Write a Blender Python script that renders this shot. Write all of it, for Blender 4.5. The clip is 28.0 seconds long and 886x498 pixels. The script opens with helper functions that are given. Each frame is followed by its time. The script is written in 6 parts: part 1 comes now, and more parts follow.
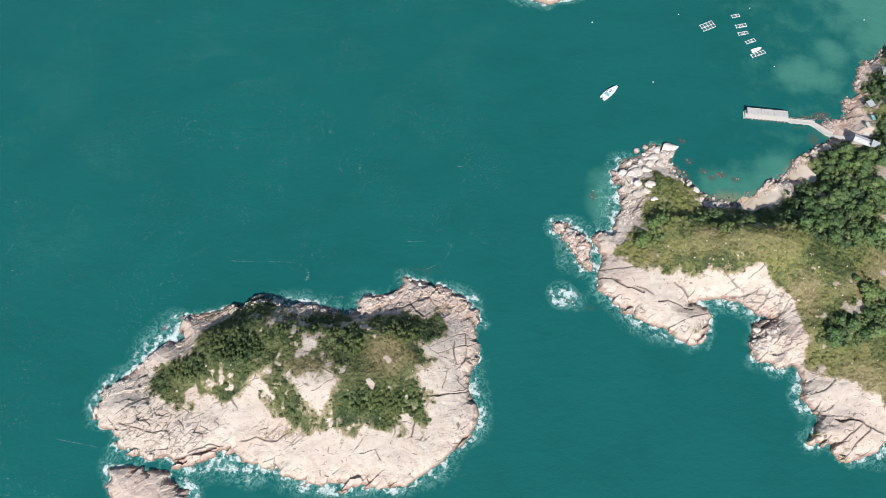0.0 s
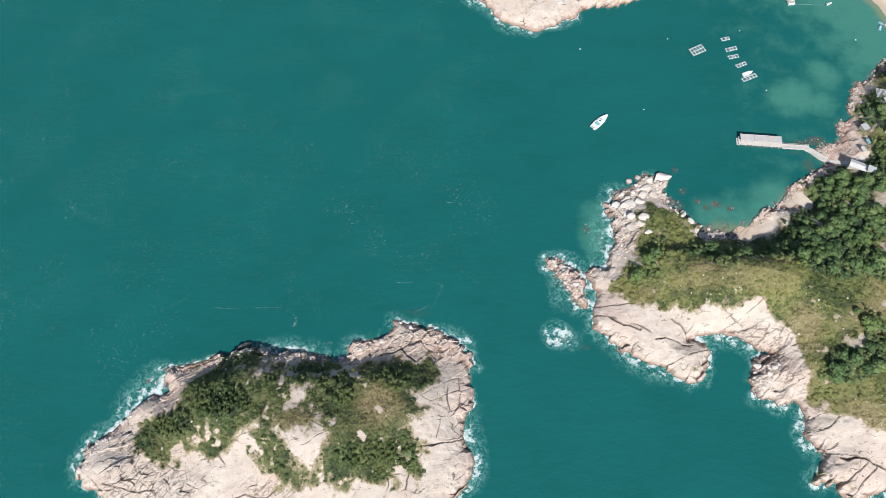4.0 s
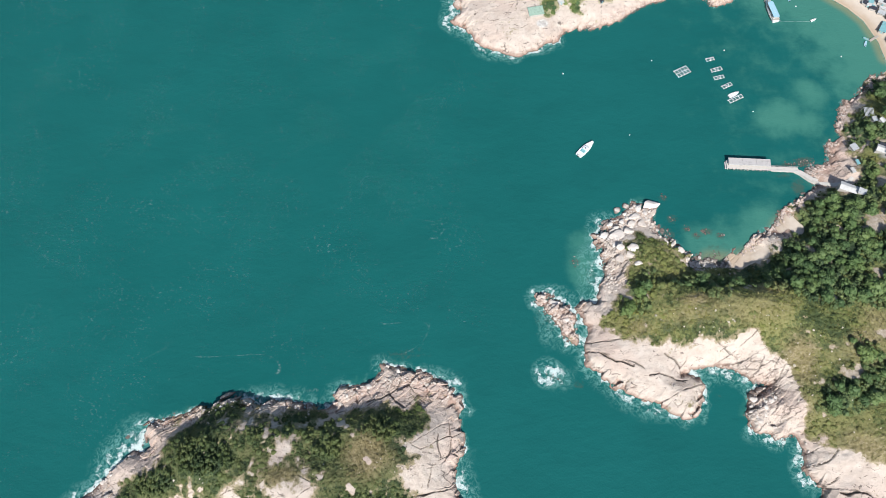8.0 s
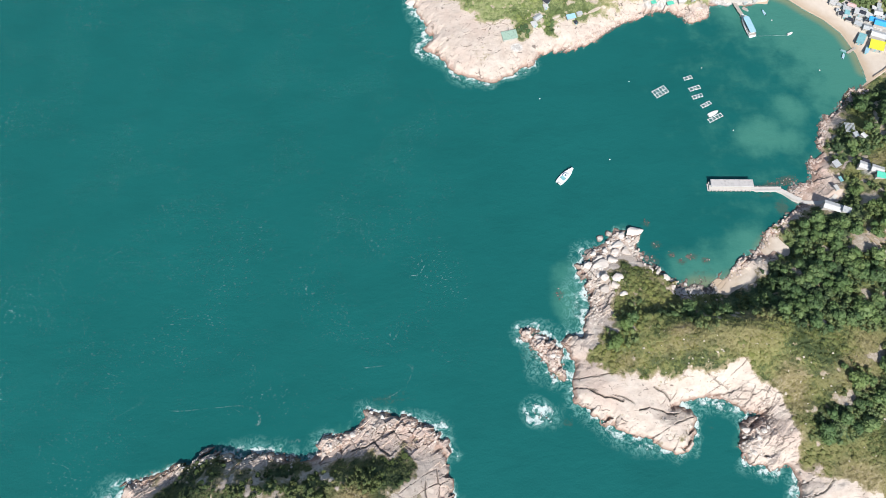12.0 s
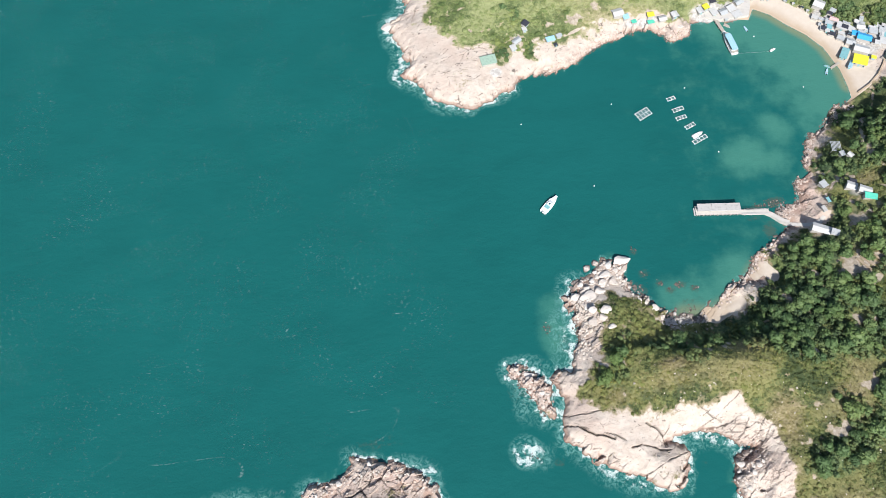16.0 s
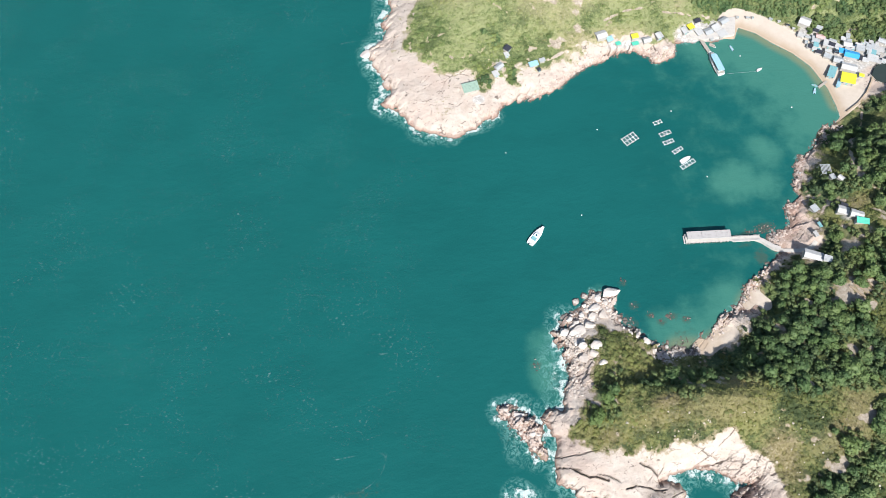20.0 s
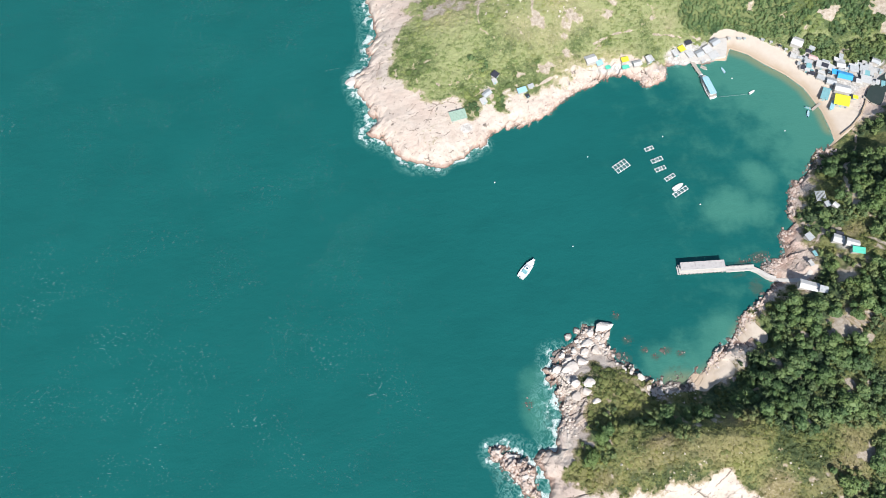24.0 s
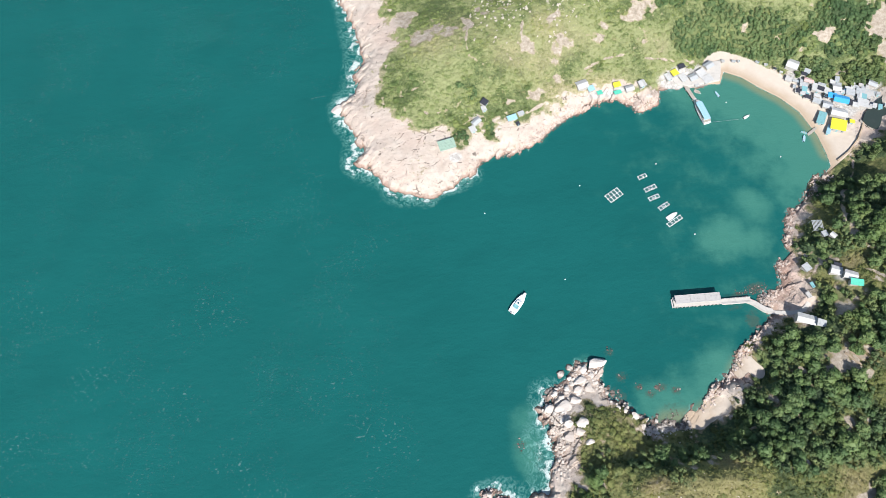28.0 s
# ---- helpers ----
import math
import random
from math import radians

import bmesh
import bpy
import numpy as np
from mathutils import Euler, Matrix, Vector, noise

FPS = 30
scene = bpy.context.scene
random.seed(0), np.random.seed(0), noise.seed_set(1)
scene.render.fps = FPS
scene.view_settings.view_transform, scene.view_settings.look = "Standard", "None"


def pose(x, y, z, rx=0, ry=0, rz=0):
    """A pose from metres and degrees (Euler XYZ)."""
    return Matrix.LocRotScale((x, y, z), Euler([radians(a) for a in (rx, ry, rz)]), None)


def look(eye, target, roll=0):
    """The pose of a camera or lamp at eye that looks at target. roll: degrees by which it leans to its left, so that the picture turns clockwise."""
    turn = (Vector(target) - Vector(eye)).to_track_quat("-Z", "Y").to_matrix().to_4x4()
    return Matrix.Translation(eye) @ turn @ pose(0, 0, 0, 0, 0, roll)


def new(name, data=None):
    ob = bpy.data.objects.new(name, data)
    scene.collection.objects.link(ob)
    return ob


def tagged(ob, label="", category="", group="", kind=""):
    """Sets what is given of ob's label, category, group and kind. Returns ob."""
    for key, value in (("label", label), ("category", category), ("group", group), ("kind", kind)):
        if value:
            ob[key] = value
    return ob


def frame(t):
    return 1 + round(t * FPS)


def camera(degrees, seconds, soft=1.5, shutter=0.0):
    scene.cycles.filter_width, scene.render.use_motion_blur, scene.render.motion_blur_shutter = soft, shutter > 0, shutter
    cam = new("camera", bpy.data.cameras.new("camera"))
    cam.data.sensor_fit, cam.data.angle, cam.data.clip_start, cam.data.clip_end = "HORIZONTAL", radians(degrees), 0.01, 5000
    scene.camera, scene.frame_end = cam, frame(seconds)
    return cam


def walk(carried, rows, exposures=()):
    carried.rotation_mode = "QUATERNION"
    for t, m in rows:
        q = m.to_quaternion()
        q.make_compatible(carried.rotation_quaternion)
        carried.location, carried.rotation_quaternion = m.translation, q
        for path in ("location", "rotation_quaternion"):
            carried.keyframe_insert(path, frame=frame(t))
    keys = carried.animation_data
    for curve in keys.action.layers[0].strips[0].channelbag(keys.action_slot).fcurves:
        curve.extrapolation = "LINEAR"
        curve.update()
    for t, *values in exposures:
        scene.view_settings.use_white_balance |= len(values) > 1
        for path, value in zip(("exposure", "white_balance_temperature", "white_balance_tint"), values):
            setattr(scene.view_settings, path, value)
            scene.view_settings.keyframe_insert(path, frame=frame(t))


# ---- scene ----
cam = camera(67.29, 28.0, soft=0.68)
# seconds, eye x, y, z, heading, pitch, lean
PATH = [
    (0, 0.36, 3.43, 329.40, -1.739, -67.606, 0.603),
    (0.5, 0.76, 5.88, 329.19, -1.683, -67.521, 0.456),
    (1, 1.04, 8.54, 329.08, -1.706, -67.474, 0.382),
    (1.5, 1.31, 11.27, 329.02, -1.771, -67.444, 0.327),
    (2, 1.63, 13.99, 328.93, -1.881, -67.417, 0.273),
    (2.5, 2.05, 16.65, 328.79, -2.048, -67.384, 0.215),
    (3, 2.65, 19.20, 328.62, -2.267, -67.338, 0.128),
    (3.5, 3.33, 21.70, 328.48, -2.491, -67.288, 0.027),
    (5.5, 5.44, 32.08, 328.10, -3.434, -67.192, -0.097),
    (6, 5.93, 34.97, 328.16, -3.691, -67.231, -0.082),
    (6.5, 6.46, 37.85, 328.22, -3.938, -67.272, -0.070),
    (7, 6.99, 40.60, 328.13, -4.198, -67.290, -0.036),
    (7.5, 7.43, 43.31, 327.94, -4.507, -67.298, 0.043),
    (8, 7.81, 46.04, 327.73, -4.867, -67.307, 0.151),
    (8.5, 8.33, 48.74, 327.59, -5.226, -67.318, 0.228),
    (9, 9.12, 51.36, 327.60, -5.536, -67.328, 0.232),
    (9.5, 10.02, 53.89, 327.67, -5.834, -67.333, 0.205),
    (10, 10.81, 56.43, 327.66, -6.193, -67.333, 0.219),
    (10.5, 11.50, 59.01, 327.54, -6.594, -67.328, 0.260),
    (11, 12.28, 61.53, 327.30, -6.953, -67.307, 0.263),
    (11.5, 13.22, 63.95, 327.01, -7.228, -67.272, 0.210),
    (12, 14.31, 66.32, 326.88, -7.402, -67.247, 0.102),
    (12.5, 15.38, 68.75, 326.90, -7.555, -67.247, -0.007),
    (14.5, 18.48, 79.04, 326.61, -8.722, -67.333, 0.165),
    (15, 19.31, 81.62, 326.51, -9.007, -67.352, 0.213),
    (15.5, 20.15, 84.17, 326.37, -9.303, -67.363, 0.268),
    (16, 20.96, 86.74, 326.24, -9.615, -67.381, 0.336),
    (16.5, 21.80, 89.32, 326.18, -9.896, -67.406, 0.387),
    (17, 22.74, 91.87, 326.18, -10.114, -67.428, 0.393),
    (17.5, 23.73, 94.37, 326.16, -10.277, -67.435, 0.358),
    (18, 24.68, 96.79, 325.99, -10.444, -67.419, 0.338),
    (18.5, 25.50, 99.14, 325.61, -10.677, -67.384, 0.393),
    (19, 26.25, 101.48, 325.15, -10.972, -67.353, 0.516),
    (19.5, 27.07, 103.90, 324.85, -11.257, -67.346, 0.626),
    (20, 28.06, 106.38, 324.87, -11.456, -67.370, 0.647),
    (20.5, 29.21, 108.91, 325.15, -11.573, -67.414, 0.582),
    (21, 30.28, 111.47, 325.49, -11.698, -67.461, 0.516),
    (21.5, 31.18, 114.04, 325.65, -11.879, -67.498, 0.522),
    (23.5, 34.49, 124.21, 325.47, -12.467, -67.649, 0.816),
    (24, 35.51, 126.66, 325.47, -12.571, -67.675, 0.830),
    (24.5, 36.60, 128.93, 325.34, -12.661, -67.669, 0.829),
    (25, 37.62, 131.04, 324.99, -12.786, -67.627, 0.862),
    (25.5, 38.53, 133.11, 324.58, -12.938, -67.578, 0.924),
    (26, 39.44, 135.25, 324.27, -13.074, -67.547, 0.986),
    (26.5, 40.41, 137.50, 324.11, -13.157, -67.545, 1.019),
    (27, 41.51, 139.87, 324.09, -13.176, -67.568, 0.991),
    (27.5, 42.76, 142.44, 324.33, -13.132, -67.635, 0.879),
    (28, 44.27, 145.32, 325.00, -13.006, -67.776, 0.664),
]
walk(cam, [(t, pose(x, y, z, 90 + pitch, 0, yaw) @ pose(0, 0, 0, 0, 0, lean)) for t, x, y, z, yaw, pitch, lean in PATH], [(0, 0.24), (8, 0.30), (17, 0.43), (28, 0.46)])

# ---- daylight ----
SUN_HEIGHT, SUN_TURN = radians(43.0), radians(180.0)
world = bpy.data.worlds.new("sky")
scene.world = world
world.use_nodes = True
sky = world.node_tree.nodes.new("ShaderNodeTexSky")
sky.sky_type, sky.sun_disc = "NISHITA", False
sky.sun_elevation, sky.sun_rotation = SUN_HEIGHT, SUN_TURN
backing = world.node_tree.nodes["Background"]
backing.inputs["Strength"].default_value = 0.09
world.node_tree.links.new(sky.outputs["Color"], backing.inputs["Color"])
sun = new("sun", bpy.data.lights.new("sun", "SUN"))
sun.data.energy, sun.data.angle, sun.data.color = 4.75, radians(0.55), (1.0, 0.972, 0.935)
sun.matrix_world = look((0, 0, 0), (0.05 * math.cos(SUN_HEIGHT), math.cos(SUN_HEIGHT), -math.sin(SUN_HEIGHT)))


# ---- materials ----
class Paint:
    """A node material under construction, with a few short forms."""

    def __init__(self, name, rough=0.8, metal=0.0):
        self.mat = bpy.data.materials.new(name)
        self.mat.use_nodes = True
        self.tree = self.mat.node_tree
        self.bsdf = self.tree.nodes["Principled BSDF"]
        self.bsdf.inputs["Roughness"].default_value = rough
        self.bsdf.inputs["Metallic"].default_value = metal
        self.place = self.node("ShaderNodeNewGeometry").outputs["Position"]

    def node(self, kind, **values):
        n = self.tree.nodes.new(kind)
        for key, value in values.items():
            self.put(n.inputs[key.replace("_", " ")], value)
        return n

    def put(self, socket, value):
        if hasattr(value, "is_linked"):
            self.tree.links.new(value, socket)
        elif isinstance(value, tuple) and len(value) == 3 and socket.type == "RGBA":
            socket.default_value = (*value, 1)
        else:
            socket.default_value = value

    def attribute(self, name):
        n = self.tree.nodes.new("ShaderNodeAttribute")
        n.attribute_name = name
        return n.outputs["Fac"]

    def noise(self, scale, detail=4.0, rough=0.55, where=None, stretch=None, turn=0.0, warp=0.0):
        v = where or self.place
        if stretch:
            m = self.node("ShaderNodeMapping", Vector=v, Scale=stretch, Rotation=(0, 0, turn))
            v = m.outputs["Vector"]
        return self.node("ShaderNodeTexNoise", Vector=v, Scale=scale, Detail=detail, Roughness=rough, Distortion=warp).outputs["Fac"]

    def cracks(self, size, stretch, turn, thin, wide, warp=1.5):
        """Thin broken lines between irregular blocks about size metres across."""
        bent = self.node("ShaderNodeTexNoise", Vector=self.place, Scale=0.35, Detail=3.0).outputs["Color"]
        add = self.tree.nodes.new("ShaderNodeVectorMath")
        add.operation = "MULTIPLY_ADD"
        self.put(add.inputs[0], bent), self.put(add.inputs[1], (warp, warp, 0.0)), self.put(add.inputs[2], self.place)
        m = self.node("ShaderNodeMapping", Vector=add.outputs[0], Scale=(stretch / size, 1 / size, 0.0), Rotation=(0, 0, turn))
        v = self.tree.nodes.new("ShaderNodeTexVoronoi")
        v.feature = "DISTANCE_TO_EDGE"
        self.put(v.inputs["Vector"], m.outputs["Vector"]), self.put(v.inputs["Scale"], 1.0)
        return self.step(v.outputs["Distance"], thin, wide, 1.0, 0.0)

    def step(self, value, low, high, to_low=0.0, to_high=1.0):
        n = self.node("ShaderNodeMapRange", Value=value, From_Min=low, From_Max=high, To_Min=to_low, To_Max=to_high)
        n.interpolation_type = "SMOOTHSTEP"
        return n.outputs["Result"]

    def calc(self, how, a, b=0.0):
        n = self.tree.nodes.new("ShaderNodeMath")
        n.operation = how
        self.put(n.inputs[0], a), self.put(n.inputs[1], b)
        return n.outputs[0]

    def mix(self, amount, a, b, how="MIX"):
        n = self.tree.nodes.new("ShaderNodeMix")
        n.data_type, n.blend_type = "RGBA", how
        self.put(n.inputs[0], amount), self.put(n.inputs[6], a), self.put(n.inputs[7], b)
        return n.outputs[2]

    def ramp(self, value, *stops):
        n = self.node("ShaderNodeValToRGB", Fac=value)
        e = n.color_ramp.elements
        while len(e) < len(stops):
            e.new(0.5)
        for k, (at, colour) in zip(e, stops):
            k.position, k.color = at, (*colour, 1)
        return n.outputs["Color"]

    def bump(self, height, strength, distance):
        self.put(self.bsdf.inputs["Normal"], self.node("ShaderNodeBump", Height=height, Strength=strength, Distance=distance).outputs["Normal"])

    def done(self, colour, rough=None):
        self.put(self.bsdf.inputs["Base Color"], colour)
        if rough is not None:
            self.put(self.bsdf.inputs["Roughness"], rough)
        return self.mat


CAPE_GREENS = ((0.046, 0.068, 0.022), (0.115, 0.135, 0.043), (0.205, 0.203, 0.075))
HEAD_GREENS = ((0.092, 0.125, 0.046), (0.168, 0.206, 0.078), (0.262, 0.288, 0.132))
ISLAND_GREENS = ((0.028, 0.046, 0.018), (0.060, 0.082, 0.030), (0.125, 0.132, 0.052))
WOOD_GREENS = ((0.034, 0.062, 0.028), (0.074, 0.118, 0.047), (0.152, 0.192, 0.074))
BUSH_GREENS = ((0.050, 0.084, 0.032), (0.092, 0.130, 0.046), (0.155, 0.185, 0.070))


def plant_tone(p):
    """How pale the low plants are at a place, from 0 to 1: drifts, clumps and single tufts."""
    t = p.calc("ADD", p.calc("MULTIPLY", p.noise(0.035, 4, 0.6), 0.42), p.calc("MULTIPLY", p.noise(0.17, 5, 0.65), 0.36))
    return p.step(p.calc("ADD", t, p.calc("MULTIPLY", p.noise(0.9, 4, 0.7), 0.22)), 0.41, 0.57)


def ground_paint():
    """Pale granite with dark joints and a brown tide band, soil and dry grass, and sand."""
    p = Paint("granite_grass_and_sand", 0.85)
    height = p.node("ShaderNodeSeparateXYZ", Vector=p.place).outputs["Z"]
    broad, mid, fine = p.noise(0.035, 3), p.noise(0.22, 5), p.noise(1.6, 5)
    streak = p.noise(0.5, 5, stretch=(0.25, 1.0, 1.0), turn=radians(62), warp=0.6)
    rock = p.ramp(mid, (0.25, (0.46, 0.38, 0.32)), (0.5, (0.55, 0.47, 0.405)), (0.75, (0.595, 0.53, 0.465)))
    rock = p.mix(p.step(broad, 0.48, 0.72, 0, 0.8), rock, (0.53, 0.415, 0.35))
    rock = p.mix(p.step(streak, 0.6, 0.78, 0, 0.3), rock, (0.40, 0.32, 0.26))
    rock = p.mix(p.step(fine, 0.58, 0.78, 0, 0.3), rock, (0.33, 0.26, 0.21))
    rock = p.mix(p.calc("MULTIPLY", p.attribute("rust"), p.step(mid, 0.3, 0.65, 0.35, 1.0)), rock, p.mix(fine, (0.46, 0.31, 0.25), (0.66, 0.51, 0.44)))
    lines = p.calc("MULTIPLY", p.cracks(6.5, 0.45, 0.55, 0.008, 0.036, 3.4), p.step(p.noise(0.16, 5, 0.65), 0.55, 0.60))
    small = p.calc("MULTIPLY", p.cracks(2.6, 0.45, 0.9, 0.015, 0.085), p.calc("MULTIPLY", p.attribute("broken"), p.step(p.noise(0.3, 3), 0.44, 0.58)))
    marks = p.calc("MULTIPLY", p.step(p.noise(0.75, 5, 0.7, stretch=(0.4, 1.0, 1.0), turn=0.6, warp=0.8), 0.65, 0.71), p.step(p.noise(0.09, 3), 0.42, 0.6, 0.1, 0.85))
    small = p.calc("MAXIMUM", small, marks)
    hair = p.calc("MULTIPLY", p.cracks(3.4, 0.4, 0.5, 0.006, 0.040, 2.4), p.step(p.noise(0.3, 5, 0.65), 0.53, 0.60, 0.0, 0.75))
    small = p.calc("MAXIMUM", small, hair)
    rock = p.mix(p.calc("MULTIPLY", p.calc("MAXIMUM", lines, small), 0.8), rock, (0.09, 0.07, 0.06))
    rock = p.mix(p.calc("MULTIPLY", p.attribute("broken"), p.step(p.noise(0.55, 6, 0.7), 0.54, 0.72, 0, 0.7)), rock, (0.20, 0.13, 0.10))
    # dark joints; along the ledges this colour also paints their shaded side
    rock = p.mix(p.attribute("joint"), rock, (0.075, 0.06, 0.05))
    tide = p.calc("ADD", height, p.calc("MULTIPLY", p.calc("SUBTRACT", p.noise(0.3, 5), 0.5), 4.0))
    rock = p.mix(p.step(tide, 0.3, 2.4, 0.75, 0.0), rock, p.ramp(fine, (0.3, (0.15, 0.09, 0.066)), (0.7, (0.37, 0.23, 0.175))))
    rock = p.mix(p.step(height, 0.1, 0.5, 0.7, 0.0), rock, (0.085, 0.06, 0.048))
    tone = plant_tone(p)
    soil = p.ramp(tone, *zip((0.1, 0.5, 0.9), CAPE_GREENS))
    soil = p.mix(p.attribute("meadow"), soil, p.ramp(tone, *zip((0.1, 0.5, 0.9), HEAD_GREENS)))
    soil = p.mix(p.attribute("island"), soil, p.ramp(tone, *zip((0.1, 0.5, 0.9), ISLAND_GREENS)))
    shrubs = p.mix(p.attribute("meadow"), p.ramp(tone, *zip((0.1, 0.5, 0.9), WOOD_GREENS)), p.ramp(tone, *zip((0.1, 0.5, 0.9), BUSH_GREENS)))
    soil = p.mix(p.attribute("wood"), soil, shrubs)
    straw = p.ramp(p.noise(0.8, 6, 0.7), (0.3, (0.15, 0.125, 0.05)), (0.5, (0.235, 0.195, 0.095)), (0.70, (0.36, 0.305, 0.20)))
    straw = p.mix(p.attribute("meadow"), straw, p.ramp(p.noise(0.8, 6, 0.7), (0.3, (0.22, 0.21, 0.10)), (0.5, (0.33, 0.30, 0.16)), (0.72, (0.46, 0.41, 0.29))))
    soil = p.mix(p.step(p.attribute("dry"), 0.25, 0.85, 0, 0.95), soil, straw)
    edge = p.calc("ADD", p.attribute("veg"), p.calc("MULTIPLY", p.calc("SUBTRACT", p.noise(0.55, 6, 0.7), 0.5), 1.3))
    earth = p.ramp(p.noise(0.45, 6, 0.72), (0.3, (0.22, 0.18, 0.13)), (0.5, (0.39, 0.33, 0.265)), (0.68, (0.52, 0.46, 0.39)))
    rock = p.mix(p.attribute("inland"), rock, earth)
    land = p.mix(p.step(edge, 0.12, 0.42, 0, 0.85), rock, straw)
    land = p.mix(p.step(edge, 0.42, 0.80), land, soil)
    sand = p.mix(p.noise(0.4, 5), (0.50, 0.425, 0.35), (0.60, 0.53, 0.455))
    sand = p.mix(p.step(p.calc("ADD", height, p.noise(0.12, 4)), 0.6, 1.7, 0.7, 0.0), sand, (0.40, 0.29, 0.19))
    yard = p.mix(p.step(p.noise(0.6, 6, 0.7), 0.4, 0.65), (0.38, 0.355, 0.33), (0.60, 0.585, 0.56))
    land = p.mix(p.step(p.attribute("yard"), 0.35, 0.6), land, yard)
    sandy = p.calc("ADD", p.attribute("sand"), p.calc("MULTIPLY", p.calc("SUBTRACT", p.noise(0.5, 4), 0.5), 0.4))
    land = p.mix(p.step(sandy, 0.4, 0.6), land, sand)
    p.bump(p.calc("MULTIPLY", p.calc("ADD", p.calc("MULTIPLY", fine, 0.6), p.calc("ADD", p.noise(5.0, 4), streak)), p.step(sandy, 0.35, 0.6, 1.0, 0.15)), 0.6, 0.4)
    return p.done(land)


def sea_paint():
    """Clear green-blue water: paler over sand, brown over reefs, with surf along the rocks and flecks of white far out."""
    p = Paint("sea_water", 0.16)
    shore, surf, bed = p.attribute("shore"), p.attribute("surf"), p.attribute("bed")
    deep = p.mix(p.noise(0.012, 3), (0.0062, 0.091, 0.086), (0.0095, 0.116, 0.111))
    deep = p.mix(p.step(p.noise(0.06, 5, 0.6, stretch=(0.5, 1, 1), turn=0.5), 0.4, 0.75, 0, 0.35), deep, (0.0060, 0.079, 0.077))
    bedded = p.calc("ADD", bed, p.calc("MULTIPLY", p.calc("SUBTRACT", p.noise(0.075, 5, 0.62), 0.5), 1.0))
    colour = p.mix(p.step(bedded, 0.2, 0.85), deep, (0.048, 0.188, 0.150))
    colour = p.mix(p.step(p.attribute("sandbed"), 0.1, 1.0), colour, (0.17, 0.215, 0.135))
    rocky = p.calc("ADD", p.attribute("reef"), p.calc("MULTIPLY", p.calc("SUBTRACT", p.noise(0.45, 5, 0.65), 0.5), 1.3))
    colour = p.mix(p.step(rocky, 0.45, 0.95, 0, 0.65), colour, (0.06, 0.095, 0.075))
    # surf: lace that thins out away from the rocks
    lace = p.noise(0.8, 8, 0.75, warp=1.8)
    reach = p.calc("MULTIPLY", surf, 11.5)
    near = p.step(p.calc("DIVIDE", shore, p.calc("ADD", reach, 0.12)), 0.0, 1.0, 1.0, 0.0)
    near = p.calc("MULTIPLY", near, p.step(p.noise(0.2, 5, 0.65), 0.42, 0.60, 0.12, 1.25))
    foam = p.step(p.calc("ADD", lace, p.calc("MULTIPLY", near, 0.55)), 0.71, 0.97)
    foam = p.calc("MULTIPLY", foam, p.step(near, 0.0, 0.3, 0.0, 0.88))
    foam = p.calc("MULTIPLY", foam, p.calc("MAXIMUM", p.step(p.noise(1.5, 6, 0.75, warp=1.0), 0.38, 0.60, 0.2, 0.95), p.step(near, 0.8, 1.3, 0.0, 0.85)))
    spent = p.calc("MULTIPLY", p.step(p.calc("DIVIDE", shore, p.calc("ADD", p.calc("MULTIPLY", surf, 22.0), 1.0)), 0.0, 1.0, 1.0, 0.0), 0.8)
    colour = p.mix(p.calc("MULTIPLY", spent, p.step(p.noise(0.3, 6, 0.72, warp=2.0), 0.42, 0.64)), colour, (0.16, 0.36, 0.33))
    far = p.step(shore, 6, 40)
    # white flecks: small whitecaps, and sun glints put into the colour
    fleck = p.step(p.noise(1.25, 2, 0.5, stretch=(0.5, 1.9, 1), turn=0.12), 0.665, 0.71)
    fleck = p.calc("MAXIMUM", fleck, p.step(p.noise(0.62, 3, 0.6, stretch=(0.5, 1.9, 1), turn=0.2, warp=0.4), 0.70, 0.75, 0.0, 0.8))
    patch = p.calc("MULTIPLY", p.step(p.noise(0.03, 5, 0.6), 0.44, 0.62, 0.03, 1.0), p.attribute("open"))
    fleck = p.calc("MULTIPLY", p.calc("MULTIPLY", fleck, patch), far)
    # thin foam lines that trail off the rocks
    bend = p.calc("ABSOLUTE", p.calc("SUBTRACT", p.noise(0.022, 0.6, 0.4, stretch=(0.6, 1.3, 1), turn=-0.3), 0.5))
    trail = p.calc("MULTIPLY", p.step(bend, 0.0, 0.0055, 1.0, 0.0), p.step(p.noise(0.05, 3), 0.50, 0.62))
    trail = p.calc("MULTIPLY", p.calc("MULTIPLY", trail, p.step(shore, 3, 8)), p.calc("MULTIPLY", p.step(shore, 16, 38, 1.0, 0.0), p.step(p.noise(0.9, 4, 0.7), 0.42, 0.62)))
    foam = p.calc("MAXIMUM", foam, p.calc("MULTIPLY", p.calc("MULTIPLY", trail, p.attribute("open")), 0.24))
    white = p.calc("MAXIMUM", foam, p.calc("MULTIPLY", fleck, 0.7))
    colour = p.mix(white, colour, (0.74, 0.82, 0.81))
    waves = p.calc("ADD", p.noise(0.22, 4, stretch=(0.6, 1, 1), turn=0.4), p.calc("MULTIPLY", p.noise(1.1, 4), 0.35))
    p.bump(waves, 0.35, 0.8)
    p.bsdf.inputs["IOR"].default_value = 1.33
    return p.done(colour, p.mix(white, (0.22, 0.22, 0.22), (0.9, 0.9, 0.9)))


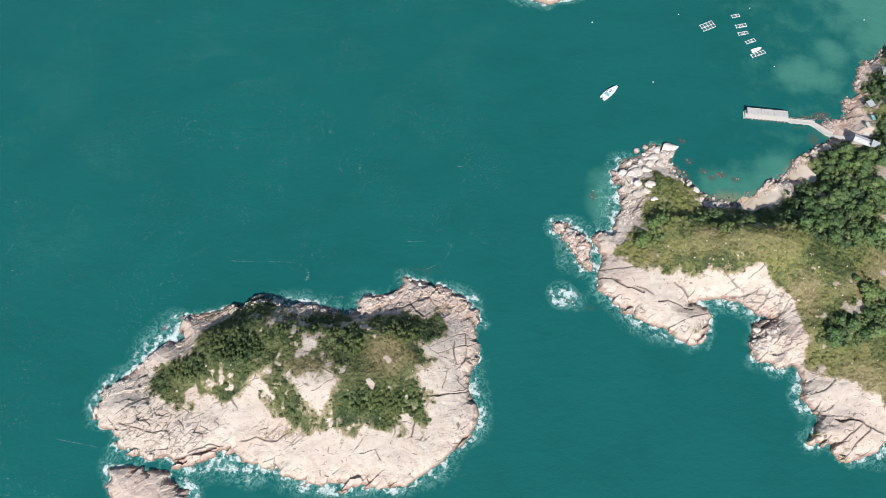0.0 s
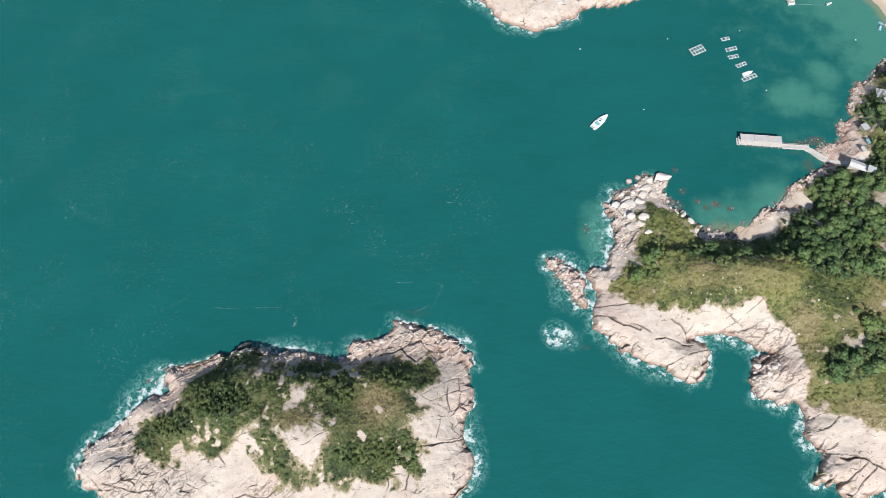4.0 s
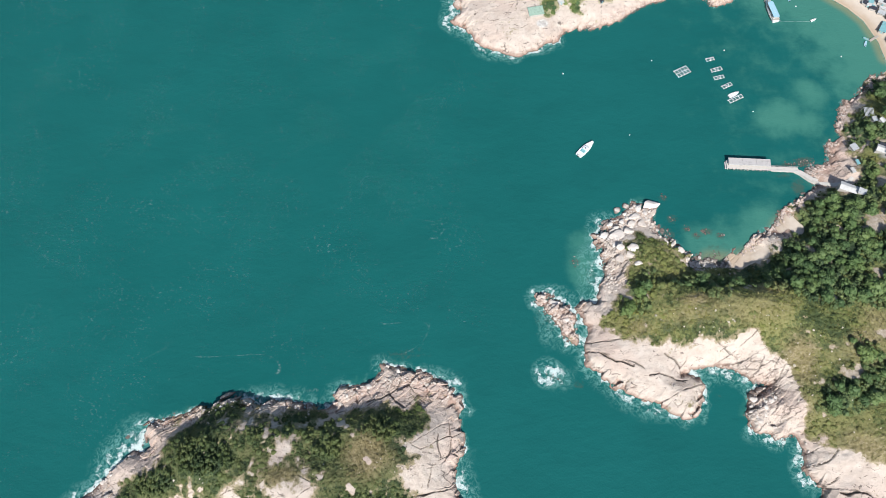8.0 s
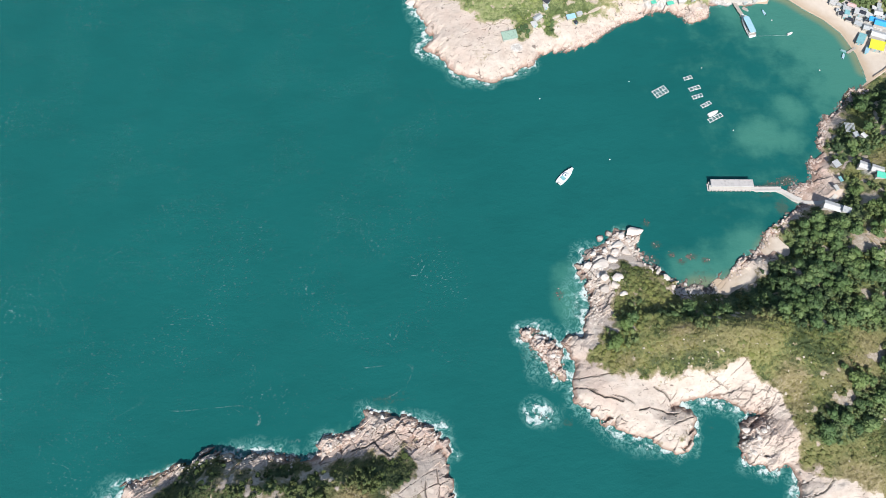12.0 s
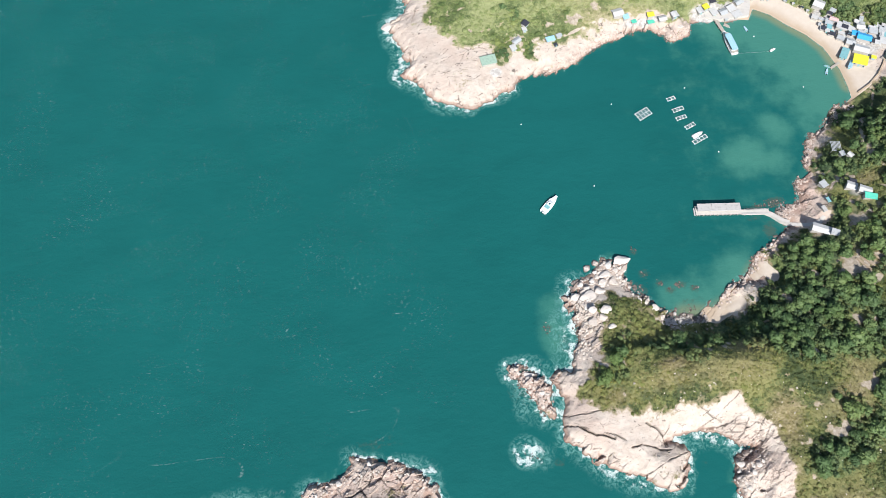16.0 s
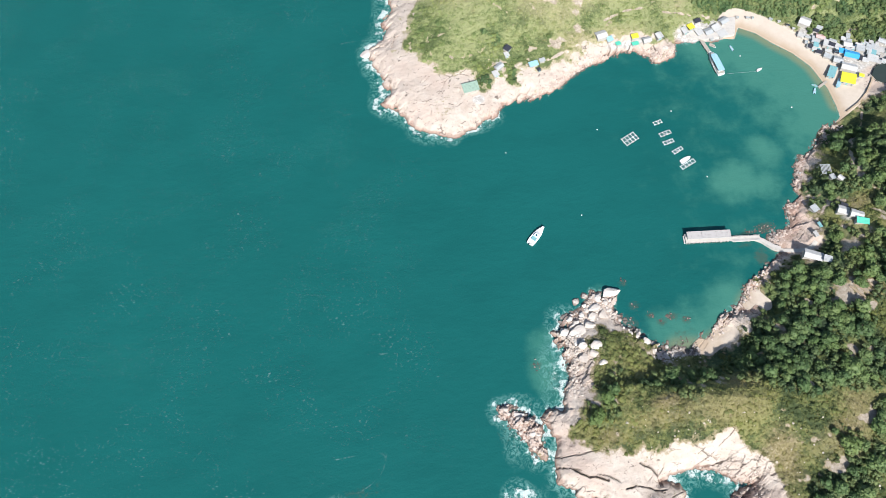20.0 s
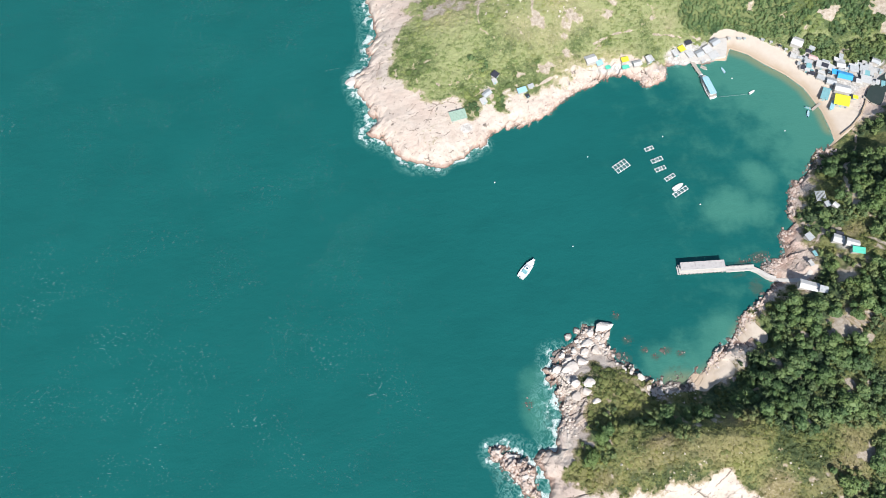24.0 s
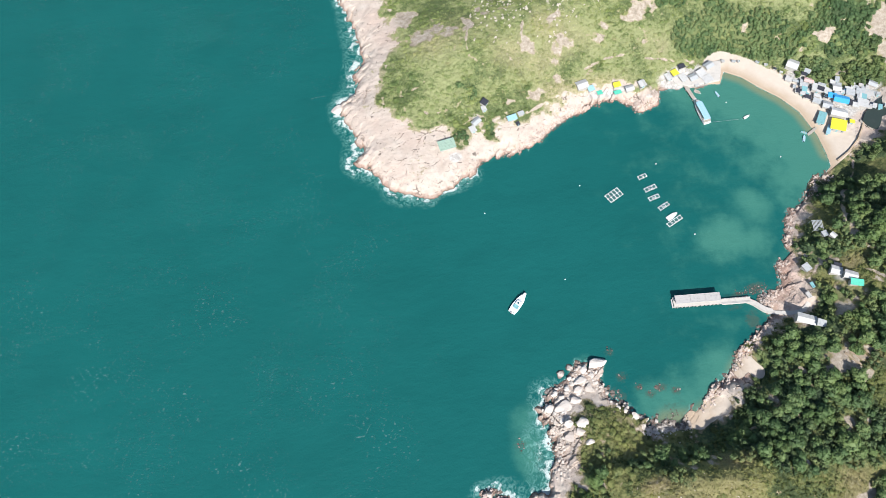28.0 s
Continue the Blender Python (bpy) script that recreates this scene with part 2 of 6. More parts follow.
def leaf_paint(name, dark, middle, light, dry_colour, per_object=False, own_share=0.55, drift=0.25):
    p = Paint(name, 0.6)
    geo = p.node("ShaderNodeNewGeometry").outputs["Random Per Island"]
    tone = p.calc("ADD", p.calc("MULTIPLY", geo, own_share), p.calc("MULTIPLY", plant_tone(p), 1.0 - own_share))
    if per_object:
        own = p.node("ShaderNodeObjectInfo").outputs["Random"]
        tone = p.calc("ADD", p.calc("MULTIPLY", geo, 0.5), p.calc("MULTIPLY", own, 0.5))
    colour = p.ramp(tone, (0.15, dark), (0.5, middle), (0.9, light))
    colour = p.mix(p.step(p.attribute("dry"), 0.15, 0.95, 0, 0.85), colour, p.mix(geo, dry_colour, tuple(c * 1.4 for c in dry_colour)))
    warm = tuple(a * b for a, b in zip(middle, (1.75, 1.38, 0.75)))
    colour = p.mix(p.step(p.noise(0.05, 5, 0.6), 0.44, 0.66, 0, drift), colour, p.mix(geo, warm, tuple(1.25 * c for c in warm)))
    p.bsdf.inputs["Specular IOR Level"].default_value = 0.25
    return p.done(colour)


def plain_paint(name, colour, rough=0.7, metal=0.0, wear=0.25, scale=0.8, bump=0.15):
    """A painted, plastered or moulded surface with dirt and faded spots."""
    p = Paint(name, rough, metal)
    dirt = p.noise(scale, 6, 0.65)
    fleck = p.noise(scale * 7, 4)
    worn = tuple(0.45 * c + 0.04 for c in colour)
    c = p.mix(p.step(dirt, 0.48, 0.78, 0, wear * 2), colour, worn)
    c = p.mix(p.step(fleck, 0.6, 0.8, 0, wear), c, tuple(min(1, 1.15 * v + 0.02) for v in colour))
    p.bump(fleck, bump, 0.05)
    return p.done(c)


def wood_paint(name, colour):
    p = Paint(name, 0.75)
    grain = p.noise(3.0, 5, stretch=(0.3, 3.0, 3.0))
    c = p.mix(grain, tuple(0.55 * v for v in colour), tuple(1.35 * v for v in colour))
    p.bump(grain, 0.3, 0.05)
    return p.done(c)


GROUND, SEA = ground_paint(), sea_paint()
TUSSOCK = leaf_paint("tussock_blades", *CAPE_GREENS, (0.25, 0.205, 0.10), False, 0.3, 0.4)
SCRUB = leaf_paint("scrub_leaves", (0.036, 0.056, 0.020), (0.088, 0.112, 0.036), (0.165, 0.182, 0.062), (0.19, 0.16, 0.075), False, 0.35, 0.3)
PALE_TUSSOCK = leaf_paint("headland_tussock_blades", *HEAD_GREENS, (0.32, 0.295, 0.155), False, 0.25, 0.18)
GRASSY = leaf_paint("headland_scrub_leaves", (0.074, 0.112, 0.038), (0.138, 0.186, 0.064), (0.23, 0.268, 0.110), (0.28, 0.26, 0.13), False, 0.3, 0.18)
LIGHT_WOOD = leaf_paint("bush_leaves", (0.045, 0.090, 0.037), (0.084, 0.140, 0.054), (0.150, 0.202, 0.082), (0.18, 0.17, 0.085), False, 0.35, 0.1)
WOOD_LEAF = leaf_paint("woodland_leaves", *WOOD_GREENS, (0.14, 0.12, 0.045), False, 0.4)
ISLAND_SCRUB = leaf_paint("island_scrub_leaves", (0.024, 0.044, 0.017), (0.052, 0.080, 0.028), (0.110, 0.132, 0.048), (0.17, 0.13, 0.066), False, 0.3)
DARK_LEAF = leaf_paint("island_thicket_leaves", (0.024, 0.044, 0.018), (0.052, 0.080, 0.028), (0.105, 0.128, 0.046), (0.14, 0.11, 0.045), False, 0.4)
TREE_LEAF = leaf_paint("tree_leaves", (0.040, 0.080, 0.031), (0.080, 0.138, 0.050), (0.150, 0.205, 0.075), (0.14, 0.12, 0.045), True)
BARK = wood_paint("bark", (0.14, 0.10, 0.07))
WHITE = plain_paint("white_paint", (0.53, 0.53, 0.52), 0.5)
CONCRETE = plain_paint("pale_concrete", (0.55, 0.52, 0.48), 0.85, 0, 0.3, 0.5)
WALL = plain_paint("grey_plaster_wall", (0.42, 0.40, 0.37), 0.85, 0, 0.4)
ROOF_GREY = plain_paint("grey_roof_sheet", (0.47, 0.45, 0.44), 0.7, 0, 0.3, 0.6)
PLASTER = plain_paint("white_plaster", (0.48, 0.47, 0.455), 0.8, 0, 0.3)
TIN = plain_paint("weathered_tin", (0.44, 0.46, 0.47), 0.6, 0.1, 0.4, 0.9)
YELLOW = plain_paint("yellow_tarpaulin", (0.72, 0.69, 0.05), 0.55, 0, 0.12)
BLUE = plain_paint("blue_sheet", (0.05, 0.36, 0.72), 0.5, 0, 0.2)
PALE_BLUE = plain_paint("pale_blue_sheet", (0.32, 0.54, 0.66), 0.5, 0, 0.25)
TEAL = plain_paint("teal_sheet", (0.20, 0.42, 0.45), 0.6, 0, 0.3)
GREEN = plain_paint("mint_green_sheet", (0.10, 0.55, 0.40), 0.6, 0, 0.25)
DARK = plain_paint("dark_panel", (0.045, 0.047, 0.06), 0.35, 0, 0.3)
PINK = plain_paint("faded_red_sheet", (0.62, 0.40, 0.38), 0.7, 0, 0.3)
GELCOAT = plain_paint("white_gelcoat", (0.80, 0.81, 0.82), 0.25, 0, 0.1)
GLASS = plain_paint("dark_tinted_glass", (0.03, 0.10, 0.13), 0.08, 0, 0.05)
DECK_WOOD = wood_paint("bleached_deck_wood", (0.42, 0.38, 0.33))
RUBBER = plain_paint("black_rubber", (0.03, 0.03, 0.03), 0.8)
NET = plain_paint("dark_net", (0.03, 0.12, 0.12), 0.9)
FLOAT = plain_paint("white_float", (0.78, 0.80, 0.80), 0.5, 0, 0.2)
ROPE = plain_paint("pale_rope", (0.30, 0.42, 0.42), 0.9)
POND = plain_paint("dark_still_water", (0.035, 0.05, 0.045), 0.08, 0, 0.3, 0.15)
EARTH = plain_paint("trodden_earth", (0.42, 0.33, 0.24), 0.95, 0, 0.35, 0.6)


# ---- plan of the shores ----
ISLAND_NORTH = [(-167.6, 55.8), (-165.9, 61.1), (-162, 67.6), (-155.6, 73.9), (-148.9, 79.4), (-141.2, 85.6), (-137.4, 90.7), (-129.4, 92.6), (-131.5, 102.4), (-126, 104.4), (-116, 107.5), (-100.6, 110.6), (-93.3, 113.5), (-82.7, 113), (-74.9, 109.5), (-58, 108.5), (-48.5, 103.5), (-39.2, 103.3), (-38.7, 107.5), (-40.8, 109.7), (-31.6, 113.5), (-18.1, 116.1), (-15.4, 122.6), (-4.5, 121.1), (6.4, 116.5), (17.1, 110.4), (22.1, 103.6), (24.4, 97.3), (21.1, 95.3), (17.3, 100.1), (20.1, 91.1)]
ISLAND_SOUTH = [(20.6, 81.8), (16.7, 68.8), (17, 61.3), (19.4, 51.2), (15.8, 44.1), (6.8, 33.4), (0.6, 27.6), (-10.4, 22), (-20.1, 19), (-29.8, 19.2), (-39.3, 20.4), (-50.4, 20.6), (-62.2, 20.4), (-71, 23.3), (-78.5, 28.2), (-81.1, 27.8), (-88.2, 29.7), (-93.3, 33.1), (-97.4, 37.3), (-107.8, 34.7), (-111, 32.4), (-123.7, 30.4), (-130.3, 33.8), (-143.7, 36.4), (-152.5, 40.2), (-157.2, 47.1), (-164.5, 53.3)]
ISLET = [(-154.5, 29.5), (-142.2, 30.3), (-126, 27.7), (-117.1, 20), (-117.3, 11), (-128.1, 5.2), (-146.7, 9.2), (-154.2, 20.3)]
CAPE_SOUTH = [(214.1, 34.9), (207.8, 29.8), (198.6, 27.4), (194, 26.5), (188.7, 31.2), (185.1, 34.4), (177.8, 35.6), (179.9, 39.8), (185, 47.6), (179.3, 51.5), (177.4, 58.1), (180.1, 64.7), (179.9, 71.5), (176.1, 72.4), (168.6, 70.6), (168.7, 76.3), (159.5, 75.9), (158.4, 84.6), (161.5, 91.6), (166.3, 95.4), (173.1, 97.1), (165.3, 99), (160.2, 102.8), (157.3, 105.9), (150.6, 107.9), (142.8, 107.1), (134.4, 106.6), (131.6, 105.2), (140.6, 103.2)]
CAPE_WEST = [(142.5, 98.9), (139.3, 92.1), (134.8, 84.8), (128.4, 86.1), (118.4, 89.8), (109.9, 95.3), (101.4, 100.9), (91.3, 106.9), (85.3, 114.1), (85.7, 122.5), (88.3, 132.7), (85.7, 141.9), (88.3, 146.5), (95.9, 146.4), (99, 154.1), (102.1, 161.5), (103, 169.5), (100.2, 182.7), (106.5, 185.1), (107.9, 190.9), (116.6, 195.9), (126.3, 200.9), (139.3, 198.8), (136.4, 190.4), (138.4, 182.7), (143.1, 176.2), (148, 171.1), (151.4, 165.5)]
COVE = [(156.2, 166.1), (160.1, 167), (165.9, 164.1), (178.5, 170.9), (191, 176.4), (201.8, 183.3), (202.5, 189.2), (210.9, 194.9), (216.4, 196.3), (225.2, 200.6), (228.9, 205.1), (224.8, 209.7), (224.4, 213.5), (229.2, 217.3), (235.5, 215.7), (240.6, 220.2), (242.3, 229.7), (249.2, 233.1), (252.1, 244.4), (257.1, 247.6)]
BAY = [(257.8, 249.2), (258.1, 254.6), (266.4, 260.1), (277.4, 266.2), (290.1, 273.5), (296.1, 277.6), (297, 285.6), (297, 297.6), (293.4, 314.3), (286.6, 325.3), (276.8, 335.5), (270, 343.9), (261, 350), (255.8, 342.1), (245.4, 343.5), (239.5, 342.7), (234.9, 345.4), (226.9, 344.6), (219.8, 346.2), (217.8, 336.6), (203, 333.5), (199.2, 340.6), (188.5, 344.5), (177.3, 343.8), (167.1, 340.5), (151.9, 334.4), (141.2, 327.2), (127.9, 321.9)]
HEADLAND = [(119.6, 323.7), (107.5, 321.1), (101.4, 314.4), (90.5, 310.3), (79.8, 306.3), (75, 304.2), (60.6, 309), (50, 319.1), (43.4, 330.3), (37.5, 336.3), (41.7, 343.9), (39.8, 354.1), (34.7, 368.4), (33.4, 373), (44.7, 379.2), (47.1, 393.3), (54.4, 404.7), (52.3, 416.6), (50.5, 432.8), (47.3, 447.4), (45.5, 465.8)]
SPIT = [(85.7, 141.9), (80.7, 146.7), (74.1, 152.2), (63.7, 153), (63.9, 147.7), (71.7, 142.2), (75.2, 134.6), (78.5, 125.5), (82.9, 127), (82.1, 134.5)]
REEF = [(64.5, 111.5), (66, 113), (70, 110.5), (74, 109), (73, 107.5), (69, 108), (65, 109.5)]
BEYOND = [(60, 520), (40, 700), (300, 1500), (1500, 1500), (1500, -300), (330, -120), (240, 5)]
MAINLAND = CAPE_SOUTH + CAPE_WEST + COVE + BAY + HEADLAND + BEYOND
ISLAND = ISLAND_NORTH + ISLAND_SOUTH
# where bushes and grass begin
ISLAND_GREEN = [(-137.1, 63.9), (-138.2, 67.5), (-137.7, 75.9), (-132.1, 79.5), (-120.0, 79.3), (-119.6, 85.5), (-115.4, 91.7), (-106.4, 99.8), (-96.7, 101.6), (-86.5, 98.8), (-81.0, 95.0), (-68.2, 94.4), (-42.8, 96.6), (-33.9, 98.4), (-21.2, 101.5), (-9.6, 101.9), (2.0, 99.0), (4.4, 93.6), (3.7, 88.4), (-4.6, 84.7), (-9.7, 84.8), (-5.9, 79.6), (-1.0, 75.7), (-9.7, 72.7), (-9.8, 64.6), (-4.9, 62.1), (-3.7, 57.2), (-7.5, 47.7), (-12.3, 52.5), (-18.3, 49.1), (-17.1, 43.2), (-25.5, 45.7), (-35.2, 48.3), (-39.9, 43.7), (-47.2, 46.1), (-53.2, 46.3), (-59.3, 48.7), (-58.4, 53.5), (-50.0, 54.5), (-47.8, 60.5), (-43.1, 66.5), (-49.4, 70.4), (-52.1, 74.2), (-60.9, 76.9)]
ISLAND_GREEN += [(-56.4, 83.7), (-57.9, 88.8), (-64.8, 89.6), (-67.7, 85.2), (-68.0, 80.7), (-76.8, 79.0), (-81.4, 75.4), (-86.9, 70.7), (-91.4, 67.2), (-94.5, 62.5), (-101.3, 60.3), (-106.5, 65.1), (-112.3, 64.0), (-117.5, 58.3), (-122.0, 57.2), (-127.2, 60.8), (-131.0, 62.6)]
ISLAND_TUFT = [(-81.0, 67.8), (-78.5, 68.7), (-68.7, 69.1), (-65.9, 64.1), (-60.6, 55.6), (-61.4, 48.5), (-60.0, 45.0), (-69.4, 44.0), (-71.0, 48.7), (-77.3, 53.5), (-80.0, 55.4), (-82.3, 62.4)]
CAPE_GREEN_SOUTH = [(97.2, 133.5), (99.3, 127.2), (116.1, 122.2), (132.8, 117.2), (150.7, 120), (168.8, 122.7), (173, 114.9), (180, 107.2), (184.4, 95.2), (186, 83.6), (183.4, 72.4), (190.3, 66.8), (202.6, 61.1), (212.7, 50.2)]
CAPE_GREEN_NORTH = [(98.7, 135.6), (109.4, 148.5), (118, 166.9), (116.1, 175.7), (123.4, 182.6), (130.4, 177.2), (138.9, 171.7), (145.5, 164.7), (153.5, 157), (168.6, 155.7), (185.1, 161.2), (196.1, 168.9), (206.2, 172.3), (211.4, 181), (209.5, 186.4), (220.8, 193.5), (231.2, 197), (235.1, 193.2), (249.5, 198.6), (254.6, 211.7), (255.5, 221.3), (256.9, 233), (257.3, 247.1), (271.3, 250.9)]
BAY_GREEN = [(249, 204), (251.8, 212), (253.5, 221.8), (255.6, 227), (256, 236), (259.6, 244.6), (268.5, 252.1), (273, 260), (279.6, 266.4), (291, 274), (301, 279), (311, 284), (320, 288), (333, 289)]
HEAD_GREEN = [(71.1, 437.4), (69.6, 421.9), (72.5, 413.6), (73.7, 404), (65.3, 389.4), (59, 376.3), (57.2, 366.6), (62.2, 358.6), (71.6, 347.9), (74.9, 342.3), (89, 342.6), (93.2, 328.4), (104.3, 334.1), (117.7, 331.2), (121.7, 340.4), (138, 336.9), (148.6, 339.9), (153, 343.9), (168.4, 351.1), (187.2, 347.8), (204.7, 346.8), (216.6, 345.8), (225.9, 354.6), (237.1, 352.2), (250.5, 354.6), (256.6, 358.7), (275.2, 352.6), (282, 348.7), (290.3, 345.2), (298.3, 337), (305.9, 328.9), (311.5, 322.9), (327.4, 317.5), (334.6, 317.9), (343.6, 319.1)]
CAPE_GREEN = CAPE_GREEN_SOUTH + [(260, 20), (440, 20), (440, 290)] + BAY_GREEN[::-1] + CAPE_GREEN_NORTH[-7::-1]
HEADLAND_GREEN = HEAD_GREEN + [(440, 319), (440, 520), (71, 520)]
LEFT, BOTTOM, NX, NY = -200, 0, 641, 521


def lattice(ix, iy, seed):
    h = (ix.astype(np.int64) * 374761393 + iy.astype(np.int64) * 668265263 + seed * 974634777).astype(np.uint64)
    h = (h ^ (h >> np.uint64(13))) & np.uint64(0xFFFFFFFF)
    h = (h * np.uint64(1274126177)) & np.uint64(0xFFFFFFFF)
    return ((h ^ (h >> np.uint64(16))) & np.uint64(0xFFFF)).astype(float) / 65535.0


def value_noise(x, y, seed):
    ix, iy = np.floor(x), np.floor(y)
    fx, fy = x - ix, y - iy
    fx, fy = fx * fx * (3 - 2 * fx), fy * fy * (3 - 2 * fy)
    a, b = lattice(ix, iy, seed), lattice(ix + 1, iy, seed)
    c, d = lattice(ix, iy + 1, seed), lattice(ix + 1, iy + 1, seed)
    return a + (b - a) * fx + (c - a) * fy + (a - b - c + d) * fx * fy


def fractal(x, y, size, octaves, seed):
    """Layered noise from -1 to 1, with its widest lumps size metres across."""
    total, weight, gain = 0.0, 0.0, 1.0
    for k in range(octaves):
        f = 2.0**k / size
        total, weight, gain = total + gain * value_noise(x * f + 13.7 * k, y * f + 7.3 * k, seed + k), weight + gain, gain * 0.5
    return 2 * total / weight - 1


def blocks(x, y, long, wide, turn, seed):
    """Jointed rock: for each place how far it lies from the nearest joint, in block widths, and its block's own random number."""
    c, s = math.cos(turn), math.sin(turn)
    u, v = (c * x + s * y) / long, (-s * x + c * y) / wide
    iu, iv = np.floor(u), np.floor(v)
    first, second, own = np.full(u.shape, 9.0), np.full(u.shape, 9.0), np.zeros(u.shape)
    for du in (-1, 0, 1):
        for dv in (-1, 0, 1):
            px = iu + du + 0.1 + 0.8 * lattice(iu + du, iv + dv, seed)
            py = iv + dv + 0.1 + 0.8 * lattice(iu + du, iv + dv, seed + 1)
            far = np.hypot(u - px, v - py)
            nearer = far < first
            second = np.where(nearer, first, np.minimum(second, far))
            own = np.where(nearer, lattice(iu + du, iv + dv, seed + 2), own)
            first = np.where(nearer, far, first)
    return second - first, own


def smooth(v, low=0.0, high=1.0):
    v = np.clip((v - low) / (high - low), 0, 1)
    return v * v * (3 - 2 * v)


def inside_by(x, y, outline):
    """How many metres each place lies inside a closed outline (minus: outside)."""
    best, within = np.full(x.shape, 1e9), np.zeros(x.shape, bool)
    for (ax, ay), (bx, by) in zip(outline, outline[1:] + outline[:1]):
        ex, ey = bx - ax, by - ay
        along = np.clip(((x - ax) * ex + (y - ay) * ey) / (ex * ex + ey * ey + 1e-9), 0, 1)
        best = np.minimum(best, (x - ax - along * ex) ** 2 + (y - ay - along * ey) ** 2)
        if ay != by:
            within ^= ((ay > y) != (by > y)) & (x < ex * (y - ay) / ey + ax)
    return np.where(within, 1, -1) * np.sqrt(best)


def near_line(x, y, line):
    best = np.full(np.shape(x), 1e9)
    for (ax, ay), (bx, by) in zip(line, line[1:]):
        ex, ey = bx - ax, by - ay
        along = np.clip(((x - ax) * ex + (y - ay) * ey) / (ex * ex + ey * ey + 1e-9), 0, 1)
        best = np.minimum(best, (x - ax - along * ex) ** 2 + (y - ay - along * ey) ** 2)
    return np.sqrt(best)


def spots(x, y, *rows):
    """Soft round patches (x, y, half width, half depth, strength), joined by their largest."""
    out = np.zeros(np.shape(x))
    for px, py, rx, ry, strength in rows:
        out = np.maximum(out, strength * np.exp(-(((x - px) / rx) ** 2 + ((y - py) / ry) ** 2)))
    return out


PX, PY = np.meshgrid(LEFT + np.arange(NX, dtype=float), BOTTOM + np.arange(NY, dtype=float))


def lookup(grid, x, y):
    u, v = np.clip(x - LEFT, 0, NX - 1.001), np.clip(y - BOTTOM, 0, NY - 1.001)
    i, j = u.astype(int), v.astype(int)
    u, v = u - i, v - j
    return (grid[j, i] * (1 - u) + grid[j, i + 1] * u) * (1 - v) + (grid[j + 1, i] * (1 - u) + grid[j + 1, i + 1] * u) * v


D_ISLAND = np.maximum(inside_by(PX, PY, ISLAND), inside_by(PX, PY, ISLET))
D_MAIN = np.maximum.reduce([inside_by(PX, PY, o) for o in (MAINLAND, SPIT)])
D_GREEN = np.maximum.reduce([inside_by(PX, PY, o) for o in (ISLAND_GREEN, ISLAND_TUFT, CAPE_GREEN, HEADLAND_GREEN)])
# the green added at (-90, 103) stands in for dark shade on bare cliff
D_GREEN = np.maximum(D_GREEN, 7 * (spots(PX, PY, (-63, 73, 13, 5, 1), (230, 196, 10, 4, 1), (220, 190, 8, 4, 1), (150, 162, 8, 4, 1), (165, 159, 14, 4, 1), (213, 192, 4, 4, 1), (138, 174, 6, 4, 1), (146, 168, 6, 4, 1), (-90, 103, 15, 6, 1), (-58, 100, 18, 4, 1), (318, 280, 10, 5, 1), (331, 286, 8, 4, 1)) - 0.5))
BEACH_LINE = BAY[6:13]
COVE_BEACHES = [[(160, 165), (174, 162.5), (186, 167)], [(202, 180), (207, 184), (211, 178)]]
# bare spots among the green: rock faces, scars, yards and trails
BARE = (
    (-33, 66, 3, 2.5, 0.8), (-118, 66, 3, 2, 0.7), (-20, 79, 3, 2, 0.7), (-96, 84, 2, 1.5, 0.8),
    (92, 402, 15, 7, 1), (117, 403, 5, 5, 1), (83, 418, 8, 6, 1), (196, 384, 6, 4, 0.8), (128, 412, 6, 3, 0.8), (143.7, 378, 4.5, 5, 1), (85, 353, 3.5, 3, 1), (145.5, 352, 6, 4, 0.75),
    (214, 390, 11, 9, 1), (211, 372, 4, 6, 0.8), (160, 357, 7, 8, 0.8), (165, 392, 4, 4, 0.9), (171, 375, 5, 5, 0.7), (356, 353, 10, 18, 1.5), (318, 356, 8, 4, 1.1), (347, 366, 4, 8, 0.9),
)
BARE_EAST = (
    (249.5, 175, 9, 9, 1.0), (255, 193, 7, 5, 0.55), (170, 141, 3, 2, 0.9), (225, 115, 3, 5, 0.8), (209, 97.5, 4, 4, 0.8), (203, 65, 5, 5, 0.6), (262, 166, 6, 5, 0.6), (236, 144, 6, 4, 0.62), (219, 115, 4, 5, 0.72), (229, 117, 5, 4, 0.7), (141, 139, 4, 3, 0.6), (172, 143, 6, 2, 0.55), (254, 168, 6, 7, 0.9),
    (190, 349, 16, 4, 0.8), (108, 341, 6, 6, 0.8), (127, 337, 8, 4, 0.7), 
)
TRAILS = [
    [(176, 362), (190, 366), (204, 366.5), (219, 362), (231, 359)], [(309, 277), (304.6, 269.8), (296.8, 262.3), (289.9, 258.7), (283, 250), (276, 238)],
    [(248, 204), (252, 214), (258, 222), (266, 222), (272, 216), (280, 207)], [(124, 341), (140, 343), (155, 349), (168, 353)],
    [(117, 402), (113, 390), (112, 378), (118, 372)], [(142, 378), (146, 392), (152, 402)], [(250, 184), (258, 176), (266, 168)],
]
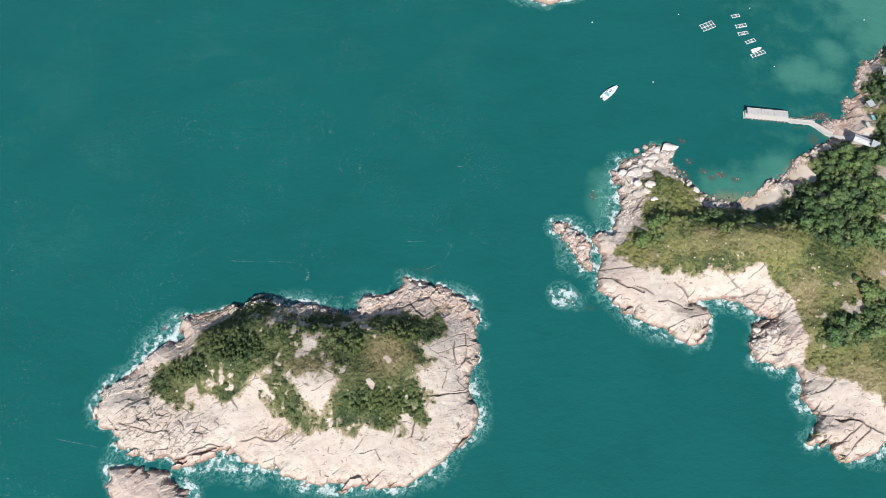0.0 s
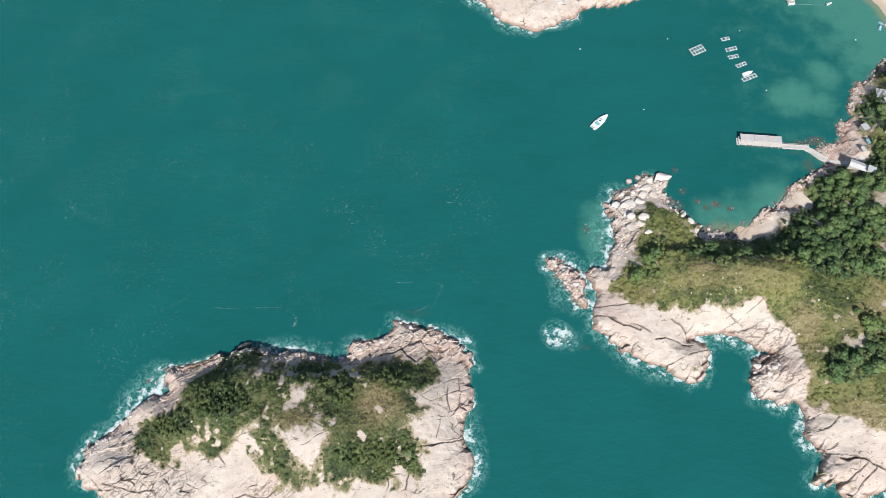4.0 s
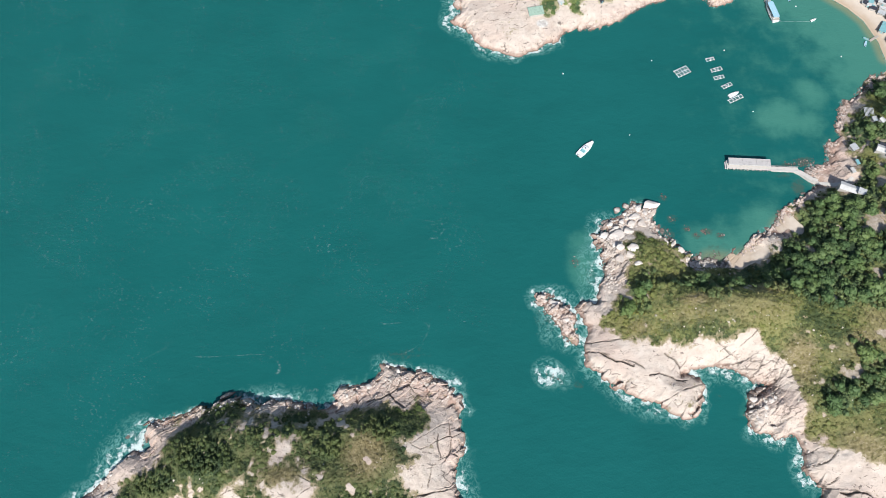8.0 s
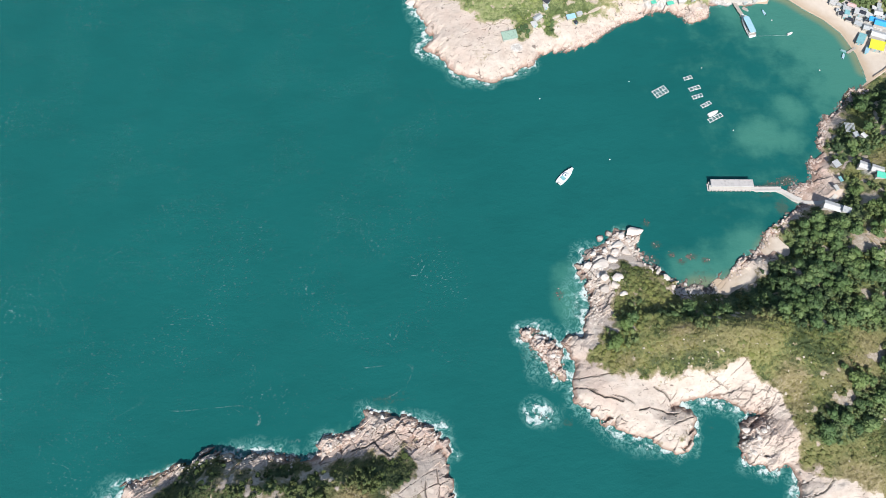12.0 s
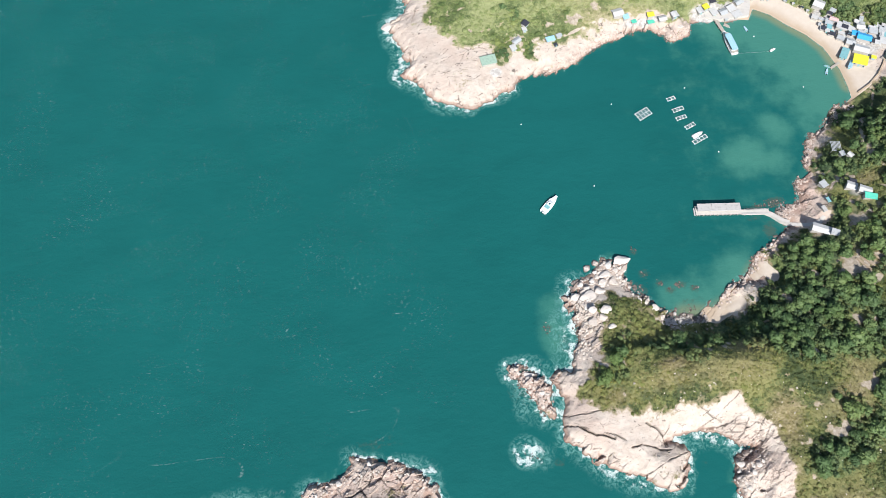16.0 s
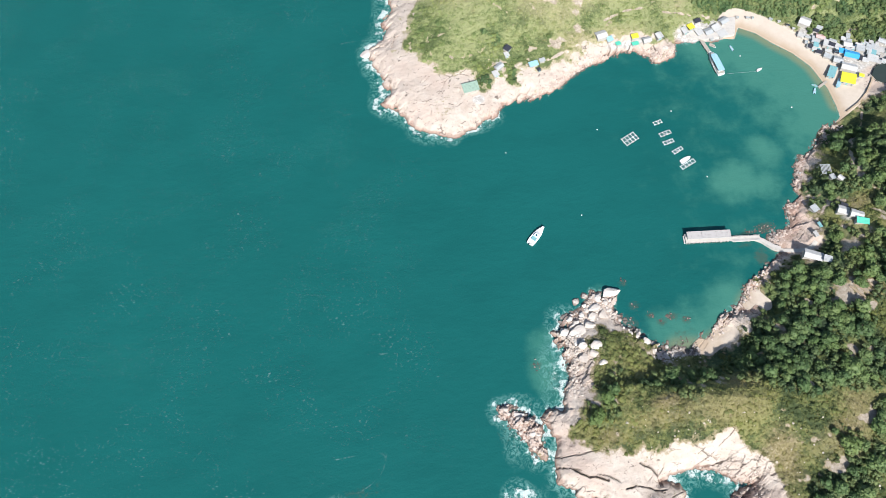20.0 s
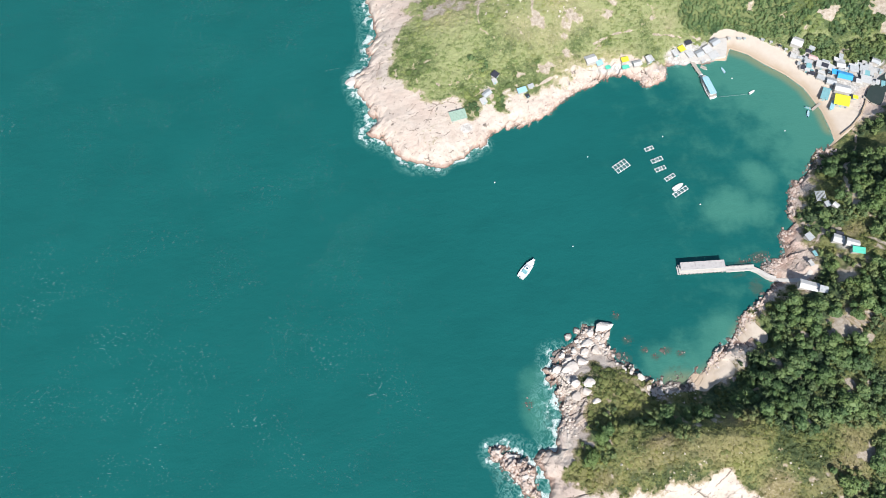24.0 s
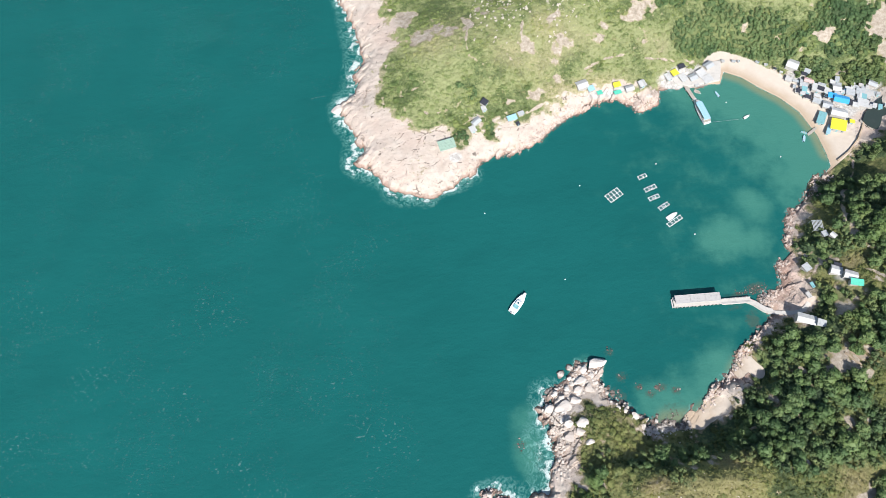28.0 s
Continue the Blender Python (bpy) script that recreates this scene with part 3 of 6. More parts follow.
# hills: x, y, half width, half depth, height
HILLS = (
    (-52, 68, 30, 19, 12), (-98, 80, 26, 14, 10), (-8, 80, 20, 20, 7), (-89, 95, 17, 8, 8.0), (-45, 91, 30, 8, 8), (-136, 18, 12, 8, 2),
    (160, 132, 30, 18, 14), (122, 142, 16, 14, 5), (205, 120, 34, 38, 10), (214, 70, 26, 24, 8), (125, 176, 8, 8, 2),
    (310, 190, 60, 70, 26), (285, 240, 22, 16, 7), (142, 385, 50, 32, 13), (90, 385, 26, 32, 7), (210, 430, 70, 44, 24), (330, 400, 60, 44, 26), (420, 150, 90, 150, 40),
)


# the steep brow over the cove: x, and the y where it drops
SCARP = ((110, 128, 142, 152, 165, 178, 190, 202, 216), (158, 150, 145, 144, 145, 147, 152, 158, 164))
# long open joints in the granite
FRACTURES = [
    [(85, 121), (96, 117), (106, 113), (114, 108), (124, 104), (131, 101)], [(114, 91), (127, 96), (140, 100)], [(84, 126), (96, 124), (111, 126)], [(127, 116), (130, 110), (130, 104)],
    [(179, 47), (192, 48), (200, 43), (212, 38)], [(176, 55), (187, 59), (192, 64)], [(184, 36), (194, 46)], [(187, 32), (200, 42)], [(191, 28), (206, 41)],
]
ISLAND_FRACTURES = [
    [(-10, 59), (0, 61), (11, 62), (18, 65)], [(-117, 37), (-109, 40), (-104, 39), (-90, 41), (-86, 43), (-76, 41), (-70, 44)], [(-38, 100), (-23, 104), (-10, 108), (-7, 113), (-9, 120)],
    [(-4, 111), (1, 104), (5, 99), (8, 88), (11, 76)], [(-22, 55), (-20, 45), (-21, 41)], [(-10, 48), (-12, 41)], [(-151, 51), (-140, 47), (-129, 46), (-127, 51)],
]


# ledges where a slab has parted from the next
LEDGES = [
    [(85, 121.6), (92.1, 118.7), (98.8, 113.9), (104, 112.2), (107, 110.6)], [(113.8, 106.8), (119.9, 105.8), (126.8, 102.8), (131.7, 102.3)], [(123.3, 115.7), (126.4, 112.3), (129.5, 109.5), (131, 104.9)],
    [(151.1, 108), (157, 108.4), (161.8, 109.7)], [(-132, 30), (-118, 36), (-106, 38)], [(-3, 60), (8, 62), (17, 64)], [(190, 46), (199, 44), (208, 40)],
]


def shape_of_land(x, y, d):
    """The land's height without its fine relief."""
    inland = np.maximum(d, 0)
    inland = inland * (1 + 1.6 * spots(x, y, (-84, 106, 13, 8, 1), (-138, 88, 10, 8, 0.5)))
    z = 1.3 * smooth(inland / 2.6) + 6.9 * (1 - np.exp(-inland / 10.5))
    rise = 1 - np.exp(-inland / 13.0)
    for px, py, rx, ry, h in HILLS:
        z = z + (rise if px < 30 else 1 - np.exp(-inland / (19.0 if px < 250 else 45.0))) * h * np.exp(-(((x - px) / rx) ** 2 + ((y - py) / ry) ** 2))
    behind = np.interp(x, *SCARP) - y
    z = z + 3.0 * smooth(behind, -2.5, 1.5) * np.exp(-np.maximum(behind, 0) / 15.0) * smooth(x, 118, 132) * smooth(-x, -214, -198)
    low = np.maximum(smooth(1 - near_line(x, y, BEACH_LINE + [(318, 308), (326, 322)]) / 34.0, 0.0, 0.55), spots(x, y, (238, 347, 18, 8, 1.0), (336, 303, 20, 12, 1), (242, 213, 12, 13, 0.9), (250, 234, 8, 15, 0.8), (264, 254, 12, 7, 0.7), (177, 158, 20, 11, 0.95), (154, 161, 12, 8, 0.85), (208, 180, 9, 8, 0.85), (248, 203, 9, 8, 0.9), (238, 203.5, 12, 7, 0.9)))
    low = np.maximum(low, np.minimum.reduce([np.full(np.shape(x), 1.0), sum(smooth(1 - near_line(x, y, b) / 9.0, 0.0, 0.6) for b in COVE_BEACHES)]))
    z = z * (1 - low) + low * np.minimum(0.16 * inland, 3.0 + 0.03 * inland)
    tip = spots(x, y, (122, 190, 20, 14, 1), (74, 140, 14, 18, 1), (68, 110, 8, 6, 1), (104, 165, 7, 14, 0.8), (213, 195, 14, 7, 0.75), (230, 208, 11, 9, 0.75), (243, 226, 9, 13, 0.75), (256, 249, 9, 9, 0.75), (276, 263, 16, 5, 0.8), (195, 178, 12, 5, 0.6), (178, 160, 15, 9, 0.7), (207, 176, 10, 8, 0.6), (8, 108, 26, 15, 0.95), (-20, 108, 18, 8, 0.9), (-50, 105, 16, 5, 0.85), (-30, 106, 16, 6, 0.9), (-114, 103, 12, 6, 0.75), (-150, 76, 16, 12, 0.75), (-133, 92, 10, 10, 0.7), (-138, 18, 20, 14, 0.6))
    z = z * (1 - 0.72 * tip)
    return np.where(d > 0, z, np.maximum(d * 0.8, -6))


def cover(x, y, d, green):
    """How green, how dry and how sandy the ground is, each from 0 to 1."""
    veg = smooth(green + (1.6 + 2.6 * smooth(x, 30, 60)) * fractal(x, y, 16, 5, 31) + 6.0 * fractal(x, y, 5, 3, 35) + 0.4, -4.6, 5.0) * smooth(green + 1.5 * fractal(x, y, 6, 2, 36), -4.5, -1.0)
    ax, ay = x + 7 * fractal(x, y, 11, 4, 45), y + 7 * fractal(x, y, 11, 4, 46)
    bare = np.maximum(spots(ax, ay, *BARE), spots(ax, ay, *BARE_EAST))
    for line in TRAILS:
        bare = np.maximum(bare, 0.57 * smooth(1.25 - near_line(x + 1.2 * fractal(x, y, 7, 2, 47), y, line)))
    veg = veg * (1 - smooth(bare + 0.9 * fractal(x, y, 9, 5, 37) + 0.3 * fractal(x, y, 2.5, 2, 38), 0.32, 0.70))
    veg = veg * (1 - smooth(fractal(x, y, 5, 3, 39) + 0.2 * fractal(x, y, 40, 2, 43) - 0.25 * smooth(green, 4, 14), 0.38, 0.75))
    dry = spots(
        x, y, (-22, 78, 16, 12, 0.9), (-62, 72, 14, 7, 0.9), (139, 132, 26, 9, 0.62), (166, 131, 20, 11, 0.72), (178, 142, 14, 6, 0.9), (140, 139, 10, 5, 0.9), (219, 113, 14, 9, 0.8), (236, 144, 10, 7, 0.7), (186, 105, 9, 17, 0.8), (184, 84, 7, 14, 0.75), (205, 62, 16, 14, 0.95),
        (215, 105, 18, 12, 0.7), (226, 118, 18, 14, 0.6), (262, 205, 12, 10, 0.5), (272, 218, 14, 6, 0.7), (110, 130, 12, 8, 0.6), (175, 352, 40, 10, 0.75), (100, 395, 34, 26, 0.5), (165, 378, 60, 26, 0.55), (255, 176, 16, 14, 0.7), (225, 372, 22, 14, 0.5), (125, 181, 9, 6, 0.35),
    )
    dry = np.clip(dry + 0.30 * fractal(x, y, 14, 4, 41) - 0.6 * spots(x, y, (128, 160, 18, 13, 1), (122, 178, 8, 5, 1)), 0, 1)
    sand = smooth(1 - near_line(x, y, BEACH_LINE) / 17.0, 0.0, 0.45)
    for b, wide in zip(COVE_BEACHES, (6.5, 4.2)):
        sand = np.maximum(sand, smooth(1 - (near_line(x, y, b) + 1.6 * fractal(x, y, 5, 3, 49)) / wide, 0, 0.5))
    sand = np.maximum(sand, spots(x, y, (310, 291, 7, 6, 1.1))) * (1 - smooth(lookup(D_GREEN, x, y) * (y < 292) * (x > 285), 0.0, 1.5))
    return veg, dry, sand * (1 - 0.9 * smooth(x, 306, 318) * smooth(y, 296, 304))


def wobble(x, y):
    return fractal(x, y, 9, 4, 51) * 2.6, fractal(x, y, 9, 4, 57) * 2.6


def shore_depth(x, y, d_grid):
    """How far inside the ragged, blocky shore each place lies."""
    rocky = smooth(near_line(x, y, BEACH_LINE), 9, 16)
    wx, wy = wobble(x, y)
    d = lookup(d_grid, x + wx * rocky, y + wy * rocky) + 0.8 * rocky * fractal(x, y, 2.5, 2, 61)
    _, own = blocks(x + 0.8 * fractal(x, y, 3, 2, 89), y, 6.0, 2.6, radians(38), 111)
    return d + rocky * (own - 0.5) * 3.4 * smooth(fractal(x, y, 26, 2, 113), -0.45, 0.1) * smooth(9 - np.abs(d), 0, 6)


def relief(x, y, d_grid, fine=True):
    """Height and cover of the ground at any places of one land mass."""
    d = shore_depth(x, y, d_grid)
    veg, dry, sand = cover(x, y, d, lookup(D_GREEN, x, y))
    z = shape_of_land(x, y, d)
    joint = broken = np.zeros(np.shape(x))
    if fine:
        bare = (1 - veg) * (1 - smooth(sand, 0.3, 0.6)) * smooth(d, -0.5, 2.0) * (1 - 0.8 * smooth(lookup(D_GREEN, x, y), 3, 9) * (x > 40))
        wx, wy = x + 1.6 * fractal(x, y, 8, 3, 71), y + 1.6 * fractal(x, y, 8, 3, 73)
        broken = smooth(0.75 * fractal(x, y, 32, 3, 79) + spots(x, y, (165, 88, 16, 20, 0.45), (-140, 60, 22, 22, 0.5), (5, 112, 24, 14, 0.9), (-60, 108, 60, 8, 0.7), (105, 175, 14, 24, 0.4), (75, 138, 16, 20, 0.9), (244, 216, 14, 22, 0.9), (-124, 14, 8, 10, 0.6)), 0.18, 0.7)
        far, own = blocks(wx, wy, 17, 8, radians(24), 81)
        z = z + bare * (own - 0.5) * 1.5 * (0.08 + 0.92 * broken)
        crack = 1 - smooth(far, 0.006, 0.038)
        gate = smooth(fractal(x, y, 17, 4, 87), 0.2, 0.42)
        z = z - bare * crack * gate * 0.8
        long_joint = np.zeros(np.shape(x))
        for line in FRACTURES + ISLAND_FRACTURES:
            close = near_line(wx + 0.6 * fractal(x, y, 4, 2, 83), wy, line) + 0.7 * smooth(fractal(x, y, 9, 2, 85), 0.05, 0.5)
            long_joint = np.maximum(long_joint, 1 - smooth(close, 0.05, 0.5))
        ledge = np.zeros(np.shape(x))
        for line in LEDGES:
            close = near_line(wx, wy + 0.5 * fractal(x, y, 5, 2, 84), line)
            ledge = np.maximum(ledge, 1 - smooth(close + 0.45 * fractal(x, y, 3, 2, 86), 0.05, 0.5))
        z = z - ledge * 1.1 * smooth(d, 0.5, 2.0)
        # the ledge's shade goes into the joint colour, besides its real drop
        long_joint = np.maximum(long_joint, 0.8 * ledge)
        z = z - (1 - 0.6 * veg) * long_joint * 0.5 * smooth(d, -0.5, 1.0)
        far2, own2 = blocks(wx + 0.8 * fractal(x, y, 3, 2, 89), wy, 6.0, 2.3, radians(38), 91)
        z = z + bare * broken * (own2 - 0.5) * 1.9
        crack2 = (1 - smooth(far2, 0.02, 0.10)) * broken * smooth(fractal(x, y, 7, 3, 93), -0.3, 0.2)
        z = z - bare * crack2 * 0.6
        ridges = 1 - np.abs(fractal(x * 0.8 + y * 0.5, y - 0.4 * x, 5, 4, 95)) * 2
        z = z + bare * (0.26 * ridges * broken + 0.6 * fractal(x, y, 17, 3, 97) + 0.10 * fractal(x, y, 1.6, 2, 98)) + veg * (1 - smooth(sand, 0.2, 0.5)) * (0.45 * fractal(x, y, 5, 3, 99) + 0.40 * fractal(x, y, 1.7, 2, 94))
        joint = np.clip(np.maximum.reduce([crack * gate * 0.75, crack2 * 0.7, long_joint]), 0, 1) * (1 - smooth(sand, 0.3, 0.6))
        z = np.where(d > 0.8, np.maximum(z, 0.25), z)
    return z, d, veg, dry, sand, joint, broken


def sheet(name, verts, quads, material, values=None, smooth_faces=True):
    """One mesh object from arrays, with named values on its points."""
    mesh = bpy.data.meshes.new(name)
    n = quads.shape[1]
    mesh.vertices.add(len(verts)), mesh.loops.add(quads.size), mesh.polygons.add(len(quads))
    mesh.vertices.foreach_set("co", verts.astype(np.float32).ravel())
    mesh.loops.foreach_set("vertex_index", quads.astype(np.int32).ravel())
    mesh.polygons.foreach_set("loop_start", np.arange(0, quads.size, n, dtype=np.int32))
    mesh.polygons.foreach_set("loop_total", np.full(len(quads), n, np.int32))
    mesh.polygons.foreach_set("use_smooth", np.full(len(quads), smooth_faces))
    mesh.update(calc_edges=True)
    for key, value in (values or {}).items():
        mesh.attributes.new(key, "FLOAT", "POINT").data.foreach_set("value", value.astype(np.float32).ravel())
    mesh.materials.append(material)
    return new(name, mesh)


def grid_quads(keep):
    """The quads of a grid whose four corners are kept, and the kept points' old numbers."""
    rows, cols = keep.shape
    number = np.arange(rows * cols).reshape(rows, cols)
    whole = keep[:-1, :-1] & keep[1:, :-1] & keep[:-1, 1:] & keep[1:, 1:]
    quads = np.stack([number[:-1, :-1], number[:-1, 1:], number[1:, 1:], number[1:, :-1]], -1)[whole]
    used, quads = np.unique(quads, return_inverse=True)
    return used, quads.reshape(-1, 4)


WOODS = (
    (-119, 75, 13, 8, 1.1), (-100, 84, 18, 13, 1.0), (-57, 94, 24, 6, 1.15), (-18, 92, 20, 8, 0.85), (-13, 56, 10, 7, 1.0), (-34, 58, 16, 8, 0.85), (-42, 83, 10, 8, 0.9), (-76, 56, 8, 6, 0.5), (128, 158, 14, 8, 0.62), (113, 148, 9, 7, 0.9),
    (157, 149, 24, 6, 1), (193, 152, 32, 14, 1.1), (224, 160, 36, 18, 1.1), (238, 137, 26, 16, 0.95), (200, 86, 15, 10, 1), (214, 88, 14, 12, 0.8), (206, 138, 22, 14, 1.0), (192, 146, 14, 8, 0.9), (222, 98, 16, 16, 0.9), (150, 137, 26, 9, 0.50), (214, 112, 12, 14, 0.58), (114, 141, 12, 9, 0.75), (139, 149, 14, 6, 0.85), (190, 112, 8, 14, 0.45), (236, 112, 18, 14, 0.9),
)
EAST_WOODS = (
    (240, 184, 26, 18, 1.1), (217, 181, 14, 8, 1), (270, 186, 28, 22, 1), (292, 259, 26, 14, 1.1), (290, 236, 20, 16, 1.1), (262, 232, 10, 20, 1), (252, 208, 10, 8, 0.8), (257, 203, 10, 8, 1.2), (249, 194, 10, 6, 1.1), (257, 230, 7, 12, 1.2), (280, 233, 14, 14, 1.15), (285, 214, 12, 10, 1.1), (300, 210, 30, 20, 1), (322, 280, 16, 8, 1.2), (338, 290, 12, 6, 1.1),
    (255, 374, 30, 15, 1), (112, 360, 30, 16, 0.5), (150, 372, 36, 16, 0.42), (180, 400, 30, 16, 0.36), (282, 366, 30, 14, 1), (308, 337, 16, 9, 1.2), (336, 328, 14, 9, 1.1), (240, 395, 40, 16, 0.7), (334, 358, 32, 22, 1.0), (352, 385, 40, 30, 0.9), (300, 356, 20, 10, 0.8), (98, 335, 5, 3, 1.1), (80, 331, 4, 3, 0.9), (116, 336, 5, 4, 1.1),
)


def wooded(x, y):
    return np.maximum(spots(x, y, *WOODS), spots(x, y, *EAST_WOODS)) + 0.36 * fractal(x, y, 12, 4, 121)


def right_limit(y):
    return np.where(y < 105, 226 + 0.3 * y, 262 + 0.5 * (y - 105))


LEVELS = []


def ground(name, label, x0, x1, y0, y1, step, d_grid):
    x, y = np.meshgrid(np.arange(x0, x1, step), np.arange(y0, y1, step))
    keep = (lookup(d_grid, x, y) > -6) & (x < right_limit(y) + 14)
    used, quads = grid_quads(keep)
    x, y = x.ravel()[used], y.ravel()[used]
    z, d, veg, dry, sand, joint, broken = relief(x, y, d_grid)
    level = np.full(keep.size, np.nan)
    level[used] = z
    LEVELS.append((x0, y0, step, level.reshape(keep.shape)))
    rust = spots(x, y, (240, 212, 10, 12, 1), (246, 226, 9, 13, 1), (254, 245, 8, 8, 0.8), (264, 258, 10, 5, 1), (284, 270, 12, 4, 0.9), (205, 189, 9, 8, 0.9), (209, 179, 8, 7, 0.8), (188, 343, 20, 4, 0.8), (207, 337, 9, 4, 0.8), (76, 140, 10, 14, 0.7), (168, 98, 8, 6, 0.6), (146, 331, 16, 4, 0.6), (6, 110, 24, 12, 0.8), (-24, 109, 16, 7, 0.8), (-56, 107, 14, 5, 0.8), (-140, 88, 14, 10, 0.6), (-118, 104, 12, 5, 0.7), (-138, 18, 18, 12, 0.7), (16, 70, 4, 26, 0.8), (198, 38, 18, 12, 0.5), (166, 92, 8, 6, 0.7), (40, 340, 6, 30, 0.5))
    rust = np.maximum(rust, smooth(5 - d, 0, 5) * smooth(fractal(x, y, 15, 3, 115), 0.0, 0.5) * 0.8)
    inland = smooth(lookup(D_GREEN, x, y), 3.0, 9.0) * smooth(x, 40, 60) * (1 - spots(x, y, (243, 214, 10, 14, 1.0)))
    meadow = smooth(y, 316, 332)
    yard = spots(x, y, (304, 325, 10, 9, 1.5), (316, 314, 11, 10, 1.5), (327, 314, 13, 8, 1.4), (338, 320, 8, 4, 0.9), (299, 336, 6, 8, 0.8), (242, 350, 20, 6, 1.7), (189, 348, 20, 3, 0.8), (265, 213, 6, 5, 0.6), (312, 304, 8, 7, 0.9), (92, 324, 5, 3.5, 0.8), (108, 343, 4, 6, 0.6))
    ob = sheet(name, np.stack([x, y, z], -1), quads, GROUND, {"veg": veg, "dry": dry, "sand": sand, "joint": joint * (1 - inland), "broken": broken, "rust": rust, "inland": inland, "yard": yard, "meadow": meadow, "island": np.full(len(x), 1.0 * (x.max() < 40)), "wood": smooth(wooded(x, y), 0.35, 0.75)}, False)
    return tagged(ob, label, "ground", kind="structure")


ground("ground_island", "pale pink granite island with cracked slabs and scrub", -176, 34, 0, 132, 0.4, D_ISLAND)
ground("ground_mainland", "rocky granite coast with slabs, scrub hills and sandy beach", 26, 420, 8, 476, 0.48, D_MAIN)


def far_ground():
    """The land goes on behind the hills, out of sight."""
    xs, ys = np.meshgrid(np.arange(30, 1500, 14.0), np.arange(-290, 1500, 14.0))
    d = inside_by(xs, ys, MAINLAND)
    keep = (d > 6) & ((xs > right_limit(ys) - 4) | (ys > 462) | (ys < 20))
    used, quads = grid_quads(keep)
    x, y, d = xs.ravel()[used], ys.ravel()[used], d.ravel()[used]
    z = shape_of_land(x, y, d) + 14 * smooth(d, 60, 400) * (1 + fractal(x, y, 160, 4, 101)) - 0.4
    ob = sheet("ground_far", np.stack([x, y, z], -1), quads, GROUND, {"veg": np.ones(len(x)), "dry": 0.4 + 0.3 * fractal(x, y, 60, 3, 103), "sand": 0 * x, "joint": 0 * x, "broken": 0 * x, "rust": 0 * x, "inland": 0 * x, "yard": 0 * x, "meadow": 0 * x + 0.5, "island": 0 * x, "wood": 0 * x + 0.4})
    tagged(ob, "green scrub hills inland behind the bay", "ground", kind="structure")


far_ground()


def at_height(x, y):
    """The height of the ground at one place."""
    x0, y0, step, level = LEVELS[0 if x < 30 and y < 140 else 1]
    i, j = round((x - x0) / step), round((y - y0) / step)
    if 0 <= j < level.shape[0] and 0 <= i < level.shape[1] and level[j, i] == level[j, i]:
        return float(level[j, i])
    return float(relief(np.array([float(x)]), np.array([float(y)]), D_ISLAND if x < 30 and y < 140 else D_MAIN)[0][0])


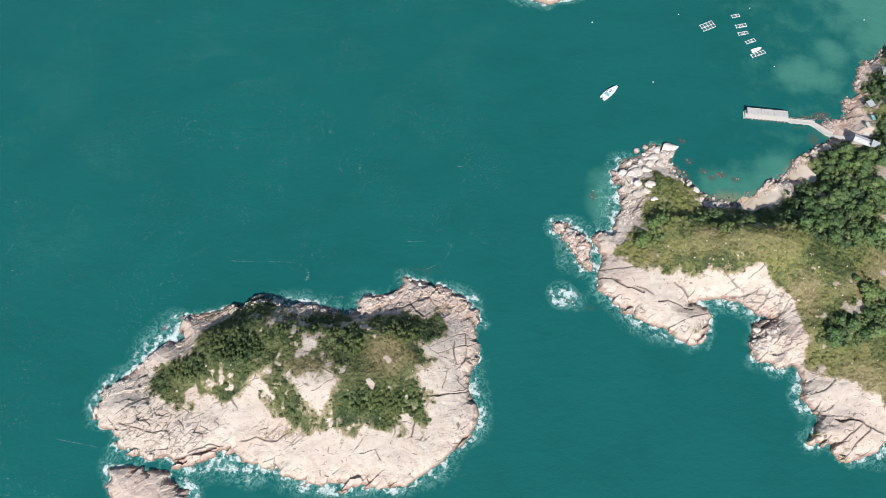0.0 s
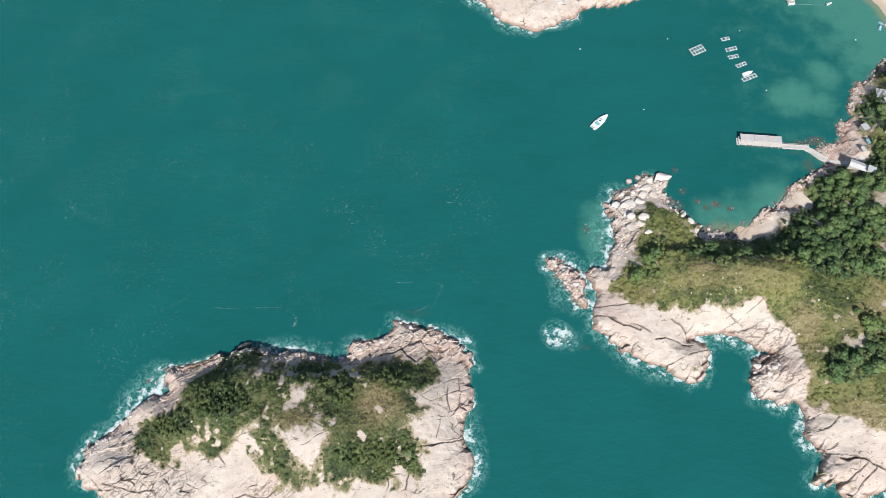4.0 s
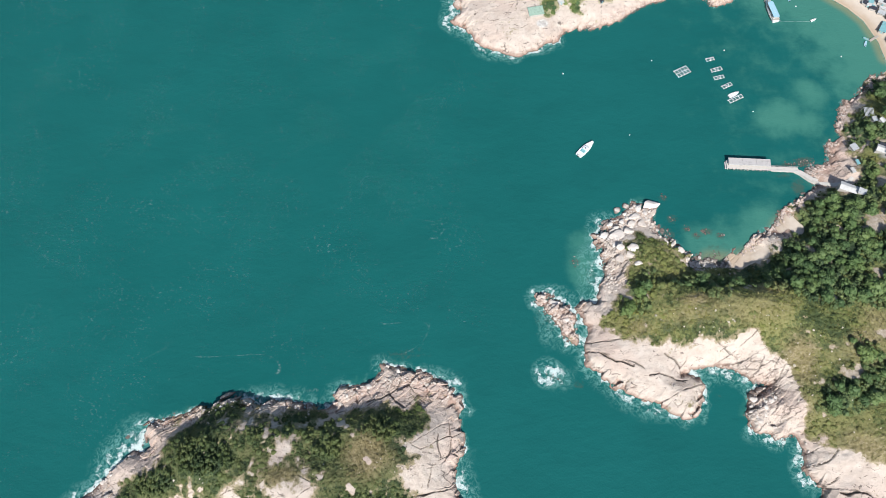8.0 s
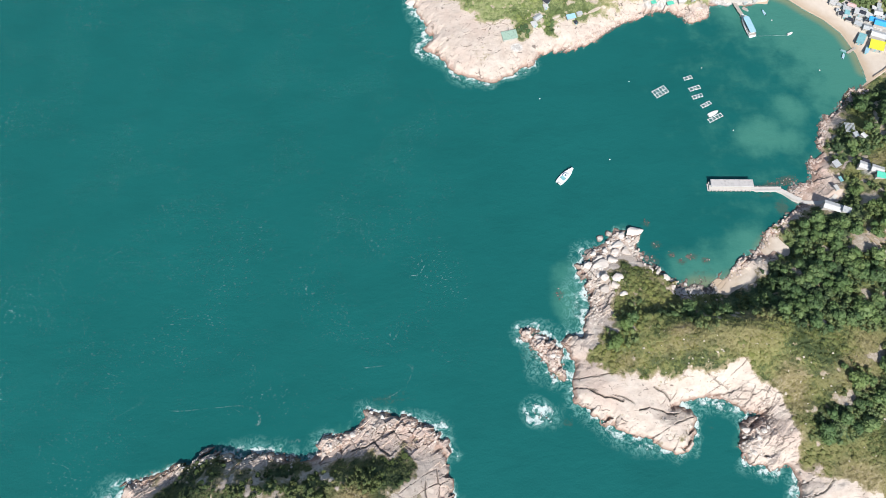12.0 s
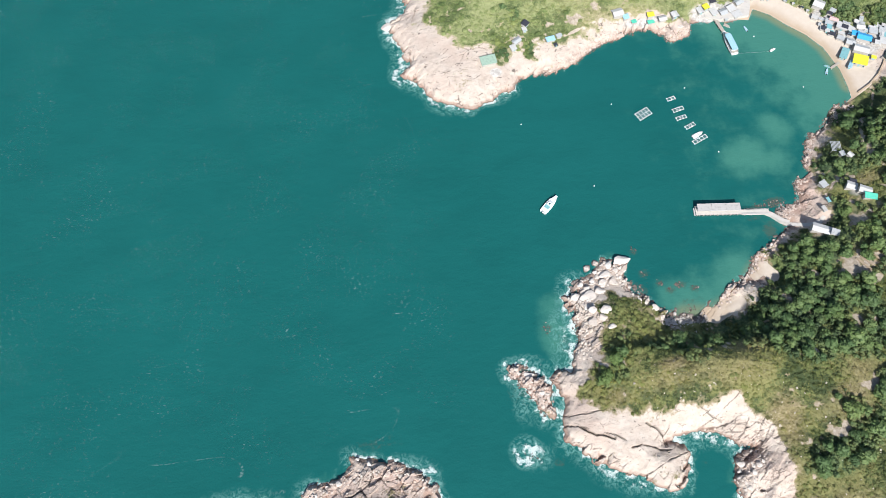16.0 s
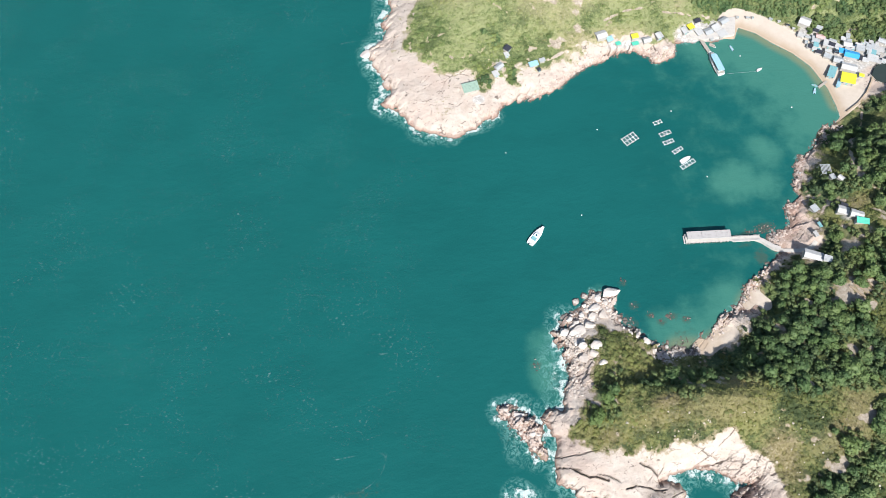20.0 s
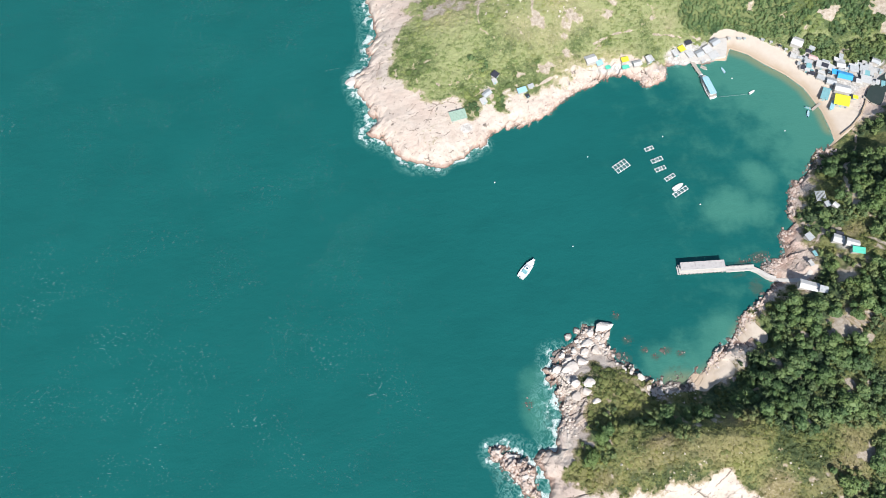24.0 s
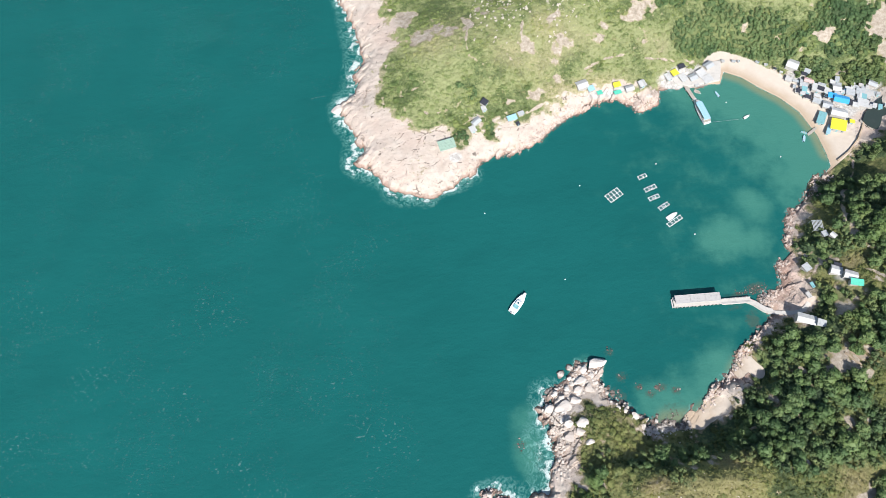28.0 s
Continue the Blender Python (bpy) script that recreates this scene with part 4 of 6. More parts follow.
def sea():
    """One sheet of water out to the horizon, finely divided near the shores."""
    grow = 40 * 1.35 ** np.arange(14)
    xs = np.r_[-300 - np.cumsum(grow)[::-1], np.arange(-300, 400, 1.25), 400 + np.cumsum(grow)]
    ys = np.r_[-20 - np.cumsum(grow)[::-1], np.arange(-20, 520, 1.25), 520 + np.cumsum(grow)]
    x, y = np.meshgrid(xs, ys)
    used, quads = grid_quads(np.ones(x.shape, bool))
    x, y = x.ravel(), y.ravel()
    d = np.maximum(shore_depth(x, y, D_ISLAND), shore_depth(x, y, D_MAIN))
    outside = (x < LEFT) | (y < BOTTOM) | (x > LEFT + NX - 1) | (y > BOTTOM + NY - 1)
    shore = np.where(outside, 80, np.maximum(-np.maximum(d, inside_by(x, y, REEF) - 0.5), 0))
    calm = smooth(x - 0.25 * (y - 250), 95, 150) * smooth(y, 150, 200)
    patchy = smooth(fractal(x, y, 22, 3, 151), -0.15, 0.35)
    surf = 0.30 * patchy * (1 - 0.95 * calm)
    island_surf = spots(
        x, y, (-140, 92, 15, 15, 2.0), (-160, 68, 12, 12, 1.0), (-155, 34, 14, 9, 0.7), (-70, 112, 14, 10, 0.85), (-103, 33, 17, 11, 1.7), (-88, 26, 10, 8, 1.0), (-50, 19, 30, 7, 0.75), (-10, 24, 22, 10, 0.7),
        (20, 56, 8, 18, 0.85), (-118, 15, 10, 14, 1.3), (15, 112, 16, 12, 0.5),
    )
    coast_surf = spots(
        x, y, (95, 165, 11, 20, 0.95), (72, 152, 12, 8, 0.9), (66, 132, 8, 12, 0.7), (65, 112.5, 7, 6, 1.9), (58, 116, 10, 8, 0.5), (70, 150, 10, 8, 0.9), (104, 193, 10, 10, 0.95), (110, 92, 22, 10, 0.75), (168, 72, 6, 6, 0.9), (178, 58, 6, 8, 1.1), (160, 104, 16, 8, 0.85),
        (212, 28, 14, 10, 0.8), (38, 362, 10, 40, 1.0), (46, 415, 10, 40, 0.9), (60, 310, 16, 12, 0.5), (38, 335, 9, 10, 1.1),
    )
    surf = np.maximum(surf, np.maximum(island_surf, coast_surf) * (0.75 + 0.5 * patchy) * (1 - 0.9 * calm))
    bed = spots(x, y, (221, 249, 19, 16, 0.9), (243, 264, 16, 16, 0.75), (238, 244, 14, 12, 0.7), (236, 330, 30, 12, 0.6), (190, 300, 20, 20, 0.1))
    bed = np.maximum(bed, smooth(1 - near_line(x, y, BEACH_LINE) / 84.0) * 1.0)
    bed = np.maximum(bed, smooth(1 - near_line(x, y, [(160, 172), (180, 176), (196, 186)]) / 26.0) * 0.75)
    bed = np.maximum(bed, smooth(1 - near_line(x, y, [(92, 158), (94, 180)]) / 18.0) * 0.6)
    bed = np.maximum(bed, 0.32 * smooth(x, 110, 230) * calm)
    bed = np.maximum(bed, 0.35 * smooth(1 - shore / 7.0))
    sandbed = smooth(1 - near_line(x, y, BEACH_LINE) / 9.0) * 0.95
    for b in COVE_BEACHES:
        sandbed = np.maximum(sandbed, smooth(1 - near_line(x, y, b) / 11.0) * 0.9)
    reef = spots(x, y, (152, 183.5, 3, 2.5, 1), (162, 181, 5, 3, 1), (168.7, 178, 4, 3, 0.9), (156, 179, 4, 3, 0.9), (145, 190, 5, 4, 0.8), (143, 203, 4, 3, 0.8), (88.5, 169, 5, 5, 0.75), (140, 180, 9, 9, 0.8), (95, 160, 8, 16, 0.6), (221, 206, 6, 5, 0.7), (229, 220, 5, 4, 0.7), (80, 105, 6, 4, 0.7), (70, 140, 14, 16, 0.6), (147, 94, 6, 5, 0.5), (165, 172, 14, 5, 0.6), (-4, 127, 20, 6, 0.6), (216, 217.5, 8, 2.5, 0.9), (227, 219, 7, 4, 1.1), (213, 211.5, 7, 2.5, 0.8), (219, 203, 5, 7, 1.0))
    reef = np.maximum(reef, 0.62 * smooth(1 - shore / 4.0))
    open_sea = smooth(-(x - 60) + 0.2 * (y - 150), 0, 60) * (1 - 0.35 * smooth(y, 170, 330))
    values = {"shore": shore, "surf": surf, "bed": bed, "sandbed": sandbed, "reef": reef, "open": np.clip(open_sea, 0, 1)}
    ob = sheet("water", np.stack([x, y, 0 * x], -1), quads, SEA, values)
    tagged(ob, "green-blue sea with white surf along the rocks", "sea", kind="structure")


sea()


# ---- plants ----
CLEARINGS = [(152, 162, 3.5), (162, 161, 4), (174, 157, 5.5), (184, 161, 5.5), (207, 179, 5)]


def scatter(x0, x1, y0, y1, gap, d_grid, seed):
    """Places on green ground about gap metres apart, with their height, cover and wood."""
    r = np.random.RandomState(seed)
    x, y = np.meshgrid(np.arange(x0, x1, gap), np.arange(y0, y1, gap))
    x = (x + r.uniform(-0.9, 0.9, x.shape) * gap).ravel()
    y = (y + r.uniform(-0.9, 0.9, y.shape) * gap).ravel()
    ok = (lookup(D_GREEN, x, y) > -4) & (x < right_limit(y) + 12) & (lookup(d_grid, x, y) > 1)
    x, y = x[ok], y[ok]
    z, d, veg, dry, sand, _, _ = relief(x, y, d_grid)
    ok = (veg > r.uniform(0.2, 0.92, len(x))) & (sand < 0.4) & (z > 1.0)
    for cx, cy, half in CLEARINGS:
        ok &= (x - cx) ** 2 + (y - cy) ** 2 > half * half
    return x[ok], y[ok], z[ok], dry[ok], wooded(x, y)[ok]


DOME_U, DOME_N = np.linspace(0, 2 * math.pi, 7)[:6], 6


def domes(x, y, z, radius, height, r):
    """Low rounded bodies of foliage: three rings of six points each."""
    n = len(x)
    rings = []
    for k, (w, h) in enumerate(((1.0, -0.15), (0.82, 0.55), (0.12, 0.92))):
        a = DOME_U[None] + r.uniform(0, 1, (n, 1)) * 0.3 + 0.4 * k
        w = w * radius[:, None] * r.uniform(0.72, 1.15, (n, 6))
        rings.append(np.stack([x[:, None] + w * np.cos(a), y[:, None] + w * np.sin(a), z[:, None] + height[:, None] * (h + r.uniform(-0.08, 0.08, (n, 6)))], -1))
    verts = np.concatenate(rings, 1)
    q = [[k * 6 + i, k * 6 + (i + 1) % 6, k * 6 + 6 + (i + 1) % 6, k * 6 + 6 + i] for k in (0, 1) for i in range(6)]
    quads = (np.arange(n)[:, None, None] * 18 + np.array(q)[None]).reshape(-1, 4)
    return verts.reshape(-1, 3), quads


def leaves(x, y, z, radius, height, size, each, r, inner=0.78):
    """Tilted sprays of leaves over rounded bodies."""
    n = len(x)
    a, up = r.uniform(0, 2 * math.pi, (n, each)), r.uniform(-0.05, 1.0, (n, each))
    out = np.stack([np.cos(a) * np.sqrt(1 - np.clip(up, 0, 1) ** 2), np.sin(a) * np.sqrt(1 - np.clip(up, 0, 1) ** 2), up], -1)
    grow = r.uniform(inner, 1.14, (n, each, 1))
    middle = np.stack([x, y, z], -1)[:, None] + out * grow * np.stack([radius, radius, height], -1)[:, None]
    facing = out + r.normal(0, 0.55, (n, each, 3)) + (0, 0, 0.35)
    facing /= np.linalg.norm(facing, axis=-1, keepdims=True)
    side = np.cross(facing, r.normal(0, 1, (n, each, 3)))
    side /= np.linalg.norm(side, axis=-1, keepdims=True) + 1e-9
    over = np.cross(facing, side)
    s = (size if np.ndim(size) == 0 else size[:, None, None]) * r.uniform(0.6, 1.35, (n, each, 1))
    corners = [middle - side * s, middle - over * s * 0.55 - facing * s * 0.12, middle + side * s, middle + over * s * 0.6 - facing * s * 0.15]
    verts = np.stack(corners, 2).reshape(-1, 3)
    return verts, np.arange(len(verts)).reshape(-1, 4)


def foliage(name, label, pieces, material):
    """One mesh of many bodies and leaves: pieces of (verts, quads, dryness)."""
    verts, quads, dry, base = [], [], [], 0
    for v, q, d in pieces:
        verts.append(v), quads.append(q + base), dry.append(d)
        base += len(v)
    ob = sheet(name, np.concatenate(verts), np.concatenate(quads), material, {"dry": np.concatenate(dry)}, False)
    return tagged(ob, label, "plants", kind="stuff")


def scrub(name, label, box, d_grid, gap, seed, material=SCRUB):
    """Low bushes of very unequal size."""
    r = np.random.RandomState(seed)
    x, y, z, dry, wood = scatter(*box, gap, d_grid, seed)
    ok = (wood < 0.9) & (r.uniform(0, 1, len(x)) > 0.36 + 0.35 * dry - 1.0 * fractal(x, y, 9, 4, 133))
    x, y, z, dry = x[ok], y[ok], z[ok], dry[ok]
    tall = 0.45 + 0.55 * value_noise(x / 6, y / 6, 131)
    radius = (0.35 + r.gamma(1.3, 0.45, len(x)).clip(0, 2.2)) * gap / 1.5 * (1.1 - 0.45 * dry)
    height = (0.25 + 0.65 * radius) * r.uniform(0.6, 1.1, len(x)) * tall * (1.2 - 0.6 * dry)
    d1, q1 = domes(x, y, z, radius * 0.72, height * 0.7, r)
    d2, q2 = leaves(x, y, z, radius * 1.15, height, 0.3, 11, r, 0.4)
    own = np.clip(dry + r.normal(0, 0.12, len(x)), 0, 1)
    return foliage(name, label, [(d1, q1, np.repeat(own, 18)), (d2, q2, np.repeat(own, 44))], material)


def tufts(name, label, box, d_grid, gap, seed, material=TUSSOCK):
    """Tussocks of grass and fern that cover the ground between the bushes."""
    r = np.random.RandomState(seed)
    x, y, z, dry, wood = scatter(*box, gap, d_grid, seed)
    ok = wood < 0.8
    x, y, z, dry = x[ok], y[ok], z[ok], dry[ok]
    size = r.uniform(0.16, 0.42, len(x))
    v, q = leaves(x, y, z, size * 1.4, size * r.uniform(0.6, 1.8, len(x)), size, 2, r, 0.5)
    own = np.clip(dry + r.normal(0, 0.15, len(x)), 0, 1)
    return foliage(name, label, [(v, q, np.repeat(own, 8))], material)


def crown_pieces(x, y, z, radius, height, r, lobes=4, each=13):
    """Tree crowns: a few overlapping rounded lobes each, covered with sprays."""
    n = len(x)
    out = []
    for k in range(lobes):
        a = 2 * math.pi * k / lobes + r.uniform(-0.5, 0.5, n)
        off = radius * (0.0 if k == 0 else 0.55) * r.uniform(0.8, 1.2, n)
        lx, ly = x + off * np.cos(a), y + off * np.sin(a)
        lr = radius * (0.72 if k == 0 else 0.55) * r.uniform(0.85, 1.15, n)
        lz = z + height * (0.55 if k == 0 else r.uniform(0.3, 0.5, n))
        out.append(domes(lx, ly, lz, lr * 0.9, lr * 0.85, r) + (18,))
        out.append(leaves(lx, ly, lz, lr, lr * 0.95, 0.13 * radius + 0.12, each, r) + (4 * each,))
    return out


def woods(name, label, box, d_grid, gap, seed, clear=(), material=WOOD_LEAF, low=1.0, slim=1.0):
    r = np.random.RandomState(seed)
    x, y, z, dry, wood = scatter(*box, gap, d_grid, seed)
    ok = wood > 0.55
    for cx, cy in clear:
        ok &= (x - cx) ** 2 + (y - cy) ** 2 > 4.0
    x, y, z, dry, wood = x[ok], y[ok], z[ok], dry[ok], wood[ok]
    radius = (0.9 + 2.1 * r.uniform(0, 1, len(x)) ** 1.6) * (0.5 + gap / 5.0) * slim
    height = (2.0 + 2.3 * value_noise(x / 9, y / 9, 141)) * r.uniform(0.75, 1.2, len(x)) * (0.45 + 0.55 * smooth(lookup(D_GREEN, x, y), 1.0, 9.0)) * low
    pieces = [(v, q, np.repeat(np.clip(dry * 0.6 + 0.25 * fractal(x, y, 8, 3, 161) + r.normal(0, 0.12, len(x)), 0, 1), per)) for v, q, per in crown_pieces(x, y, z, radius, height, r, 3, 14)]
    return foliage(name, label, pieces, material)


def part(name, mesh, material, parent, label="", m=None):
    """A bmesh (or a mesh) as one mesh object under a thing or a part."""
    if isinstance(mesh, bmesh.types.BMesh):
        data = bpy.data.meshes.new(name)
        mesh.to_mesh(data), mesh.free()
        mesh = data
    if material and not mesh.materials:
        mesh.materials.append(material)
    ob = new(name, mesh)
    ob.parent = parent
    if m is not None:
        ob.matrix_basis = m
    return tagged(ob, label)


def thing(name, label, category, m, group=""):
    ob = new(name)
    ob.empty_display_size = 0.5
    ob.matrix_basis = m
    return tagged(ob, label, category, group)


def limb_mesh(seed, height, spread):
    """A tapered trunk that forks into four limbs."""
    r = random.Random(seed)
    bm = bmesh.new()

    def stick(a, b, ra, rb):
        way = b - a
        m = Matrix.Translation((a + b) / 2) @ way.to_track_quat("Z", "Y").to_matrix().to_4x4()
        bmesh.ops.create_cone(bm, cap_ends=True, segments=7, radius1=ra, radius2=rb, depth=way.length, matrix=m)

    fork = Vector((r.uniform(-0.2, 0.2), r.uniform(-0.2, 0.2), height * 0.45))
    stick(Vector((0, 0, -0.6)), fork, 0.2, 0.13)
    for k in range(4):
        a = k * math.pi / 2 + r.uniform(-0.5, 0.5)
        stick(fork, Vector((math.cos(a) * spread * 0.6, math.sin(a) * spread * 0.6, height * r.uniform(0.62, 0.8))), 0.11, 0.04)
    data = bpy.data.meshes.new("trunk")
    bm.to_mesh(data), bm.free()
    data.materials.append(BARK)
    return data


def tree_kinds():
    kinds = []
    for k in range(7):
        r = np.random.RandomState(200 + k)
        radius, height = (2.7, 3.1, 2.3, 3.5, 2.9, 2.0, 3.3)[k], (4.6, 5.2, 4.2, 5.6, 4.8, 3.6, 5.0)[k]
        one = np.zeros(1)
        pieces = crown_pieces(one, one, one, np.array([radius]), np.array([height]), r, 7, 26)
        verts, quads, base = [], [], 0
        for v, q, _ in pieces:
            verts.append(v), quads.append(q + base)
            base += len(v)
        ob = sheet("crown", np.concatenate(verts), np.concatenate(quads), TREE_LEAF, {"dry": np.full(base, 0.04 * k)}, False)
        crown = ob.data
        bpy.data.objects.remove(ob)
        kinds.append((limb_mesh(k, height, radius), crown))
    return kinds


def plant_trees(most):
    """Single trees that stand out from the woods round the cove, the cape and the pier."""
    kinds = tree_kinds()
    r = random.Random(11)
    x, y, z, dry, wood = scatter(100, 320, 70, 285, 4.6, D_MAIN, 305)
    order = np.argsort(-(wood + np.random.RandomState(5).uniform(0, 0.9, len(x))))
    taken = []
    for i in order:
        if wood[i] < 0.6 or len(taken) >= most or any((x[i] - cx) ** 2 + (y[i] - cy) ** 2 < (half + 2.6) ** 2 for cx, cy, half in CLEARINGS) or lookup(D_GREEN, x[i : i + 1], y[i : i + 1])[0] < 5:
            continue
        trunk, crown = kinds[r.randrange(len(kinds))]
        s = 0.7 + 0.6 * r.random() ** 2
        big = "tall spreading" if s > 1.1 else "small rounded" if s < 0.85 else "broad-leaved"
        t = thing("tree", big + " evergreen tree with a dense green crown", "tree", pose(x[i], y[i], z[i], 0, 0, r.uniform(0, 360)) @ Matrix.Scale(s, 4), "evergreen trees on the slopes")
        part("trunk", trunk, None, t), part("crown", crown, None, t)
        taken.append((x[i], y[i]))
    return taken


# ---- building blocks ----
def box_into(bm, x0, x1, y0, y1, z0, z1, bevel=0.0):
    made = bmesh.ops.create_cube(bm, size=1.0, matrix=Matrix.LocRotScale(((x0 + x1) / 2, (y0 + y1) / 2, (z0 + z1) / 2), None, (x1 - x0, y1 - y0, z1 - z0)))
    if bevel:
        edges = list({e for v in made["verts"] for e in v.link_edges})
        bmesh.ops.bevel(bm, geom=edges, offset=bevel, segments=1, affect="EDGES")
    return made


def box(x0, x1, y0, y1, z0, z1, bevel=0.0):
    bm = bmesh.new()
    box_into(bm, x0, x1, y0, y1, z0, z1, bevel)
    return bm


def rod(a, b, radius, sides=8):
    bm = bmesh.new()
    a, b = Vector(a), Vector(b)
    m = Matrix.Translation((a + b) / 2) @ (b - a).to_track_quat("Z", "Y").to_matrix().to_4x4()
    bmesh.ops.create_cone(bm, cap_ends=True, segments=sides, radius1=radius, radius2=radius, depth=(b - a).length, matrix=m)
    return bm


def loft(sections, closed_ends=True):
    """A skin over rings of equally many points."""
    bm = bmesh.new()
    rings = [[bm.verts.new(p) for p in ring] for ring in sections]
    n = len(rings[0])
    for a, b in zip(rings, rings[1:]):
        for i in range(n):
            bm.faces.new((a[i], a[(i + 1) % n], b[(i + 1) % n], b[i]))
    if closed_ends:
        bm.faces.new(rings[0][::-1]), bm.faces.new(rings[-1])
    bmesh.ops.recalc_face_normals(bm, faces=bm.faces)
    return bm


def sheet_roof(w, l, z, rise, kind, ribs):
    """A ribbed sheet roof, w by l metres, with eaves at z: 'gable', 'slope' or 'flat'."""
    bm = bmesh.new()
    cols = max(4, ribs * 2)
    along = [l * (i / cols - 0.5) for i in range(cols + 1)]
    across = {"gable": [(-0.5, 0), (0, 1), (0.5, 0)], "slope": [(-0.5, 0), (0.5, 1)], "flat": [(-0.5, 0), (0.5, 0.05)]}[kind]
    top = [[bm.verts.new((w * a, y, z + rise * h + (0.05 if i % 2 else 0.0))) for a, h in across] for i, y in enumerate(along)]
    low = [[bm.verts.new((w * a, y, z + rise * h - 0.09 + (0.05 if i % 2 else 0.0))) for a, h in across] for i, y in enumerate(along)]
    k = len(across)
    for i in range(cols):
        for j in range(k - 1):
            bm.faces.new((top[i][j], top[i][j + 1], top[i + 1][j + 1], top[i + 1][j]))
            bm.faces.new((low[i][j], low[i + 1][j], low[i + 1][j + 1], low[i][j + 1]))
        bm.faces.new((top[i][0], top[i + 1][0], low[i + 1][0], low[i][0]))
        bm.faces.new((top[i][-1], low[i][-1], low[i + 1][-1], top[i + 1][-1]))
    for j in range(k - 1):
        bm.faces.new((top[0][j], low[0][j], low[0][j + 1], top[0][j + 1]))
        bm.faces.new((top[-1][j], top[-1][j + 1], low[-1][j + 1], low[-1][j]))
    bmesh.ops.recalc_face_normals(bm, faces=bm.faces)
    return bm


def shack(x, y, w, l, turn, tall, kind, roof, label, walls=None, group="", name="house"):
    """A small house: four walls with a door and windows, under a ribbed roof."""
    z = at_height(x, y)
    CLEARINGS.append((x, y - 0.6, 0.42 * (w + l) / 2 + 1.3))
    t = thing(name, label, "house" if name == "house" else name.replace("_", " "), pose(x, y, z, 0, 0, turn), group)
    bm = bmesh.new()
    tall = tall * 0.6
    hw, hl, thick = w / 2 - 0.45, l / 2 - 0.45, 0.16
    for x0, x1, y0, y1 in ((-hw, hw, -hl, -hl + thick), (-hw, hw, hl - thick, hl), (-hw, -hw + thick, -hl + thick, hl - thick), (hw - thick, hw, -hl + thick, hl - thick)):
        box_into(bm, x0, x1, y0, y1, -1.2, tall)
    part("wall", bm, walls or WALL, t)
    rise = {"gable": 0.18 * w, "slope": 0.12 * w, "flat": 0.25}[kind]
    part("roof", sheet_roof(w, l, tall, rise, kind, max(4, int(l / 0.55))), roof, t)
    part("door", box(-0.45, 0.45, -hl - 0.03, -hl + 0.03, 0.0, 1.95, 0.01), TEAL, t)
    for s in (-1, 1):
        if w > 3.2:
            part("window", box(s * w * 0.32 - 0.4, s * w * 0.32 + 0.4, -hl - 0.025, -hl + 0.025, 0.9, 1.7, 0.01), GLASS, t)
    return t


def stone_kind(seed, flat=0.7):
    """A weathered boulder: a rounded block with a few planar faces."""
    r = random.Random(seed)
    bm = bmesh.new()
    bmesh.ops.create_icosphere(bm, subdivisions=3, radius=1.0)
    planes = [(Vector((r.uniform(-1, 1), r.uniform(-1, 1), r.uniform(-0.4, 1))).normalized(), r.uniform(0.48, 0.78)) for _ in range(13)]
    planes.append((Vector((r.uniform(-0.3, 0.3), r.uniform(-0.3, 0.3), 1)).normalized(), r.uniform(0.45, 0.7)))
    for v in bm.verts:
        for n, far in planes:
            over = v.co.dot(n) - far
            if over > 0:
                v.co -= n * over * 0.96
        v.co += v.co.normalized() * 0.05 * noise.noise(v.co * 1.7 + Vector((seed, 0, 0)))
        v.co += v.co.normalized() * 0.03 * noise.noise(v.co * 5 + Vector((seed, 3, 0)))
        v.co.z *= flat
    data = bpy.data.meshes.new("boulder")
    bm.to_mesh(data), bm.free()
    data.polygons.foreach_set("use_smooth", [False] * len(data.polygons))
    return data


def stone_paint(name, wet, joined=False, dark=(0.45, 0.375, 0.32), light=(0.62, 0.56, 0.51)):
    p = Paint(name, 0.85)
    own = p.node("ShaderNodeNewGeometry").outputs["Random Per Island"] if joined else p.node("ShaderNodeObjectInfo").outputs["Random"]
    mid, fine = p.noise(0.9, 5), p.noise(4.0, 5)
    c = p.mix(own, dark, light)
    c = p.mix(p.step(mid, 0.5, 0.8, 0, 0.6), c, (0.40, 0.31, 0.25))
    c = p.mix(p.step(fine, 0.58, 0.8, 0, 0.5), c, (0.24, 0.19, 0.16))
    height = p.node("ShaderNodeSeparateXYZ", Vector=p.place).outputs["Z"]
    tide = p.calc("ADD", height, p.calc("MULTIPLY", p.calc("SUBTRACT", mid, 0.5), 1.6))
    c = p.mix(p.step(tide, 0.2, 1.2 + wet, 0.9, 0.0), c, p.mix(fine, (0.035, 0.03, 0.026), (0.11, 0.083, 0.068)))
    p.bump(p.calc("ADD", mid, p.calc("MULTIPLY", fine, 0.5)), 0.5, 0.3)
    return p.done(c)


